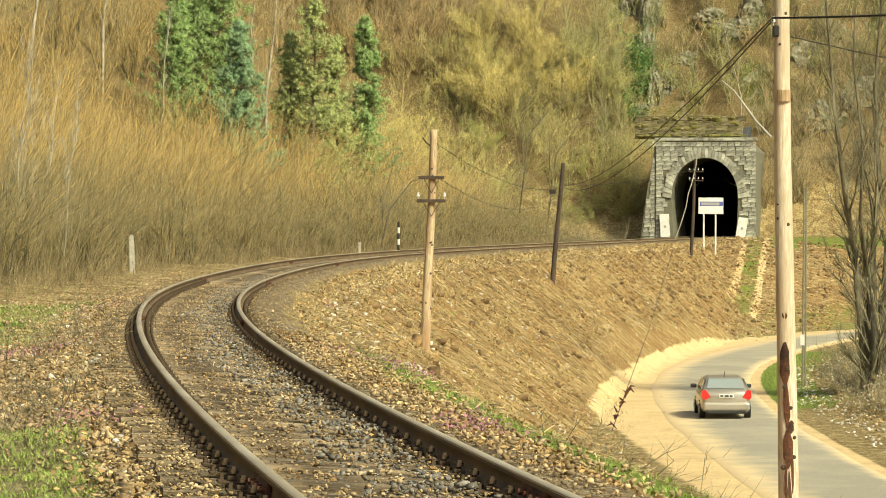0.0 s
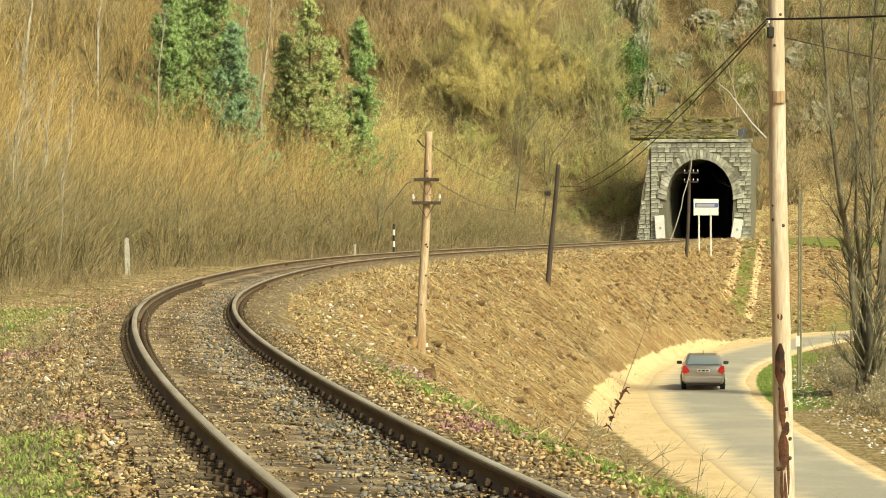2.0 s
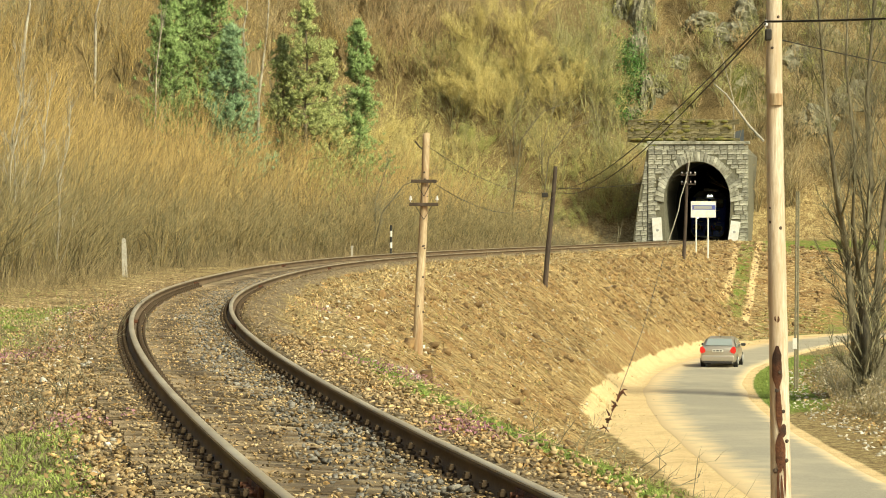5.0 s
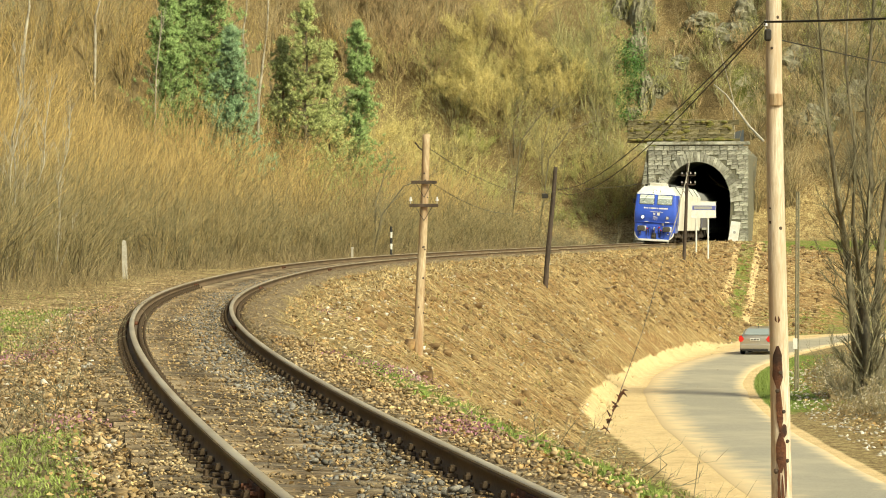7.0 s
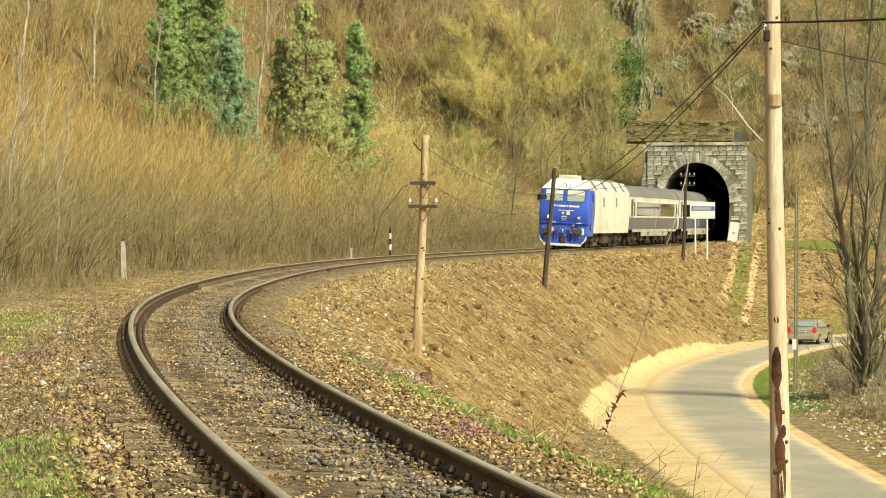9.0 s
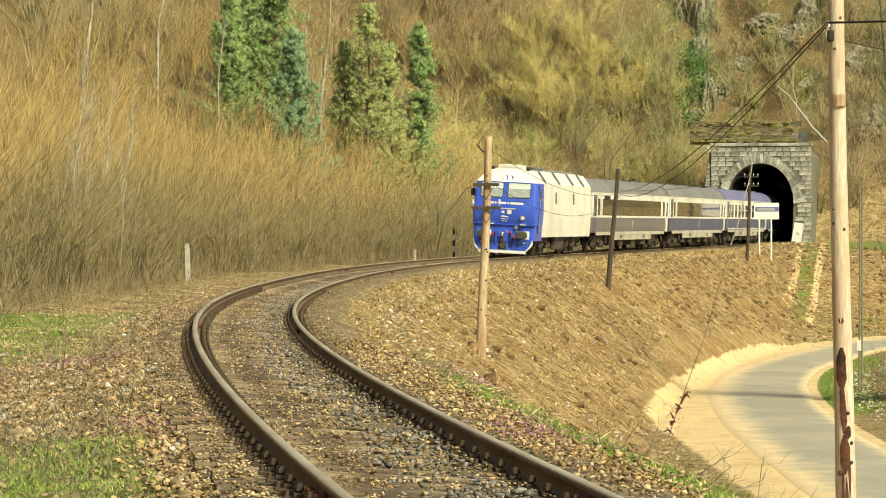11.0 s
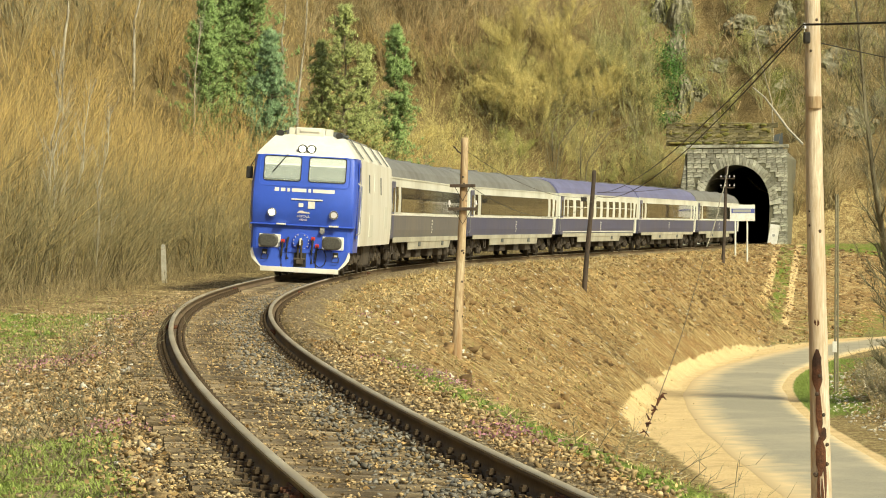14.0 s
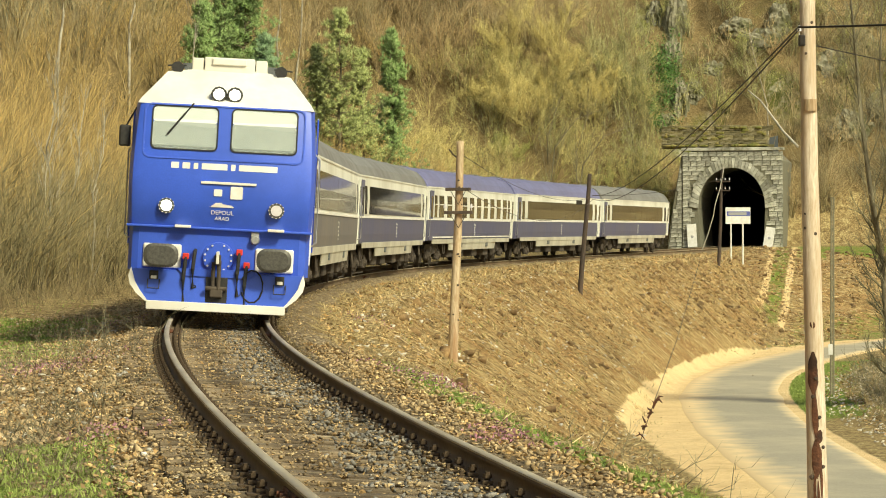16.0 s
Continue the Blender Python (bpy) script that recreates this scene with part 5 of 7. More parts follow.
def build_poles():
    # pale timber pole half way down the bank
    d = 78.5
    b, t = at(738, 628, d), at(753.5, 238, d)
    b.z -= 0.25
    P1, top = knotted_pole("timber_pole", b, t, 0.125, 0.088, M["poletan"], 3, "pale weathered timber telegraph pole leaning on the embankment", 9)
    for v, w, pins, s in ((323, 0.64, False, 1.0), (364, 0.72, True, 0.75)):
        cross_arm(P1, Vector(at(750, v, d)) - b, w, -0.12, 4, s, pins)
    bm = bmesh.new()
    tube(bm, [Vector(at(752, 270, d)) - b, Vector(at(741, 262, d)) - b, Vector(at(733, 252, d)) - b], 0.022, 6)
    part("bracket", bm, M["poledark"], P1)
    bm = bmesh.new()
    for k in range(5):
        rod(bm, Vector(at(751 + k * 1.6, 246, d)) - b, Vector(at(750.5 + k * 2.0, 238 - (k % 3) * 3, d)) - b, 0.022, 0.006, 5)
    part("splintered_head", bm, M["poletan"], P1)
    # dark poles farther along the line
    for (ub, vb, ut, vt, d, r, arms) in ((963, 507, 982, 296, 147.2, 0.125, False), (1209, 460, 1216, 289, 206.3, 0.12, True)):
        b, t = at(ub, vb, d), at(ut, vt, d)
        b.z -= 0.25
        P, top = knotted_pole("timber_pole", b, t, r, r * 0.75, M["poledark"], int(d), "dark tarred timber telegraph pole standing on the embankment edge", 3)
        if arms:
            for v in (311, 327):
                cross_arm(P, Vector(at(1218, v, d)) - b, 0.95, -0.3, 4, 0.8)
            bm = bmesh.new()
            pts = [Vector(at(u, v, d - 0.25)) - b for u, v in ((1219, 284), (1216, 305), (1210, 330), (1203, 352), (1200, 372), (1190, 405), (1180, 432))]
            tube(bm, pts, 0.035, 5)
            part("strut", bm, M["concrete"], P, "pale twisted stay rod")
        else:
            bm = bmesh.new()
            box(bm, -0.14, 0.14, -0.2, -0.1, top.z - 1.45, top.z - 1.25, 0.02)
            part("clamp", bm, M["wire"], P)
    # big near pole
    d = 38.0
    t = at(1367, -40, d)
    b = at(1386, 980, d)
    b.z = gz(b.x, b.y) - 0.4
    P, top = knotted_pole("timber_pole", b, t, 0.134, 0.092, M["polewood"], 12, "tall debarked timber pole with knots and reddish bark patches", 12)
    axis = (top) / top.length

    def on(v):
        f = (t.z - (1.4 - (v - 398) / 5580.7 * d)) / (t.z - b.z)
        return top * (1 - f), 0.092 + 0.042 * f

    for v0, v1, dx, w in ((612, 688, -0.03, 0.105), (676, 765, -0.015, 0.055), (750, 774, 0.045, 0.075), (766, 836, -0.005, 0.09), (826, 900, -0.03, 0.03), (790, 880, 0.055, 0.025), (840, 910, 0.02, 0.025), (558, 571, -0.025, 0.05), (455, 500, -0.04, 0.02), (235, 250, 0.03, 0.04), (150, 164, -0.03, 0.035)):
        rnd = random.Random(v0)
        bm = bmesh.new()
        rings = []
        n = max(5, int((v1 - v0) / 7))
        for i in range(n + 1):
            p, r = on(v0 + (v1 - v0) * i / n)
            k = min(1.0, 0.2 + 3.0 * i / n, 0.2 + 3.0 * (n - i) / n) * (0.85 + 0.1 * math.sin(i * 0.5 + v0) + rnd.uniform(-0.06, 0.06))
            mid = dx / r * 0.9 + 0.05 * math.sin(i * 0.4 + v0)
            ring = [p + Vector((math.cos(a), math.sin(a), 0)) * (r * 1.016) for a in [-math.pi / 2 + mid + (j / 5 - 0.5) * w * k / r * 1.5 for j in range(6)]]
            rings.append(ring + [p + (q - p) * 0.93 for q in ring[::-1]])
        loft(bm, rings)
        part("bark_patch", bm, M["bark"], P, "red-brown remnant of bark")
    p, r = on(177)
    bm = bmesh.new()
    rod(bm, p + Vector((0.0, -0.06, -0.07)), p + Vector((0.0, -0.06, 0.07)), 0.085, 0.085, 10)
    part("collar", bm, M["poletan"], P, "weathered iron collar")
    p, r = on(65)
    bm = bmesh.new()
    box(bm, p.x - 0.13, p.x - 0.05, p.y - 0.18, p.y - 0.08, p.z - 0.06, p.z + 0.08, 0.02)
    part("bracket", bm, M["wire"], P)
    insulator(P, Vector((p.x - 0.12, p.y - 0.12, p.z + 0.08)), 0.5)
    # slim concrete pole beyond the road
    x, y = 14.79, 132.1
    C = thing("concrete_pole", Matrix.Translation((x, y, gz(x, y) - 0.2)), "slim old concrete lattice pole beside the road", "utility pole")
    bm = bmesh.new()
    for dx in (-0.055, 0.055):
        rod(bm, (dx, 0, 0), (dx * 0.8 + 0.04, 0, 8.5), 0.05, 0.04, 6)
    for k in range(18):
        z = 0.4 + k * 0.45
        box(bm, -0.06 + z * 0.004, 0.06 + z * 0.004, -0.03, 0.03, z - 0.12, z + 0.12)
    part("shaft", bm, M["mosspole"], C)
    bm = bmesh.new()
    box(bm, -0.16, 0.02, -0.10, -0.07, 1.9, 2.35)
    part("notice", bm, M["white"], C, "small white notice")
    # wires
    a = at(1358, 38, 38.0)
    for dv, sag, far in ((0, 0.55, 0), (5, 0.75, 6)):
        wire("overhead_wire", [at(1352, 38 + dv, 37.8), at(987, 335 + far, 147.0)], sag, 0.011, "sagging dark telephone cable between timber poles")
    wire("overhead_wire", [at(987, 335, 147.0), at(1218, 305, 206.0)], 0.3, 0.014, "thin dark telephone cable near the tunnel")
    wire("overhead_wire", [at(987, 337, 147.0), at(757, 262, 78.4)], 0.55, 0.008, "thin dark wire crossing above the embankment")
    wire("overhead_wire", [at(987, 342, 147.0), at(757, 320, 78.4)], 0.9, 0.008, "thin dark wire crossing above the embankment")
    wire("overhead_wire", [at(1352, 39, 37.8), at(1760, 22, 34.0)], 0.02, 0.014, "taut dark cable running from the tall pole")
    wire("overhead_wire", [at(1358, 66, 37.9), at(1760, 150, 45.0)], 0.02, 0.007, "thin wire running from the tall pole")
    # stay wire with its tensioner by the sand
    b = at(1062, 775, 103.6)
    S = thing("stay_wire", Matrix.Translation(b), "rusty stay wire with a weed-wrapped tensioner at the embankment foot", "stay wire")
    bm = bmesh.new()
    tube(bm, [Vector((0, 0, -0.3)), Vector(at(1098, 690, 103.4)) - b, Vector(at(1135, 590, 112)) - b, Vector(at(1176, 450, 130)) - b], 0.012, 5)
    part("wire", bm, M["wire"], S)
    rnd = random.Random(2)
    bm = bmesh.new()
    p0, p1 = Vector(at(1068, 760, 103.4)) - b, Vector(at(1102, 690, 103.3)) - b
    for k in range(26):
        f = rnd.random()
        p = p0.lerp(p1, f)
        q = p + Vector((rnd.uniform(-0.16, 0.16), rnd.uniform(-0.1, 0.1), rnd.uniform(-0.2, 0.22)))
        rod(bm, p, q, rnd.uniform(0.02, 0.05), 0.015, 5)
    part("tensioner", bm, M["bark"], S, "tangled rusty turnbuckle")


M["bark"] = mat("red_brown_bark", (0.075, 0.028, 0.013), (0.15, 0.058, 0.026), (0.035, 0.016, 0.010), 0.85, big=4, small=25, bump=0.7, depth=0.02)
build_poles()


def build_signs():
    d = 217.0
    base = at(1240, 434, d)
    g = gz(base.x, base.y)
    S = thing("information_board", Matrix.Translation((base.x, base.y, g - 0.1)), "white roadside information board with blue print on two steel posts", "sign")
    yaw = -0.1

    def loc(u, v, off=0.0):
        return Vector(at(u, v, d - off)) - Vector((base.x, base.y, g - 0.1))

    a, b = loc(1221.5, 357), loc(1265.5, 386)
    bm = bmesh.new()
    box(bm, a.x, b.x, -0.03, 0.03, b.z, a.z, 0.01)
    board = part("board", bm, M["white"], S, "white board")
    c, e = loc(1224, 364), loc(1265, 372)
    bm = bmesh.new()
    box(bm, c.x, e.x, -0.045, -0.032, e.z, c.z)
    part("print_band", bm, M["signblue"], board, "blue printed band")
    bm = bmesh.new()
    box(bm, c.x + 0.1, e.x - 0.25, -0.05, -0.046, e.z + 0.05, c.z - 0.06)
    part("print_bar", bm, M["steel"], board)
    for u in (1231, 1252):
        p = loc(u, 380)
        bm = bmesh.new()
        rod(bm, (p.x, 0.05, 0), (p.x, 0.05, a.z - 0.05), 0.06, 0.06, 10)
        part("post", bm, M["white"], S, "pale steel post")
    # two leaning white boards at the portal's feet
    m = portal_frame()
    for x, w, h, tilt in ((-2.15, 0.72, 1.75, -4), (3.5, 0.72, 1.5, 9)):
        z0 = 0.0
        N = thing("notice_board", m @ pose(x, -0.35, z0, -4, tilt, 0), "white notice board leaning at the foot of the portal", "sign", "notice boards at the portal")
        bm = bmesh.new()
        box(bm, -w / 2, w / 2, -0.03, 0.03, 0, h, 0.012)
        part("panel", bm, M["white"], N)
        bm = bmesh.new()
        rod(bm, (0.02, -0.045, h * 0.45), (0.02, -0.032, h * 0.45), 0.11, 0.11, 12)
        part("round_mark", bm, M["steel"], N, "faded round mark")
    # weathered post at the left of the line
    x, y = -9.78, 96.8
    g = gz(x, y)
    L = thing("marker_post", Matrix.Translation((x, y, g)), "leaning weathered white marker post in dry grass", "post")
    bm = bmesh.new()
    rings = []
    for i, (z, s) in enumerate(((-0.2, 0.075), (0.3, 0.075), (0.8, 0.07), (1.12, 0.06), (1.18, 0.03))):
        rings.append([(sx * s - z * 0.03, sy * s, z) for sx, sy in ((-1, -1), (1, -1), (1, 1), (-1, 1))])
    loft(bm, rings)
    part("shaft", bm, M["concrete"], L)
    # black and white ringed post beyond the rails
    b = at(691, 445, 145.0)
    g = gz(b.x, b.y)
    K = thing("striped_post", Matrix.Translation((b.x, b.y, g)), "slim black and white ringed marker post beside the rails", "post")
    top = at(691, 401, 145.0).z - g
    for i in range(6):
        bm = bmesh.new()
        rod(bm, (0, 0, top * i / 6), (0, 0, top * (i + 1) / 6), 0.055, 0.055, 10)
        part("ring", bm, M["white"] if i % 2 == 0 else M["black"], K, "white ring" if i % 2 == 0 else "black ring")
    # low pale post by the rails
    for u, v, d in ((622, 440, 140.0),):
        b = at(u, v, d)
        g = gz(b.x, b.y)
        bm = bmesh.new()
        box(bm, -0.05, 0.05, -0.05, 0.05, 0, 0.7, 0.012)
        box(bm, -0.06, 0.06, -0.06, 0.06, 0.62, 0.72, 0.012)
        N = thing("track_peg", Matrix.Translation((b.x, b.y, g)), "small pale concrete survey peg beside the track", "post")
        part("shaft", bm, M["concrete"], N)


build_signs()


# ---- portal masonry, block by block ----
def build_masonry():
    rnd = random.Random(9)
    inner = arch_ring(ARCH_O, ARCH_W, SPRING, CROWN, n=34)
    # voussoirs round the arch
    for i in range(2, len(inner) - 3):
        if min(inner[i][1], inner[i + 1][1]) < SPRING - 0.1:
            continue
        (x0, z0), (x1, z1) = inner[i], inner[i + 1]
        c = Vector((ARCH_O, 0, 2.4))
        def out(x, z, k):
            v = Vector((x, 0, z)) - c
            v.normalize()
            return (x + v.x * k, z + v.z * k)
        k = rnd.uniform(0.60, 0.85)
        e = 0.03
        fx, fz = (x1 - x0), (z1 - z0)
        a, b = (x0 + fx * e * 2, z0 + fz * e * 2), (x1 - fx * e * 2, z1 - fz * e * 2)
        pa, pb = out(*b, k), out(*a, k)
        bm = bmesh.new()
        plate(bm, [(p[0], -0.13 - rnd.uniform(0, 0.03), p[1]) for p in (a, b, pa, pb)], 0.25, (0, 1, 0))
        part("voussoir", bm, M["masonry"], PORTAL)
    shapes = []
    for k in range(6):
        bm = bmesh.new()
        w, h = 0.5, 0.5
        j = [rnd.uniform(-0.03, 0.03) for _ in range(8)]
        f = [(-w + j[0], -h + j[1]), (w + j[2], -h + j[3]), (w + j[4], h + j[5]), (-w + j[6], h + j[7])]
        loft(bm, [[(x, 0.12, z) for x, z in f], [(x, -0.02, z) for x, z in f], [(x * 0.9, -0.05 - rnd.uniform(0, 0.02), z * 0.86) for x, z in f]])
        ob = part("stone_block", bm, M["masonry"], PORTAL)
        shapes.append(ob)
    used = 0
    z = -0.35
    while z < 7.15:
        h = rnd.uniform(0.30, 0.40)
        x = -2.95
        while x < 4.60:
            w = min(rnd.uniform(0.36, 0.75), 4.65 - x)
            cx, cz = x + w / 2, z + h / 2
            dx = abs(cx - ARCH_O)
            if cz < SPRING:
                clear = dx - w / 2 > ARCH_W + 0.04
            else:
                clear = (max(dx - w / 2, 0) / (ARCH_W + 0.46)) ** 2 + (max(cz - h / 2 - SPRING, 0) / (CROWN - SPRING + 0.46)) ** 2 > 1
            if clear and w > 0.12:
                m = Matrix.Translation((cx, -0.02, cz)) @ Matrix.Diagonal((w * 0.94, 0.6 + rnd.uniform(0, 0.5), h * 0.91, 1))
                if used < 6:
                    shapes[used].matrix_basis = m
                else:
                    share(shapes[rnd.randrange(6)], m, PORTAL)
                used += 1
            x += w
        z += h
    # dark recess wall beside the mouth
    bm = bmesh.new()
    plate(bm, [(-2.9, 0.1, -0.5), (-4.15, 0.1, -0.5), (-3.75, 0.1, 2.6), (-3.05, 0.1, 6.9), (-2.9, 0.1, 6.9)], 1.2, (0, 1, 0))
    wing = part("wing_wall", bm, M["mortar"], PORTAL, "battered grey stone wing wall")
    z = -0.35
    while z < 6.6:
        h = rnd.uniform(0.30, 0.42)
        x0, x = float(np.interp(z + h, [-0.5, 2.6, 6.9], [-4.12, -3.75, -3.05])), -2.97
        while x - x0 > 0.2:
            w = min(rnd.uniform(0.3, 0.6), x - x0)
            share(shapes[rnd.randrange(6)], Matrix.Translation((x - w / 2, 0.08, z + h / 2)) @ Matrix.Diagonal((w * 0.94, 0.7 + rnd.uniform(0, 0.5), h * 0.91, 1)), wing)
            x -= w
        z += h
    # rough courses of the parapet
    parapet = [o for o in PORTAL.children if o.name.startswith("parapet")][0]
    z = 7.5
    while z < 8.9:
        h, x = rnd.uniform(0.30, 0.42), -4.6
        while x < 3.2:
            w = rnd.uniform(0.35, 0.9)
            o = share(shapes[rnd.randrange(6)], Matrix.Translation((x + w / 2, 0.70 - rnd.uniform(0, 0.06), z + h / 2 + rnd.uniform(-0.05, 0.05))) @ Matrix.Rotation(rnd.uniform(-0.10, 0.10), 4, "Y") @ Matrix.Diagonal((w * 1.04, 0.7, h * 1.05, 1)), parapet)
            o.material_slots[0].link = "OBJECT"
            o.material_slots[0].material = M["mosswall"]
            x += w
        z += h
    for k in range(20):
        x, z = rnd.uniform(-4.5, 3.2), 7.5 + 1.4 * rnd.random() ** 0.5
        bm = bmesh.new()
        bmesh.ops.create_icosphere(bm, subdivisions=2, radius=1.0)
        for v in bm.verts:
            v.co *= 1 + 0.3 * noise.noise(v.co * 2.3 + Vector((0, k, 0)))
        bmesh.ops.transform(bm, matrix=Matrix.Translation((x, 0.63, z)) @ Matrix.Diagonal((rnd.uniform(0.10, 0.35), 0.05, rnd.uniform(0.06, 0.16), 1)), verts=bm.verts)
        part("moss_patch", bm, M["moss"], PORTAL, "moss clinging to the parapet", smooth=True)
    # moss cushions along parapet and cornice
    for k in range(75):
        x, up = rnd.uniform(-4.5, 3.2), rnd.choice((0, 1, 1))
        bm = bmesh.new()
        bmesh.ops.create_icosphere(bm, subdivisions=2, radius=1.0)
        for v in bm.verts:
            v.co *= 1 + 0.25 * noise.noise(v.co * 2.3 + Vector((k, 0, 0)))
        z = 7.3 + (1.72 if up else 0.36)
        bmesh.ops.transform(bm, matrix=Matrix.Translation((x, rnd.uniform(0.7, 1.3) if up else 0.35, z)) @ Matrix.Diagonal((rnd.uniform(0.15, 0.45), 0.3, rnd.uniform(0.07, 0.16), 1)), verts=bm.verts)
        part("moss_cushion", bm, M["moss"], PORTAL, "yellow-green moss cushion", smooth=True)


M["moss"] = mat("moss", (0.09, 0.10, 0.02), (0.17, 0.165, 0.04), (0.25, 0.20, 0.07), 0.95, big=2, small=14, bump=0.9, depth=0.05)
build_masonry()


# ---- plants ----
RNG = np.random.RandomState(7)


def plant_mat(name, a, b, spread=0.35, rough=0.85, trans=0.0):
    return mat(name, a, b, None, rough, big=0.5, small=3.0, bump=0, spread=spread, island=True)


def tone_mat(name, a0, b0, a1, b1, spread=0.45):
    """Bark whose colour goes from one plant's to another's, by the attribute tone."""
    m = mat(name, a0, b0, None, 0.85, big=0.5, small=3.0, bump=0, spread=spread, island=True)
    n, l = m.node_tree.nodes, m.node_tree.links
    hsv = [k for k in n if k.bl_idname == "ShaderNodeHueSaturation"][0]
    old = hsv.inputs["Color"].links[0].from_socket
    first = old.node
    at = n.new("ShaderNodeAttribute")
    at.attribute_name = "tone"
    other, k = n.new("ShaderNodeMix"), n.new("ShaderNodeMix")
    other.data_type = k.data_type = "RGBA"
    other.inputs[6].default_value, other.inputs[7].default_value = (*a1, 1), (*b1, 1)
    l.new(first.inputs[0].links[0].from_socket, other.inputs[0])
    l.new(at.outputs["Fac"], k.inputs[0]), l.new(old, k.inputs[6]), l.new(other.outputs[2], k.inputs[7])
    l.new(k.outputs[2], hsv.inputs["Color"])
    return m


M.update({
    "willowbark": tone_mat("willow_shoot_bark", (0.135, 0.115, 0.055), (0.21, 0.18, 0.09), (0.35, 0.235, 0.08), (0.46, 0.33, 0.125), 0.65),
    "brownbark": tone_mat("brown_wood_bark", (0.25, 0.21, 0.11), (0.34, 0.29, 0.16), (0.38, 0.255, 0.115), (0.49, 0.35, 0.175)),
    "goldbark": tone_mat("golden_willow_bark", (0.31, 0.27, 0.11), (0.42, 0.365, 0.155), (0.54, 0.435, 0.155), (0.67, 0.555, 0.225)),
    "greywood": tone_mat("grey_wood_bark", (0.13, 0.12, 0.07), (0.21, 0.19, 0.115), (0.22, 0.21, 0.08), (0.31, 0.29, 0.12)),
    "olivebark": tone_mat("olive_scrub_bark", (0.22, 0.20, 0.11), (0.32, 0.29, 0.165), (0.31, 0.30, 0.105), (0.42, 0.405, 0.155)),
})


M.update({
    "brown": plant_mat("brown_twig", (0.31, 0.235, 0.115), (0.43, 0.335, 0.18), 0.6),
    "greytwig": plant_mat("grey_twig", (0.15, 0.135, 0.08), (0.24, 0.215, 0.13), 0.55),
    "darkbark": mat("dark_tree_bark", (0.095, 0.08, 0.05), (0.17, 0.145, 0.092), (0.23, 0.205, 0.13), 0.9, big=1.5, small=9, bump=0.6, depth=0.02, stretch=(2, 2, 0.5)),
    "birch": mat("birch_bark", (0.40, 0.36, 0.27), (0.52, 0.48, 0.38), (0.20, 0.17, 0.12), 0.8, big=3, small=8, bump=0.2),
    "needle": plant_mat("pine_needles", (0.17, 0.265, 0.075), (0.29, 0.39, 0.14), 0.5, 0.6),
    "bluepine": plant_mat("blue_green_needles", (0.15, 0.25, 0.12), (0.26, 0.37, 0.19), 0.5, 0.6),
    "bluegreen": plant_mat("grey_green_needles", (0.27, 0.31, 0.10), (0.39, 0.43, 0.165), 0.5, 0.6),
    "ivy": plant_mat("ivy_leaves", (0.07, 0.16, 0.03), (0.13, 0.25, 0.055), 0.5, 0.5),
    "bud": plant_mat("pale_green_buds", (0.33, 0.35, 0.10), (0.44, 0.45, 0.15), 0.4),
    "palebud": plant_mat("pale_dead_leaf_scraps", (0.50, 0.44, 0.33), (0.66, 0.60, 0.48), 0.4),
    "goldbud": plant_mat("golden_catkins", (0.56, 0.47, 0.16), (0.70, 0.60, 0.25), 0.4),
    "rock": mat("pale_limestone", (0.15, 0.14, 0.09), (0.33, 0.31, 0.225), (0.11, 0.11, 0.04), 0.95, big=0.7, small=3.5, bump=0.9, depth=0.08),
    "drygrass": plant_mat("dry_grass", (0.48, 0.36, 0.17), (0.62, 0.50, 0.27), 0.4),
    "greengrass": plant_mat("spring_grass", (0.19, 0.255, 0.053), (0.32, 0.375, 0.108), 0.4),
    "leaf": mat("dead_leaf", (0.34, 0.21, 0.085), (0.58, 0.42, 0.20), (0.28, 0.165, 0.065), 0.85, big=0.16, small=1.3, bump=0, spread=0.65, island=True),
    "heather": plant_mat("pink_heather", (0.31, 0.14, 0.18), (0.42, 0.225, 0.255), 0.35),
    "stalk": tone_mat("dead_stalk", (0.15, 0.092, 0.04), (0.28, 0.18, 0.08), (0.56, 0.44, 0.23), (0.72, 0.60, 0.35)),
    "clod": mat("dark_soil", (0.12, 0.07, 0.03), (0.22, 0.14, 0.062), (0.33, 0.22, 0.10), 0.95, big=1.2, small=9, bump=0.8, depth=0.03, spread=0.4, island=True),
    "palestone": mat("pale_stone", (0.40, 0.36, 0.28), (0.55, 0.51, 0.42), (0.66, 0.63, 0.55), 0.9, big=1.5, small=24, bump=0.3, spread=0.3, island=True),
    "cane": plant_mat("straw_coloured_cane", (0.20, 0.155, 0.075), (0.29, 0.23, 0.12), 0.6),
})


def unit(v):
    return v / np.maximum(np.linalg.norm(v, axis=-1, keepdims=True), 1e-6)


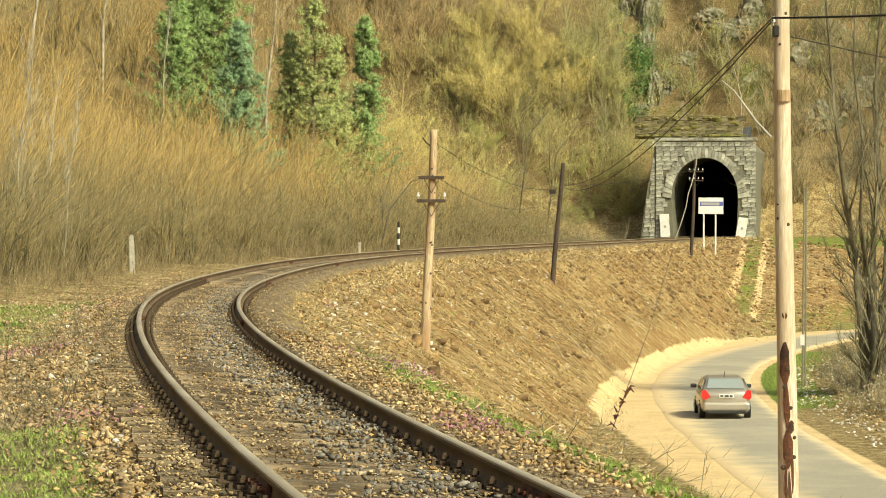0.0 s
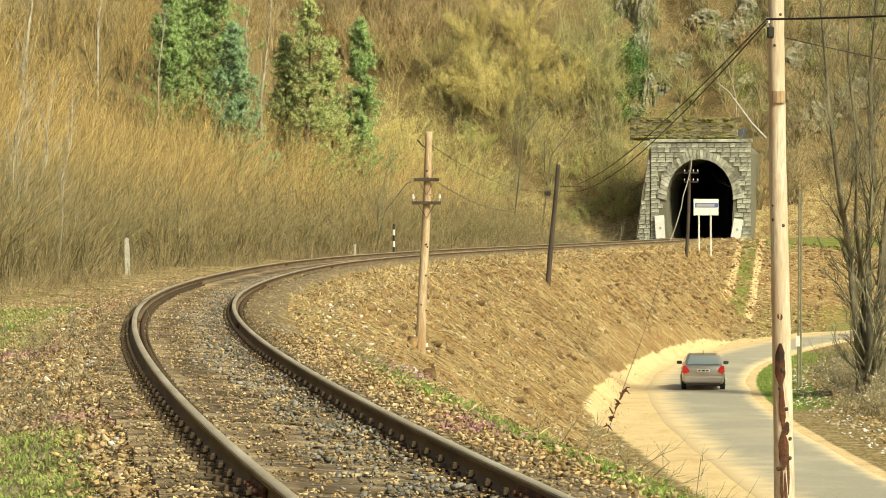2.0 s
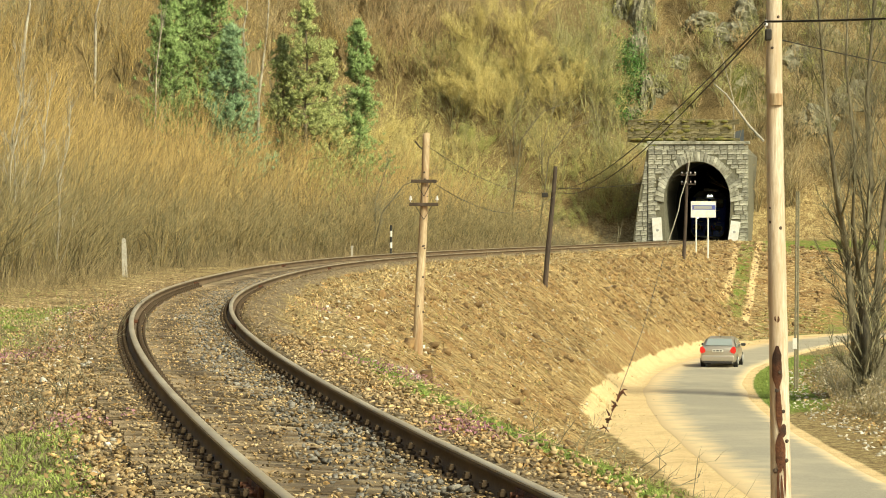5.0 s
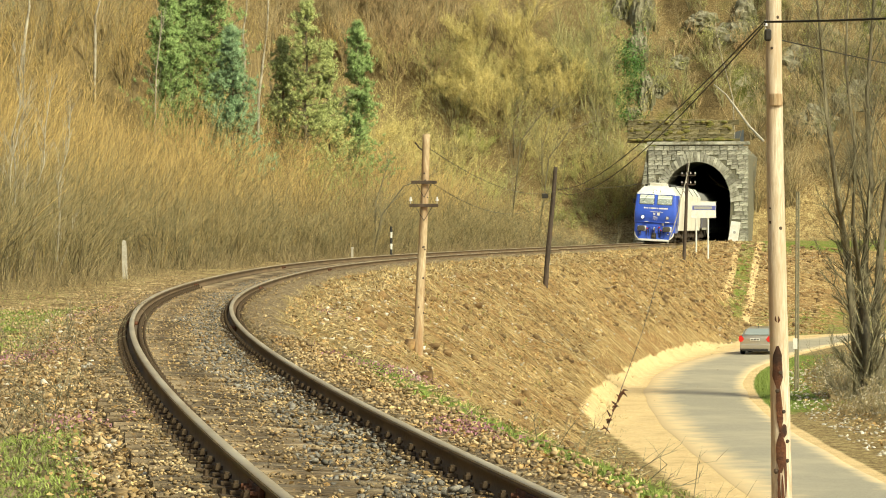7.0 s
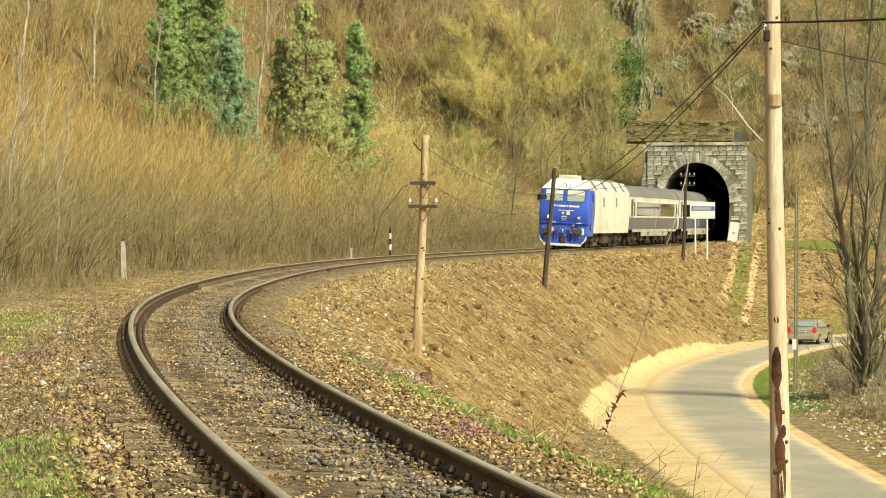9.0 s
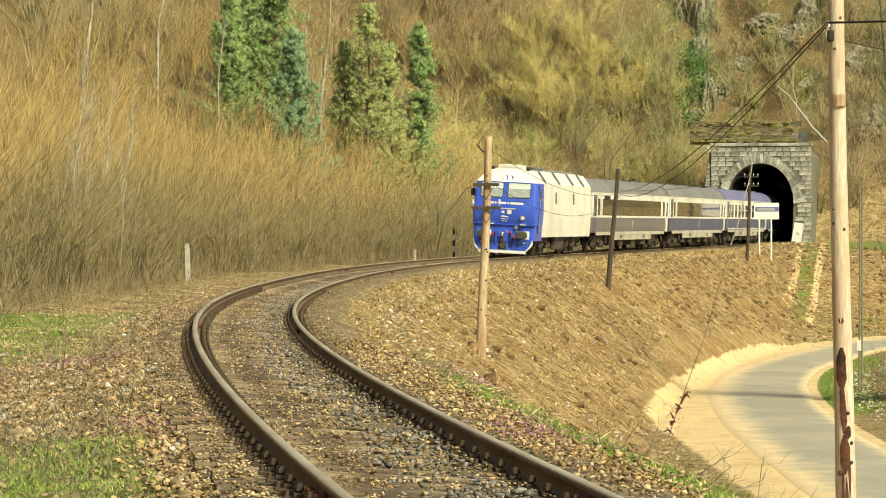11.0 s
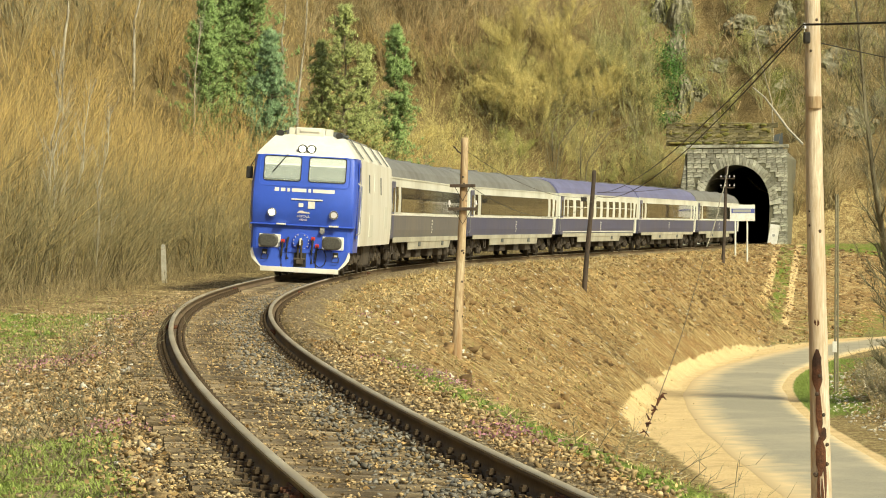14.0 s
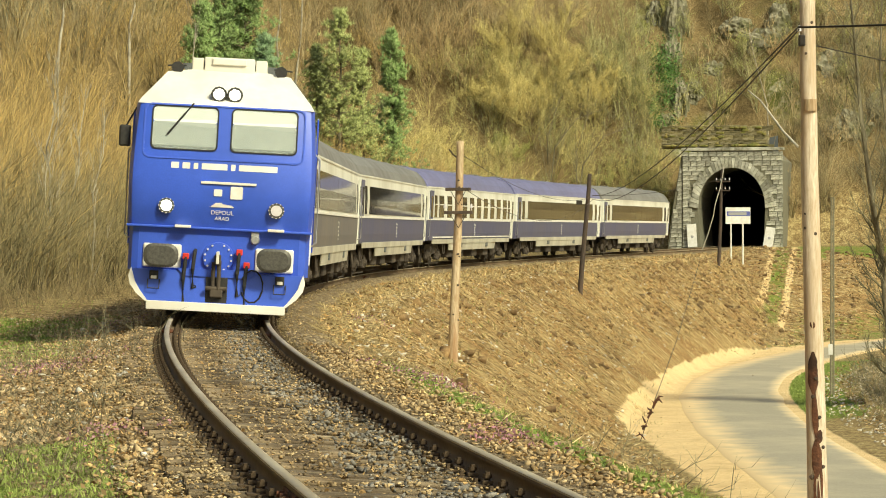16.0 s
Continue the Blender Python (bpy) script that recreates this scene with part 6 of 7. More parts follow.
def twig_arrays(base, tip, bend, r0):
    """Three-sided tapered twigs, bent in the middle: vertices, triangles, quads."""
    n = len(base)
    d = unit(tip - base)
    ref = np.where(np.abs(d[:, 2:3]) > 0.9, np.array([[1.0, 0, 0]]), np.array([[0, 0, 1.0]]))
    u = unit(np.cross(d, ref))
    w = np.cross(d, u)
    mid = (base + tip) / 2 + bend
    v = np.empty((n, 7, 3))
    for k in range(3):
        a = 2.0944 * k
        o = (u * math.cos(a) + w * math.sin(a))
        v[:, k] = base + o * r0[:, None]
        v[:, 3 + k] = mid + o * (r0 * 0.62)[:, None]
    v[:, 6] = tip
    i = np.arange(n)[:, None] * 7
    q = np.concatenate([i + np.array([[k, (k + 1) % 3, 3 + (k + 1) % 3, 3 + k]]) for k in range(3)])
    t = np.concatenate([i + np.array([[3 + k, 3 + (k + 1) % 3, 6]]) for k in range(3)])
    return v.reshape(-1, 3), t, q


def spikes(base, tip, r0):
    """Straight three-sided twigs that taper to a point."""
    n = len(base)
    d = unit(tip - base)
    ref = np.where(np.abs(d[:, 2:3]) > 0.9, np.array([[1.0, 0, 0]]), np.array([[0, 0, 1.0]]))
    u = unit(np.cross(d, ref))
    w = np.cross(d, u)
    v = np.empty((n, 4, 3))
    for k in range(3):
        v[:, k] = base + (u * math.cos(2.0944 * k) + w * math.sin(2.0944 * k)) * r0[:, None]
    v[:, 3] = tip
    i = np.arange(n)[:, None] * 4
    t = np.concatenate([i + np.array([[k, (k + 1) % 3, 3]]) for k in range(3)])
    return v.reshape(-1, 3), t, np.zeros((0, 4), int)


def along(base, tip, bend, f):
    """Points at the share f of bent twigs."""
    mid = (base + tip) / 2 + bend
    f = f[:, None]
    return np.where(f < 0.5, base + (mid - base) * f * 2, mid + (tip - mid) * (f * 2 - 1))


def sprout(base, tip, bend, r0, per, lo, hi, length, spread, up, thin, rng):
    """Side twigs from each twig: new base, tip, bend, radius."""
    n = len(base)
    k = np.repeat(np.arange(n), per)
    f = rng.uniform(lo, hi, len(k))
    b = along(base[k], tip[k], bend[k], f)
    main = unit(tip[k] - base[k])
    side = unit(rng.normal(size=(len(k), 3)))
    d = unit(main + side * spread + np.array([0, 0, up]))
    L = np.linalg.norm(tip[k] - base[k], axis=1) * length * rng.uniform(0.6, 1.25, len(k)) * (1.15 - 0.5 * f)
    t = b + d * L[:, None]
    return b, t, rng.normal(size=(len(k), 3)) * L[:, None] * 0.05, r0[k] * thin * (1.1 - 0.4 * f)


def join(parts):
    vs, ts, qs, n = [], [], [], 0
    for v, t, q in parts:
        vs.append(v), ts.append(t + n), qs.append(q + n)
        n += len(v)
    return np.concatenate(vs), np.concatenate(ts), np.concatenate(qs)


def flakes(c, size, rng, flat=0.0):
    """Small four-cornered leaves at c, turned at random; flat: how much they lie down."""
    n = len(c)
    a = unit(rng.normal(size=(n, 3)) * np.array([1, 1, 1 - flat]))
    b = unit(np.cross(a, unit(rng.normal(size=(n, 3)) * np.array([1 - flat * 0.8, 1 - flat * 0.8, 1]))))
    s = size[:, None]
    lift = np.cross(a, b) * s * 0.25
    v = np.stack([c - a * s, c + b * s * 0.55 + lift, c + a * s, c - b * s * 0.55 + lift], 1)
    i = np.arange(n)[:, None] * 4
    return v.reshape(-1, 3), np.zeros((0, 3), int), i + np.array([[0, 1, 2, 3]])


def stuff(name, arrays, material, label, category, tone=None):
    me = big_mesh(name, *arrays, material, tone=tone)
    return tagged(new(name, me), label, category, kind="stuff")


def scatter(n, s0, s1, o0, o1, rng):
    s, o = rng.uniform(s0, s1, n), rng.uniform(o0, o1, n)
    x, y, _, _ = on_track(s, o)
    return x, y, s, o


def pebbles(c, size, rng):
    """Angular stones: a skewed eight-cornered block each."""
    n = len(c)
    cor = np.array([[x, y, z] for z in (-1, 1) for y in (-1, 1) for x in (-1, 1)], float)
    v = cor[None] * rng.uniform(0.45, 1.0, (n, 8, 3)) * (size * 0.5)[:, None, None]
    v *= np.array([1.35, 0.95, 0.55])
    a, b = rng.uniform(0, 6.28, n), rng.normal(0, 0.5, n)
    R = np.zeros((n, 3, 3))
    R[:, 0, 0], R[:, 0, 1], R[:, 1, 0], R[:, 1, 1], R[:, 2, 2] = np.cos(a), -np.sin(a), np.sin(a), np.cos(a), 1
    Q = np.zeros((n, 3, 3))
    Q[:, 0, 0], Q[:, 0, 2], Q[:, 2, 0], Q[:, 2, 2], Q[:, 1, 1] = np.cos(b), np.sin(b), -np.sin(b), np.cos(b), 1
    v = np.einsum("nij,nkj->nki", R @ Q, v) + c[:, None]
    i = np.arange(n)[:, None] * 8
    q = np.concatenate([i + np.array([f]) for f in ([0, 2, 3, 1], [4, 5, 7, 6], [0, 1, 5, 4], [2, 6, 7, 3], [0, 4, 6, 2], [1, 3, 7, 5])])
    return v.reshape(-1, 3), np.zeros((0, 3), int), q


def willow_thicket():
    rng = np.random.RandomState(21)
    # stools of ten to sixteen stems that fan out and arch
    cx, cy, cs, co = scatter(900, 50, 218, -18, -5.6, rng)
    edge = -6.8 + 0.9 * ripple(cx, cy, 9, 61) - np.interp(cs, [50, 80, 190, 218], [0.4, 0.0, 0.6, 2.5])
    keep = co < edge
    cx, cy, cs, co, edge = cx[keep], cy[keep], cs[keep], co[keep], edge[keep]
    per = 15
    k = np.repeat(np.arange(len(cx)), per)
    n = len(k)
    x, y = cx[k] + rng.normal(0, 0.25, n), cy[k] + rng.normal(0, 0.25, n)
    s = cs[k]
    z = ground_z(x, y)
    front = np.clip((edge - co) / 4.5, 0.0, 1)[k]
    h = (2.6 + 3.1 * front) * rng.uniform(0.65, 1.15, n) * rng.uniform(0.72, 1.2, len(cx))[k] * np.interp(s, [50, 120, 190, 218], [1.08, 1.0, 0.82, 0.6])
    base = np.stack([x, y, z - 0.1], 1)
    # every stool leans its own way, as its neighbours push it
    tilt = 0.30 * ripple(cx, cy, 14, 63) + rng.normal(0.10, 0.16, len(cx))
    lean = np.stack([rng.normal(0.0, 0.42, n) + tilt[k], rng.normal(-0.12, 0.36, n), np.ones(n)], 1)
    d = unit(lean)
    tip = base + d * h[:, None]
    bend = np.stack([-d[:, 0], -d[:, 1], 0.3 * np.hypot(d[:, 0], d[:, 1])], 1) * (h * 0.20)[:, None] + rng.normal(size=(n, 3)) * (h * 0.035)[:, None]
    r0 = rng.uniform(0.008, 0.024, n)
    one = (base, tip, bend, r0)
    two = sprout(*one, 9, 0.22, 0.97, 0.26, 0.55, 0.28, 0.60, rng)
    tone = np.clip(0.05 + 0.95 * np.clip((edge - co - 1.2) / 3.6, 0, 1) + 0.35 * ripple(cx, cy, 12, 65) + rng.normal(0, 0.14, len(cx)), 0, 1)
    stuff("willow_stems", twig_arrays(*one), M["willowbark"], "grey-olive upright stems of a leafless willow thicket", "thicket", np.repeat(np.clip(tone[k] * 0.5 + rng.normal(0, 0.3, n), 0, 1), 7))
    stuff("willow_shoots", spikes(two[0], two[1], two[3]), M["willowbark"], "dense orange-brown young shoots of a leafless willow thicket", "thicket", np.repeat(np.repeat(tone[k], 9), 4))
    # matted stalks and brushwood before the thicket
    x, y, s, o = scatter(6500, 40, 218, -8.2, -4.4, rng)
    z = ground_z(x, y)
    n = len(x)
    base = np.stack([x, y, z - 0.03], 1)
    d = unit(np.stack([rng.normal(0, 0.5, n), rng.normal(0, 0.5, n), rng.uniform(0.35, 1.3, n)], 1))
    L = rng.uniform(0.4, 1.5, n) * np.clip((-o - 3.9) / 1.8, 0.25, 1)
    stuff("dry_stalks", twig_arrays(base, base + d * L[:, None], rng.normal(size=(n, 3)) * 0.06, rng.uniform(0.006, 0.012, n)), M["cane"], "tangled dry stalks at the foot of the thicket", "dry stalks")


def scrub(name, n, where, height, mats, seed, label, limbs=4, per=10, buds=0, bud_mat=None, r=0.04, spread=0.85, budsize=0.06, fan=0.48, tones=(0.0, 1.0)):
    """Many leafless bushes and small trees as one mass: domed crowns, each of its own tint."""
    rng = np.random.RandomState(seed)
    x, y = where(n, rng)
    z = ground_z(x, y)
    n = len(x)
    h = height * rng.uniform(0.65, 1.25, n)
    base = np.stack([x, y, z - 0.3], 1)
    k = 7
    who = np.repeat(np.arange(n), k)
    lean = unit(np.stack([rng.normal(0, fan, n * k), rng.normal(-0.05, fan, n * k), np.ones(n * k)], 1))
    hh = h[who] * rng.uniform(0.72, 1.0, n * k)
    arch = np.stack([-lean[:, 0], -lean[:, 1], 0.3 * np.hypot(lean[:, 0], lean[:, 1])], 1) * (hh * 0.14)[:, None]
    one = (base[who], base[who] + lean * hh[:, None], arch + rng.normal(size=(n * k, 3)) * (hh * 0.03)[:, None], r * rng.uniform(0.5, 1.1, n * k))
    two = sprout(*one, limbs, 0.25, 0.98, 0.36, spread, 0.30, 0.55, rng)
    three = sprout(*two, per, 0.10, 1.0, 0.58, 0.75, 0.40, 0.60, rng)
    three = (three[0], three[1], three[2], np.maximum(three[3], 0.006))
    tint = rng.uniform(*tones, n)
    t1 = tint[who]
    tone = np.concatenate([np.repeat(t1 * 0.5, 7), np.repeat(np.repeat(t1, limbs), 7), np.repeat(np.repeat(np.repeat(t1, limbs), per), 4)])
    stuff(name, join([twig_arrays(*one), twig_arrays(*two), spikes(three[0], three[1], three[3])]), M[mats], label, "scrub", tone)
    if buds:
        k = rng.randint(0, len(three[0]), buds)
        c = along(three[0][k], three[1][k], three[2][k] * 0, rng.uniform(0.3, 1.0, buds)) + rng.normal(size=(buds, 3)) * 0.08
        stuff(name + "_buds", flakes(c, rng.uniform(0.5, 1.3, buds) * budsize, rng), M[bud_mat], label.replace("leafless", "budding"), "buds")


def hill_points(*uv):
    """Places where given directions from the tripod meet the hillside."""
    dd = np.arange(100.0, 300.0, 0.5)

    def pick(n, rng):
        out = []
        for u, v in uv:
            tx, tz = (u - 784) / 5580.7, (398 - v) / 5580.7
            d = dd[(ground_z(tx * dd, dd) > 1.4 + tz * dd).argmax()]
            out.append((tx * d, d))
        return np.array(out).T

    return pick


def by_view(u0, u1, v0, v1):
    """Places on the hillside within a wedge of directions, found by walking up the ground."""
    dd = np.arange(100.0, 300.0, 1.0)

    def pick(n, rng):
        u, v = rng.uniform(u0, u1, n), rng.uniform(v0, v1, n)
        tx, tz = (u - 784) / 5580.7, (398 - v) / 5580.7
        X, Y, Z = tx[:, None] * dd, np.broadcast_to(dd, (n, len(dd))), 1.4 + tz[:, None] * dd
        g = ground_z(X, Y)
        hit = (g > Z).argmax(1)
        ok = hit > 0
        i = np.arange(n)
        return X[i, hit][ok], dd[hit][ok]

    return pick


def conifer(name, x, y, z0, h, width, seed, material, label, low=0.12, clumps=430):
    rng = np.random.RandomState(seed)
    T = thing(name, Matrix.Translation((x, y, z0 - 0.3)), label, "pine tree", "pines on the hillside")
    bm = bmesh.new()
    pts = [(math.sin(i * 1.7 + seed) * 0.08, math.cos(i * 1.3) * 0.08, h * i / 8) for i in range(9)]
    tube(bm, pts, [0.15 * (1 - i / 8.6) + 0.015 for i in range(9)], 8)
    part("trunk", bm, M["darkbark"], T)
    n = clumps // 4
    f = rng.uniform(low, 1.0, n)
    a = rng.uniform(0, 6.283, n)
    reach = width * np.minimum(1.0, 1.5 * (1.03 - f)) ** 0.75 * rng.uniform(0.25, 1.3, n) * (0.85 + 0.25 * np.sin(a * 2 + f * 17 + seed))
    b = np.stack([np.zeros(n), np.zeros(n), f * h], 1)
    t = b + np.stack([np.cos(a) * reach, np.sin(a) * reach, 0.30 * reach + 0.2], 1)
    limbs = (b, t, np.stack([np.zeros(n), np.zeros(n), -0.12 * reach], 1), 0.018 + 0.02 * (1 - f))
    me = big_mesh("limb_frame", *twig_arrays(*limbs), M["darkbark"])
    lm = tagged(new("limb_frame", me), kind="stuff")
    lm.parent = T
    k = np.repeat(np.arange(n), 9)
    c = along(b[k], t[k], limbs[2][k], rng.uniform(0.3, 1.06, len(k))) + rng.normal(size=(len(k), 3)) * 0.12
    m = 15
    cc = np.repeat(c, m, 0)
    out = unit(t - b)[k]
    d = unit(rng.normal(size=(len(cc), 3)) * 0.75 + np.repeat(out, m, 0) * 0.5 + np.array([0, 0, 0.75]))
    L = rng.uniform(0.14, 0.34, len(cc))
    nd = spikes(cc, cc + d * L[:, None], np.full(len(cc), 0.020))
    new("crown", big_mesh("crown", *nd, M[material])).parent = T
    return T


def bare_tree(name, base, stems, material, twigs, seed, label, per=9, tiers=2, length=0.45, spread=0.55, group=""):
    """A leafless tree: stems given by their points and radii, with limbs and fine twigs grown from them."""
    rng = np.random.RandomState(seed)
    T = thing(name, Matrix.Translation(base), label, "tree", group)
    B, E, R = [], [], []
    for pts, r0, r1 in stems:
        bm = bmesh.new()
        n = len(pts)
        tube(bm, pts, [r0 + (r1 - r0) * i / (n - 1) for i in range(n)], 8)
        part("trunk", bm, material, T, smooth=True)
        for i in range(n - 1):
            B.append(pts[i]), E.append(pts[i + 1]), R.append((r0 + (r1 - r0) * i / (n - 1)))
    B, E, R = np.array(B, float), np.array(E, float), np.array(R)
    lv = (B, E, np.zeros_like(B), R)
    out = []
    for k in range(tiers):
        lv = sprout(*lv, per if k == 0 else 6, 0.1, 1.0, 1.0 if k == 0 else length, spread, 0.35, 0.30 if k == 0 else 0.5, rng)
        lv = (lv[0], lv[1], lv[2], np.maximum(lv[3], 0.006))
        out.append(twig_arrays(*lv))
    tw = tagged(new("branchwork", big_mesh("branchwork", *join(out), M[twigs])), kind="stuff")
    tw.parent = T
    return T


def blades(x, y, h, rng, lean=0.35, w=0.012):
    z = ground_z(x, y)
    n = len(x)
    b = np.stack([x, y, z - 0.02], 1)
    d = unit(np.stack([rng.normal(0, lean, n), rng.normal(0, lean, n), np.ones(n)], 1))
    a = rng.uniform(0, 3.14, n)
    side = np.stack([np.cos(a), np.sin(a), np.zeros(n)], 1) * w
    m = b + d * (h * 0.6)[:, None]
    t = b + d * h[:, None] + np.stack([rng.normal(0, 0.3, n), rng.normal(0, 0.3, n), -0.15 * np.ones(n)], 1) * h[:, None]
    v = np.stack([b - side, b + side, m + side * 0.7, m - side * 0.7, t], 1)
    i = np.arange(n)[:, None] * 5
    return v.reshape(-1, 3), i + np.array([[3, 2, 4]]), i + np.array([[0, 1, 2, 3]])


def build_plants():
    willow_thicket()
    # hillside, wedge by wedge
    scrub("orange_scrub", 105, by_view(-40, 640, 60, 270), 4.6, "willowbark", 31, "leafless orange-brown scrub on the hillside", tones=(0.5, 1.0))
    scrub("brown_wood", 150, by_view(-60, 1000, -150, 150), 6.2, "brownbark", 32, "leafless brown wood covering the steep hillside", fan=0.36, tones=(0.0, 0.65))
    scrub("russet_wood", 45, by_view(600, 800, -60, 200), 5.0, "brownbark", 42, "leafless russet wood on the open hillside", tones=(0.6, 1.0))
    scrub("yellow_scrub", 95, by_view(600, 1110, 120, 400), 4.6, "goldbark", 33, "leafless yellow-olive willow scrub beside the tunnel", 4, 13, 26000, "goldbud", r=0.025, budsize=0.045, tones=(0.0, 0.6))
    scrub("green_scrub", 70, by_view(740, 1130, 150, 410), 4.4, "olivebark", 34, "leafless grey-green scrub beside the tunnel", 4, 11, 14000, "bud", r=0.03, budsize=0.045)
    scrub("golden_willow", 0, hill_points((815, 215), (850, 150), (895, 190), (935, 160), (965, 215), (880, 250), (920, 110), (990, 230)), 6.4, "goldbark", 43, "tall golden willow crowns above the line", 9, 24, 60000, "goldbud", r=0.035, budsize=0.04, fan=0.55, tones=(0.55, 1.0))
    scrub("yellow_willow", 0, hill_points((640, 290), (672, 280), (705, 292), (735, 310), (610, 300)), 3.6, "goldbark", 44, "bright yellow willow bushes beside the line", 7, 20, 14000, "goldbud", r=0.03, budsize=0.04, tones=(0.8, 1.0))
    scrub("grey_poplar", 0, hill_points((1005, 190), (1035, 210), (1062, 190), (1080, 230), (1045, 130)), 7.2, "olivebark", 45, "feathery grey-green young trees beside the portal", 7, 14, 5000, "bud", r=0.05, budsize=0.04, fan=0.22, tones=(0.2, 0.7))
    scrub("thicket_crest", 0, hill_points((262, 222), (290, 232), (325, 240), (355, 238), (392, 246), (425, 250), (462, 256), (500, 264), (545, 272), (590, 278)), 2.3, "willowbark", 47, "orange willow shoots along the crest of the thicket", 8, 16, r=0.018, fan=0.4, tones=(0.75, 1.0))
    scrub("portal_brush", 0, hill_points((1000, 395), (1025, 380), (1048, 390), (1070, 370), (1090, 385), (1105, 350), (1060, 330), (1020, 335), (1085, 300), (980, 370), (985, 412), (1010, 414), (1040, 412), (1070, 410), (1092, 408), (1108, 395)), 2.4, "olivebark", 48, "olive-green brush beside the foot of the portal", 6, 14, 8000, "bud", r=0.02, budsize=0.04, tones=(0.4, 1.0))
    scrub("budding_bush", 0, hill_points((812, 275), (834, 266), (850, 285)), 2.2, "olivebark", 49, "pale green budding bush on the slope", 6, 14, 9000, "bud", r=0.02, budsize=0.04, tones=(0.8, 1.0))
    scrub("cliff_scrub", 95, by_view(1080, 1640, -60, 210), 3.2, "olivebark", 35, "leafless olive scrub on the rocks above the tunnel", 4, 9, 15000, "bud", budsize=0.05)
    scrub("cliff_brush", 70, by_view(1150, 1640, -60, 230), 2.6, "brownbark", 46, "leafless brown brush among the rocks above the tunnel", 4, 9)
    scrub("brown_bank_scrub", 85, by_view(1330, 1660, 80, 400), 4.4, "brownbark", 36, "leafless brown scrub on the slope above the tunnel road", tones=(0.0, 0.7))

    def front(n, rng):
        x, y, s, o = scatter(n, 60, 212, -8.8, -6.2, rng)
        return x, y
    scrub("olive_scrub", 210, front, 2.9, "willowbark", 38, "leafless olive-grey willow bushes before the thicket", 3, 10, r=0.02, spread=0.75, tones=(0.0, 0.4))
    scrub("left_wood", 105, by_view(-60, 330, -140, 70), 7.0, "greywood", 37, "leafless grey wood high on the hillside", 4, 9, r=0.06, fan=0.3, tones=(0.0, 0.6))

    # pines and pale birches
    for u, vb, d, top, w, sd, mt in ((298, 230, 172, -15, 1.9, 1, "needle"), (374, 230, 180, -75, 2.6, 2, "needle"), (410, 240, 168, 45, 2.1, 3, "bluepine"), (336, 220, 188, -70, 2.3, 6, "needle"), (540, 240, 182, 0, 2.6, 4, "bluegreen"), (500, 240, 184, 60, 1.7, 7, "bluegreen"), (580, 240, 184, 75, 1.7, 8, "bluegreen"), (632, 230, 190, 40, 2.0, 5, "needle")):
        p = at(u, vb, d)
        g = gz(p.x, p.y)
        h = at(u, top, d).z - g
        conifer("pine_tree", p.x, p.y, g, h, w, sd, mt, "dense blue-green young pine" if sd in (2, 3) else "slender green pine standing among bare scrub", 0.06, 1000 if sd not in (4, 7, 8) else 620)
    for u0, v0, u1, v1, d, r in ((455, 215, 478, -40, 180, 0.10), (428, 120, 436, -30, 195, 0.09), (40, 130, 52, -40, 150, 0.11), (165, 80, 178, -40, 165, 0.09), (272, 230, 286, -30, 170, 0.05), (8, 420, 46, 100, 88, 0.035), (60, 380, 90, 160, 90, 0.03), (95, 420, 125, 190, 92, 0.03), (20, 330, 34, 120, 86, 0.03), (1300, 200, 1262, 40, 247, 0.06)):
        b, t = at(u0, v0, d), at(u1, v1, d)
        g = gz(b.x, b.y)
        pts = [Vector((0, 0, min(0, g - b.z) - 0.3))] + [(t - b) * f + Vector((0.10 * math.sin(f * 9 + u0), 0, 0)) for f in (0.15, 0.4, 0.7, 1.0)]
        bare_tree("birch_tree", b, [(pts, r, r * 0.35)], M["birch"], "birch" if r < 0.06 else "brown", int(u0 * 7 + v0), "slender pale-barked birch without leaves", 5, 2, 0.5, 0.45, "birches")
    # dark forked tree above the thicket
    d = 186.0
    b = at(500, 268, d)
    g = gz(b.x, b.y)

    def rel(u, v, dd=0.0):
        return at(u, v, d + dd) - b

    stems = [([Vector((0, 0, g - b.z - 0.4)), rel(502, 250), rel(494, 215), rel(488, 160, 1)], 0.11, 0.05), ([rel(502, 255), rel(512, 225), rel(505, 170, -1), rel(520, 110, -1)], 0.10, 0.04),
             ([rel(506, 248), rel(530, 222), rel(570, 205, -1), rel(604, 182, -1)], 0.09, 0.03), ([rel(500, 235), rel(470, 200), rel(452, 190)], 0.05, 0.02)]
    bare_tree("dark_tree", b, stems, M["darkbark"], "greytwig", 5, "dark forked bare tree rising out of the willow thicket", 7, 2, 0.5, 0.5)
    for u, v, ds in ((655, 430, 160), (900, 300, 215), (950, 330, 220)):
        b = at(u, v, ds)
        g = gz(b.x, b.y)
        k = ds / 5580.7
        stems = [([Vector((0, 0, g - b.z - 0.3)), Vector((20 * k, 0, 50 * k)), Vector((58 * k, 0.3, 100 * k)), Vector((105 * k, 0.5, 118 * k))], 0.05, 0.015), ([Vector((8 * k, 0, 20 * k)), Vector((8 * k, 0.4, 70 * k)), Vector((30 * k, 0.5, 140 * k))], 0.04, 0.012)]
        bare_tree("dark_tree", b, stems, M["darkbark"], "greytwig", u, "dark crooked bare tree leaning out of the scrub", 6, 2, 0.5, 0.5)
    # brown bramble mounds between road and alders
    def mounds(n, rng):
        x, y = rng.uniform(14.4, 20.5, n), rng.uniform(112, 138, n)
        k = road_gap(x, y) > 4.7
        return x[k], y[k]
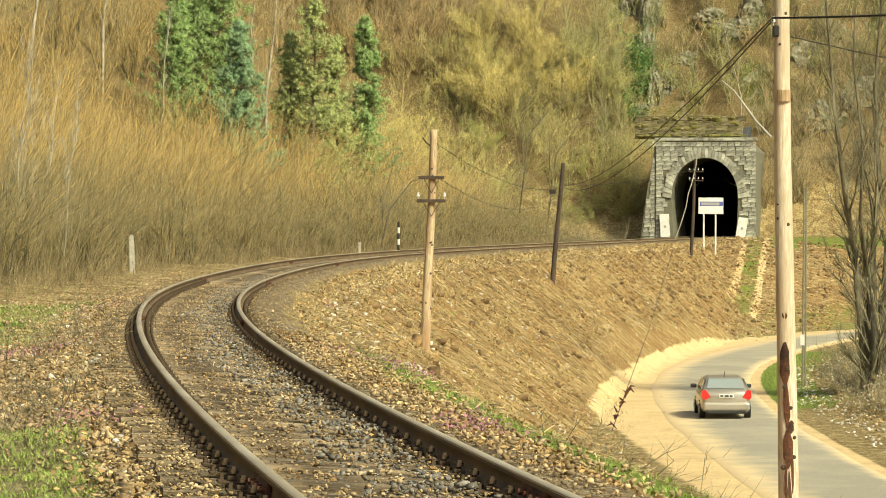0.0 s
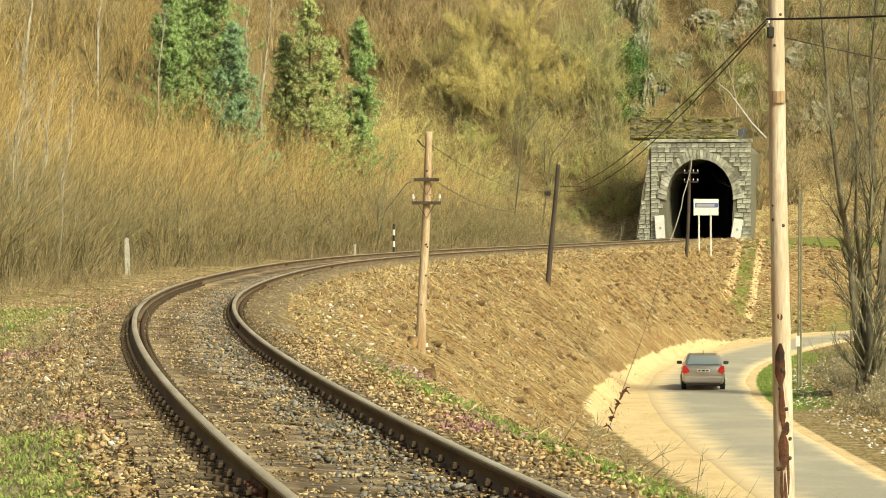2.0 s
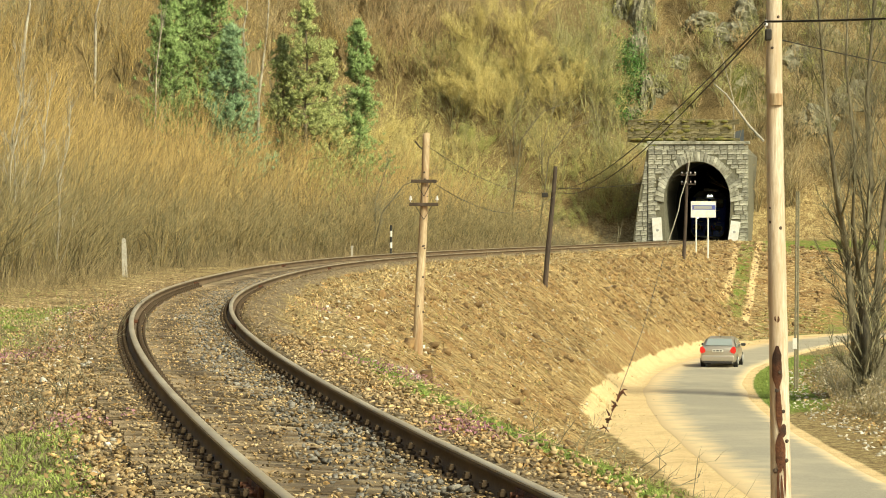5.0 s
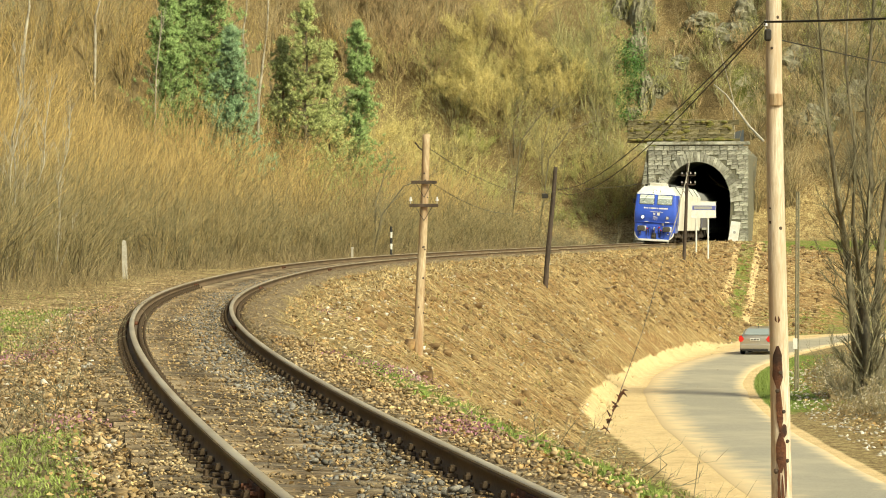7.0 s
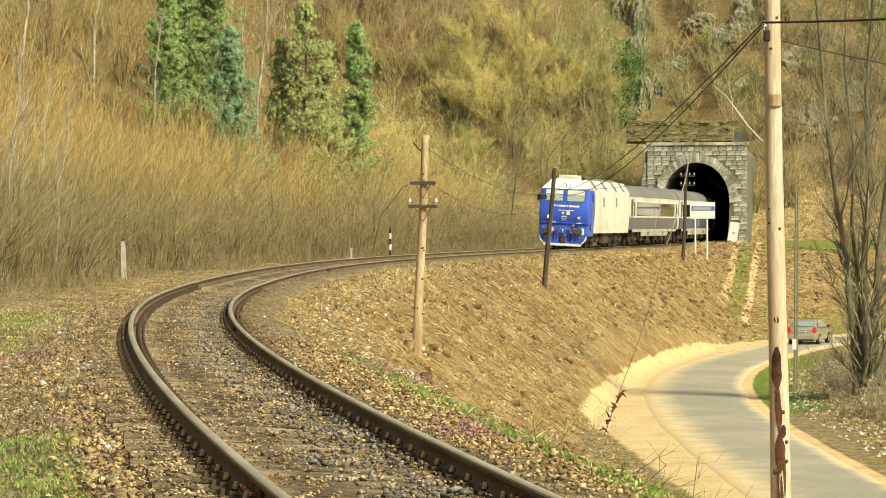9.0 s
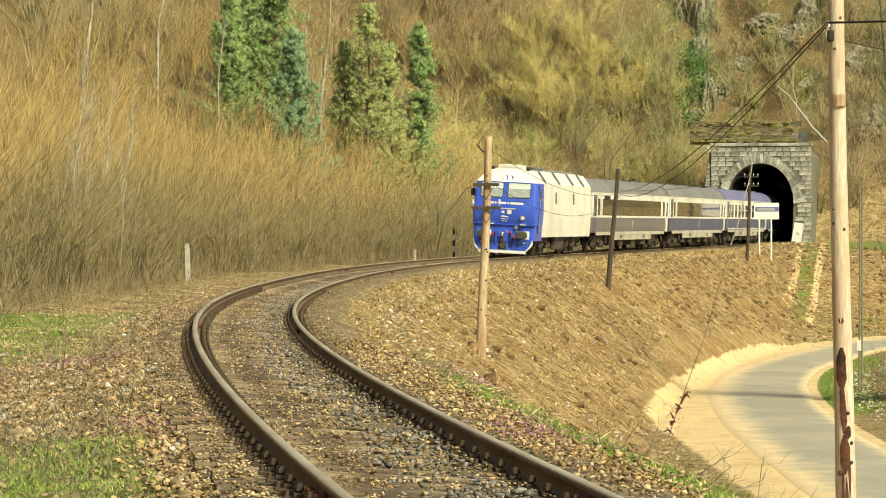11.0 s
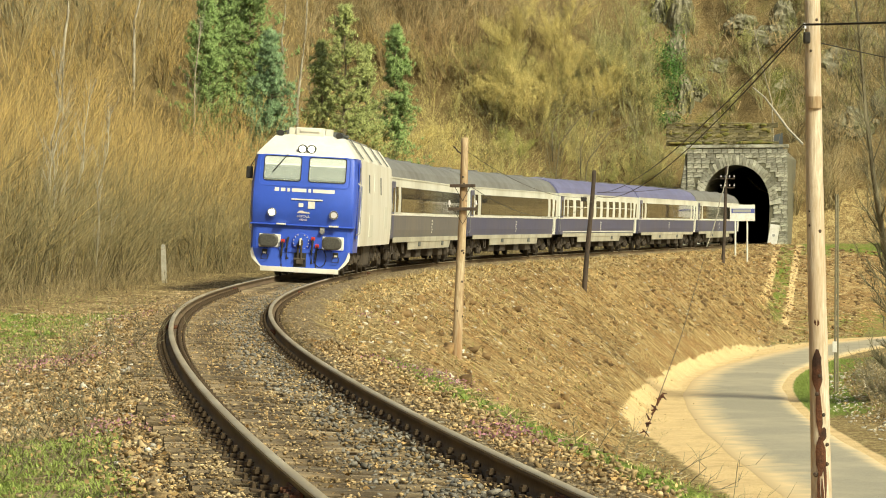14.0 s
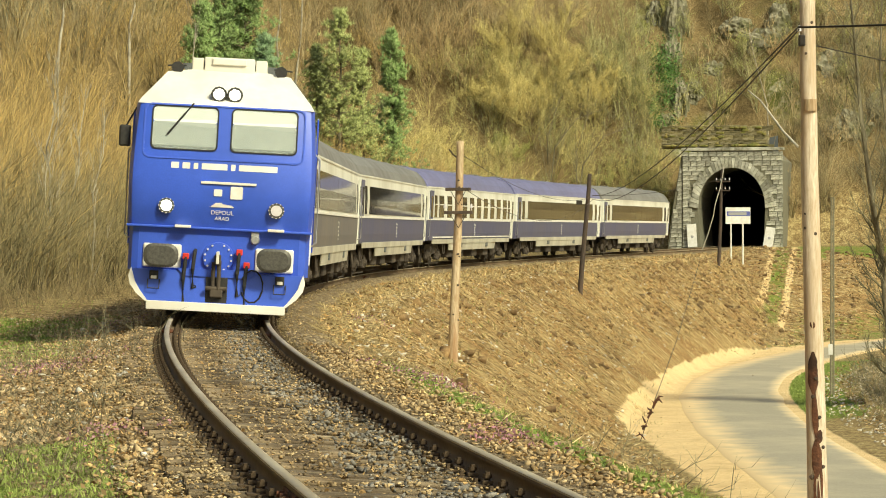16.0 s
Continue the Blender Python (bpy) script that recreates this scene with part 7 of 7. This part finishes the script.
    scrub("bramble_mounds", 95, mounds, 1.15, "brownbark", 50, "brown leafless bramble mounds beside the road", 5, 10, 5000, "palebud", r=0.014, spread=1.0, budsize=0.045, fan=0.7, tones=(0.0, 0.6))
    # alder clump beyond the road
    d = 123.4
    b = at(1527, 712, d)
    b.z = gz(b.x, b.y) - 0.2

    def rl(u, v, dd=0.0):
        return at(u, v, d + dd) - b

    stems = []
    for u0, path, r in ((1518, ((1515, 620), (1505, 520), (1494, 430), (1478, 330), (1462, 200), (1450, 60), (1440, -60)), 0.21), (1528, ((1530, 600), (1528, 480), (1540, 330), (1532, 180), (1545, 0), (1550, -80)), 0.24),
                        (1535, ((1548, 600), (1556, 450), (1572, 300), (1580, 120), (1590, -60)), 0.22), (1522, ((1516, 640), (1524, 520), (1508, 400), (1512, 260), (1495, 120), (1500, -50)), 0.15), (1530, ((1560, 640), (1600, 520), (1640, 380), (1690, 200)), 0.15)):
        pts = [rl(u0, 725)] + [rl(u, v, random.Random(u + v).uniform(-0.8, 0.8)) for u, v in path]
        stems.append((pts, r, 0.03))
    bare_tree("alder_tree", b, stems, M["darkbark"], "greytwig", 8, "clump of bare grey-barked alder trunks beside the road", 8, 3, 0.5, 0.8)
    # leaning pale dead trunk above the portal
    b = at(1262, 150, 244)
    pts = [Vector((0, 0, 0)), at(1300, 190, 242) - b, at(1350, 250, 240) - b]
    F = thing("fallen_trunk", Matrix.Translation(b), "pale barkless tree trunk leaning down the rocks", "fallen tree")
    bm = bmesh.new()
    pts = [pts[0], pts[0].lerp(pts[1], 0.5) + Vector((0.1, 0, 0.12)), pts[1], pts[1].lerp(pts[2], 0.5) + Vector((-0.06, 0, -0.1)), pts[2]]
    tube(bm, pts, [0.05, 0.06, 0.08, 0.085, 0.10], 8)
    part("trunk", bm, M["concrete"], F)
    # ivy on the rocks left of the portal
    rng = np.random.RandomState(71)
    x, y = by_view(1088, 1136, 100, 232)(110, rng)
    k = ripple(x * 3, y * 3, 5, 77) > -0.1
    x, y = x[k], y[k]
    z = ground_z(x, y)
    c = np.repeat(np.stack([x, y, z], 1), 60, 0) + np.random.RandomState(72).normal(size=(len(x) * 60, 3)) * np.array([0.35, 0.6, 0.55]) + np.array([0, -0.9, 0.3])
    stuff("ivy", flakes(c, rng.uniform(0.05, 0.12, len(c)), rng), M["ivy"], "dark green ivy hanging over the rocks by the portal", "ivy")

    # rock outcrops on the steep ground
    for i, (u, v, w, h) in enumerate(((1136, 40, 0.7, 2.6), (1128, 120, 0.6, 2.2), (1142, 185, 0.5, 1.8), (1098, 30, 0.5, 1.3), (1118, 215, 0.6, 0.8), (1245, 45, 1.0, 0.8), (1295, 70, 1.2, 1.0), (1318, 40, 0.7, 1.4), (1410, 130, 1.3, 1.6), (1465, 80, 1.0, 1.2), (1440, 230, 1.3, 1.3), (1520, 190, 1.4, 1.5), (1200, 120, 0.8, 0.7), (1165, 160, 0.6, 0.9))):
        dd = np.arange(150.0, 300.0, 0.5)
        tx, tz = (u - 784) / 5580.7, (398 - v) / 5580.7
        hit = (ground_z(tx * dd, dd) > 1.4 + tz * dd).argmax()
        d = float(dd[hit])
        R = thing("rock_outcrop", Matrix.Translation((tx * d, d + 0.55, 1.4 + tz * d)), "pale grey limestone crag patched with moss on the hillside", "rock", "crags above the tunnel")
        bm = bmesh.new()
        bmesh.ops.create_icosphere(bm, subdivisions=4, radius=1.0)
        for vv in bm.verts:
            p = vv.co.copy()
            q = Vector((round(p.x * 2.2 + 0.3 * i) / 2.2, round(p.y * 2.2) / 2.2, round(p.z * 1.6) / 1.6))
            k = 1 + 0.22 * noise.noise(q * 1.7 + Vector((i * 3.1, 0, 0))) + 0.22 * noise.noise(p * 4.1 + Vector((0, i * 2.0, 0))) + 0.1 * noise.noise(p * 11)
            vv.co = Vector((p.x * w * 1.5 * k, p.y * 1.2 * k, p.z * h * 1.4 * k))
        part("crag", bm, M["rock"], R)
    # embankment: dead leaves, dry grass, green patches, heather
    rng = np.random.RandomState(81)
    x, y, s, o = scatter(46000, 14, 226, 1.7, 12.5, rng)
    g = road_gap(x, y)
    shoulder = np.interp(y, [60, 80, 100, 115, 130, 150, 170, 185, 195, 205], [1.6, 1.7, 2.1, 3.2, 2.8, 2.6, 2.4, 2.2, 2.0, 1.4])
    k = (-g > shoulder + 2.5) | (rng.uniform(size=len(x)) < 0.006)
    x, y = x[k], y[k]
    z = ground_z(x, y)
    c = np.stack([x, y, z + rng.uniform(0.0, 0.05, len(x))], 1)
    stuff("leaf_litter", flakes(c, rng.uniform(0.03, 0.075, len(c)) * np.interp(y, [20, 90, 200], [0.35, 0.85, 1.45]), rng, 0.55), M["leaf"], "brown dead leaves strewn over the embankment", "leaf litter")
    # stalks washed down the slope, and pale stones
    x, y, s, o = scatter(24000, 16, 226, 2.4, 11.5, rng)
    k = (road_gap(x, y) < -5.0) & (ripple(x, y, 4, 95) > rng.uniform(-1.0, 0.6, len(x)))
    x, y, s, o = x[k], y[k], s[k], o[k]
    n = len(x)
    L = rng.uniform(0.15, 0.55, n) * np.interp(y, [20, 90, 200], [0.5, 1.0, 1.5])
    o2, s2 = o + L * rng.uniform(0.5, 1.0, n), s + L * rng.normal(0.25, 0.35, n)
    x2, y2, _, _ = on_track(s2, o2)
    b = np.stack([x, y, ground_z(x, y) + rng.uniform(0.0, 0.05, n)], 1)
    t = np.stack([x2, y2, ground_z(x2, y2) + rng.uniform(0.0, 0.16, n)], 1)
    stuff("bank_stalks", spikes(b, t, np.interp(y, [20, 90, 200], [0.006, 0.013, 0.022])), M["stalk"], "dead stalks lying down the embankment slope", "dry stalks", rng.uniform(0, 1, n).repeat(4))
    x, y, s, o = scatter(2600, 60, 228, 2.8, 11.5, rng)
    k = (road_gap(x, y) < -5.0) & (rng.uniform(size=len(x)) < np.interp(s, [60, 150, 190, 228], [0.12, 0.3, 0.9, 1.0]))
    x, y = x[k], y[k]
    c = np.stack([x, y, ground_z(x, y) + 0.02], 1)
    stuff("soil_clods", pebbles(c, rng.uniform(0.12, 0.5, len(c)) ** 1.3, rng), M["clod"], "dark clods of soil and roots on the embankment", "soil clods")
    x, y, s, o = scatter(2600, 30, 226, 2.2, 11.0, rng)
    k = (road_gap(x, y) < -4.4) & (ripple(x, y, 9, 97) > rng.uniform(-0.9, 0.9, len(x)))
    x, y = x[k], y[k]
    c = np.stack([x, y, ground_z(x, y) + 0.01], 1)
    stuff("bank_stones", pebbles(c, rng.uniform(0.04, 0.13, len(c)), rng), M["palestone"], "pale stones scattered on the embankment", "stones")
    x, y, s, o = scatter(70000, 12, 228, 1.55, 10.5, rng)
    pat = ripple(x, y, 5, 91) + np.interp(o, [1.6, 2.4, 4.5, 10], [0.1, 0.6, 0.1, -0.2])
    k = (pat > rng.uniform(-0.3, 0.9, len(x))) & (road_gap(x, y) < -3.6)
    x, y = x[k], y[k]
    stuff("dry_grass", blades(x, y, rng.uniform(0.08, 0.26, len(x)) * np.interp(y, [20, 60, 110], [0.45, 0.7, 1.2]), rng, 0.8, np.interp(y, [20, 60, 140], [0.005, 0.008, 0.014])[:, None]), M["drygrass"], "straw-coloured dry grass on the embankment", "grass")
    gx, gy, gh = [], [], []
    for s0, s1, o0, o1, n, h in ((12, 36, 1.8, 3.3, 11500, 0.085), (8, 18, -2.7, -1.5, 11500, 0.075), (33, 56, -4.6, -2.0, 11000, 0.085), (14, 70, -6, -2.6, 3500, 0.1), (50, 120, 2.8, 8, 1200, 0.2)):
        x, y, s, o = scatter(n, s0, s1, o0, o1, rng)
        k = ripple(x, y, 3.5, 93) > rng.uniform(-0.5, 0.7, n) - (1.0 if s1 in (18, 56) else -0.25)
        gx.append(x[k]), gy.append(y[k]), gh.append(rng.uniform(0.5, 1.4, k.sum()) * h)
    n = 5200
    y = rng.uniform(118, 168, n)
    x = np.interp(y, RY[:290], RX[:290]) + rng.uniform(2.2, 5.2, n)
    gx.append(x), gy.append(y), gh.append(rng.uniform(0.06, 0.16, n))
    x, y = np.concatenate(gx), np.concatenate(gy)
    stuff("green_grass", blades(x, y, np.concatenate(gh), rng, 0.6, np.interp(y, [20, 60, 140], [0.005, 0.009, 0.014])[:, None]), M["greengrass"], "fresh green spring grass in patches", "grass")
    pts = []
    for u, v, r, n in ((690, 665, 0.8, 480), (835, 775, 0.35, 220), (15, 645, 0.9, 380), (110, 770, 0.3, 90), (200, 770, 0.2, 30), (590, 560, 0.7, 120), (170, 560, 0.8, 160)):
        dd = np.arange(12.0, 140.0, 0.25)
        tx, tz = (u - 784) / 5580.7, (398 - v) / 5580.7
        hit = (ground_z(tx * dd, dd) > 1.4 + tz * dd).argmax()
        q = rng.normal(size=(n, 2)) * r * np.array([0.5, 1.2])
        pts.append(np.stack([tx * dd[hit] + q[:, 0], dd[hit] + q[:, 1]], 1))
    q = np.concatenate(pts)
    z = ground_z(q[:, 0], q[:, 1])
    c = np.stack([q[:, 0], q[:, 1], z + rng.uniform(0.02, 0.14, len(q))], 1)
    stuff("heather", flakes(c, rng.uniform(0.010, 0.024, len(c)), rng), M["heather"], "low clumps of pink flowering heather beside the track", "heather")
    # brambles: near left, by the sand, and across the road
    B, T = [], []
    for cx, cy, rx, ry, n, L in ((-3.6, 24, 0.35, 4, 230, 0.45), (-5.2, 38, 0.6, 6, 170, 0.6), (2.0, 30, 0.5, 3, 300, 0.5), (2.7, 39, 0.7, 4, 650, 0.7), (17.2, 128, 2.6, 9, 1500, 1.3), (19.5, 140, 3.0, 9, 1200, 1.3), (18.5, 112, 2.0, 8, 900, 1.4), (8.5, 205, 1.2, 3, 160, 1.8)):
        x, y = rng.normal(cx, rx, n), rng.normal(cy, ry, n)
        ok = (cx < 10) | (road_gap(x, y) > 5.0)
        x, y = x[ok], y[ok]
        n = len(x)
        b = np.stack([x, y, ground_z(x, y) - 0.03], 1)
        B.append(b)
        T.append(b + unit(np.stack([rng.normal(0, 0.8, n), rng.normal(0, 0.8, n), rng.uniform(0.2, 1.2, n)], 1)) * (rng.uniform(0.4, 1.3, n) * L)[:, None])
    b, t = np.concatenate(B), np.concatenate(T)
    r = np.interp(b[:, 1], [25, 60, 130], [0.0045, 0.0065, 0.011])
    one = (b, t, rng.normal(size=b.shape) * 0.1, r)
    two = sprout(*one, 3, 0.3, 0.95, 0.5, 0.7, 0.1, 0.7, rng)
    stuff("brambles", join([twig_arrays(*one), twig_arrays(*two)]), M["greytwig"], "bare arching brambles beside track and road", "brambles")
    y = rng.uniform(92, 178, 11000)
    x = np.interp(y, RY[:290], RX[:290]) + rng.uniform(3.6, 15, 11000)
    c = np.stack([x, y, ground_z(x, y) + rng.uniform(0, 0.06, 11000)], 1)
    stuff("roadside_litter", flakes(c, rng.uniform(0.03, 0.09, 11000), rng, 0.55), M["leaf"], "brown dead leaves under the bare trees by the road", "leaf litter")
    y = rng.uniform(92, 150, 1500)
    x = np.interp(y, RY[:290], RX[:290]) + rng.uniform(3.0, 10, 1500)
    c = np.stack([x, y, ground_z(x, y) + 0.01], 1)
    stuff("roadside_stones", pebbles(c, rng.uniform(0.05, 0.16, len(c)), rng), M["palestone"], "pale stones strewn beside the road", "stones")
    x, y = rng.normal(15.6, 1.0, 260), rng.normal(112, 2.2, 260)
    b = np.stack([x, y, ground_z(x, y)], 1)
    t = b + unit(np.stack([rng.normal(0.2, 0.7, 260), rng.normal(0, 0.5, 260), rng.uniform(0.1, 0.9, 260)], 1)) * rng.uniform(0.5, 1.5, (260, 1))
    stuff("straw_canes", twig_arrays(b, t, rng.normal(size=b.shape) * 0.12, np.full(260, 0.012)), M["cane"], "bent straw-coloured canes under the alders", "canes")


build_plants()


# ---- ballast and rail fastenings ----
def build_ballast():
    rng = np.random.RandomState(55)
    n = 75000
    s = 3 + 92 * rng.uniform(0, 1, n) ** 1.7
    o = rng.uniform(-4.2, 2.3, n)
    m = n // 4
    s[:m], o[:m] = 3 + 75 * rng.uniform(0, 1, m) ** 1.5, rng.uniform(-1.15, 1.15, m)
    k = (np.arange(n) < m) | (np.abs(o) > 1.15) | (rng.uniform(size=n) < 0.30)
    k &= (o < 0.85) | (rng.uniform(size=n) < 0.5)
    k &= (np.abs(np.abs(o) - 0.7525) > 0.10)
    k &= (o < 1.2) | (rng.uniform(size=n) < 0.28)
    k &= (s > 17) | (o > -1.5) | (rng.uniform(size=n) < 0.05)
    k &= (o > -2.6) | (rng.uniform(size=n) < 0.55)
    s, o = s[k], o[k]
    x, y, _, _ = on_track(s, o)
    z = ground_z(x, y)
    size = rng.uniform(0.022, 0.058, len(s)) * (1 + 0.8 * (rng.uniform(size=len(s)) < 0.06)) * np.where(np.abs(o) < 1.3, 0.56, np.where(o > 0, 0.62, 0.95))
    inner = np.abs(o) < 1.3
    z = z + np.where(inner, rng.uniform(0.0, 0.075, len(s)), 0.005)
    c = np.stack([x, y, z], 1)
    dark = (np.abs(o - 0.32 - 0.15 * np.sin(s * 0.4)) < 0.36) & (rng.uniform(size=len(s)) < 0.75)
    size = np.where(dark, size * 1.35, size)
    # spilled stones and leaves on the shoulder
    m = 21000
    s2 = 9 + 50 * rng.uniform(0, 1, m) ** 1.4
    o2 = -rng.uniform(1.2, 4.6, m)
    keep = (s2 > 19) | (o2 > -1.6) | (rng.uniform(size=m) < 0.05)
    keep &= (s2 < 33) | (o2 > -2.4) | (rng.uniform(size=m) < 0.15)
    s2, o2 = s2[keep], o2[keep]
    x2, y2, _, _ = on_track(s2, o2)
    c2 = np.stack([x2, y2, ground_z(x2, y2) + 0.008], 1)
    z2 = rng.uniform(0.022, 0.060, len(c2)) * (1 + 1.2 * (rng.uniform(size=len(c2)) < 0.04))
    pale = rng.uniform(size=len(c2)) < 0.10
    stuff("shoulder_stones", pebbles(c2[~pale], z2[~pale], rng), M["stone"], "ochre stones spilled over the shoulder of the line", "stones")
    stuff("pale_shoulder_stones", pebbles(c2[pale], z2[pale], rng), M["palestone"], "pale stones among the spilled ballast", "stones")
    k = rng.randint(0, len(c2), 9000)
    stuff("shoulder_leaves", flakes(c2[k] + rng.normal(size=(9000, 3)) * np.array([0.15, 0.25, 0.006]) + np.array([0, 0, 0.025]), rng.uniform(0.012, 0.03, 9000), rng, 0.6), M["leaf"], "dead leaves among the stones beside the track", "leaf litter")
    # crumbs and leaves over sleepers and sleeper ends
    m = 10500
    s3, o3 = 4 + 62 * rng.uniform(0, 1, m) ** 1.4, rng.uniform(-1.75, 1.35, m)
    keep = np.abs(np.abs(o3) - 0.7525) > 0.11
    s3, o3 = s3[keep], o3[keep]
    x3, y3, z3, _ = on_track(s3, o3, -0.155)
    c3 = np.stack([x3, y3, np.where(np.abs(o3) < 1.25, z3, ground_z(x3, y3) + 0.03)], 1)
    crumb = rng.uniform(size=len(c3)) < 0.6
    stuff("track_crumbs", pebbles(c3[crumb], rng.uniform(0.012, 0.034, crumb.sum()), rng), M["stone"], "small ochre stones lying on the sleepers", "stones")
    stuff("track_leaves", flakes(c3[~crumb] + np.array([0, 0, 0.012]), rng.uniform(0.010, 0.026, (~crumb).sum()), rng, 0.7), M["leaf"], "dead leaves lying between the rails", "leaf litter")
    m = 3200
    s4, o4 = rng.uniform(11, 36, m), rng.uniform(1.1, 2.1, m)
    x4, y4, _, _ = on_track(s4, o4)
    c4 = np.stack([x4, y4, ground_z(x4, y4) + 0.015], 1)
    stuff("verge_leaves", flakes(c4, rng.uniform(0.014, 0.034, m), rng, 0.5), M["leaf"], "brown leaves along the edge of the ballast", "leaf litter")
    k = rng.randint(0, m, 1500)
    stuff("verge_stones", pebbles(c4[k] + rng.normal(size=(1500, 3)) * np.array([0.1, 0.3, 0.0]), rng.uniform(0.02, 0.06, 1500), rng), M["stone"], "ochre stones along the edge of the ballast", "stones")
    stuff("ballast", pebbles(c[~dark], size[~dark], rng), M["stone"], "tan and brown track ballast stones", "ballast")
    stuff("fresh_ballast", pebbles(c[dark], size[dark], rng), M["darkstone"], "dark grey newer ballast stones between the rails", "ballast")


build_ballast()


def build_fastenings():
    rnd = random.Random(6)
    bm = bmesh.new()
    box(bm, -0.19, 0.19, -0.075, 0.075, 0.0, 0.016, 0.004)
    for x in (-0.10, 0.10):
        box(bm, x - 0.035, x + 0.035, -0.045, 0.045, 0.016, 0.042, 0.006)
        rod(bm, (x, 0, 0.04), (x, 0, 0.095), 0.017, 0.017, 6)
        rod(bm, (x, 0, 0.055), (x, 0, 0.08), 0.03, 0.03, 6)
        rod(bm, (x * 1.65, 0.04, 0.01), (x * 1.65, 0.04, 0.05), 0.018, 0.015, 6)
    first = part("rail_fastening", bm, M["fastening"], TRACK, "rusty bolted baseplate")
    s, i = 2.2, 0
    while s < 66:
        for off in (-GAUGE / 2, GAUGE / 2):
            x, y, z, th = on_track(s, off, -0.164)
            m = pose(float(x), float(y), float(z), 0, 2.78, -math.degrees(th))
            if i == 0:
                first.matrix_basis = m
            else:
                share(first, m, TRACK)
            i += 1
        s += 0.63
    for s in (9.3, 38.0, 66.0, 95.0):
        for off in (-GAUGE / 2, GAUGE / 2):
            for side in (-1, 1):
                bm = bmesh.new()
                box(bm, -0.014, 0.014, -0.36, 0.36, -0.125, -0.045, 0.006)
                for y in (-0.27, -0.09, 0.09, 0.27):
                    rod(bm, (side * 0.01, y, -0.085), (side * 0.055, y, -0.085), 0.022, 0.02, 6)
                f = part("fishplate", bm, M["bark"], TRACK, "rust-red bolted fishplate")
                x, y, z, th = on_track(s, off + side * 0.026, 0)
                f.matrix_basis = pose(float(x), float(y), float(z), 0, 2.78, -math.degrees(th))


build_fastenings()


# ---- what moves ----
FRONT_T = [0, 7.0, 9.0, 11.5, 12.0, 12.5, 13.0, 14.5, 16.0]
FRONT_S = [350.0, 210.9, 171.0, 125.2, 116.6, 107.5, 97.9, 69.1, 41.05]


def front_s(t):
    return float(np.interp(t, FRONT_T, FRONT_S))


def rail_pose(s, pivot):
    """The pose of a vehicle with its middle at s, riding on two bogies pivot metres from it, facing down the line."""
    a, b = on_track(s - pivot), on_track(s + pivot)
    dx, dy = float(a[0] - b[0]), float(a[1] - b[1])
    x, y, z = [(float(a[i]) + float(b[i])) / 2 for i in range(3)]
    return pose(x, y, z, 0, -3.2, math.degrees(math.atan2(-dx, dy)))


CAR_T = [0, 2.0, 4.0, 6.5, 7.0, 8.0, 9.0, 9.2, 16.0]
CAR_Y = [112.6, 132.4, 147.4, 166.6, 170.5, 178.1, 185.7, 187.2]


def car_d(t):
    ds = [float(np.interp(y, RY[:290], RD[:290])) for y in CAR_Y]
    return float(np.interp(t, CAR_T, ds + [ds[-1] + 62]))


def road_pose(d, side=0.0):
    """The pose of a car d metres along the road, side metres to the right of its middle."""
    a, b = d - 1.3, d + 1.3
    xa, ya, xb, yb = np.interp(a, RD, RX), np.interp(a, RD, RY), np.interp(b, RD, RX), np.interp(b, RD, RY)
    n = math.hypot(xb - xa, yb - ya)
    x, y = (xa + xb) / 2 + side * (yb - ya) / n, (ya + yb) / 2 - side * (xb - xa) / n
    return pose(float(x), float(y), LOW + 0.05, 0, 0, math.degrees(math.atan2(-(xb - xa), yb - ya)))


def turned(ob, rows):
    """Rows that spin a wheel about its axle."""
    p = ob.matrix_basis.translation.copy()
    walk(ob, [(t, Matrix.Translation(p) @ Matrix.Rotation(a, 4, "X")) for t, a in rows])


def motions():
    times = [i * 0.5 for i in range(33)]
    walk(LOCO, [(t, rail_pose(front_s(t) + 8.5, 4.6)) for t in times])
    for i, c in enumerate(COACHES):
        walk(c, [(t, rail_pose(front_s(t) + 17.0 + 26.4 * (i + 0.5), 9.5)) for t in times])
    walk(CAR, [(t, road_pose(car_d(t), float(np.interp(t, [0, 2, 3], [-0.45, -0.18, 0.0])))) for t in times])
    ticks = [i / 30 for i in range(481)]
    roll = [(t, -(front_s(0) - front_s(t)) / 0.55) for t in ticks]
    for w in LOCO_SETS:
        turned(w, roll)
    roll = [(t, -(front_s(0) - front_s(t)) / 0.46) for t in ticks]
    for sets in COACH_SETS:
        for w in sets:
            turned(w, roll)
    roll = [(t, -(car_d(t) - car_d(0)) / 0.315) for t in ticks]
    for w in CAR_WHEELS:
        turned(w, roll)


motions()
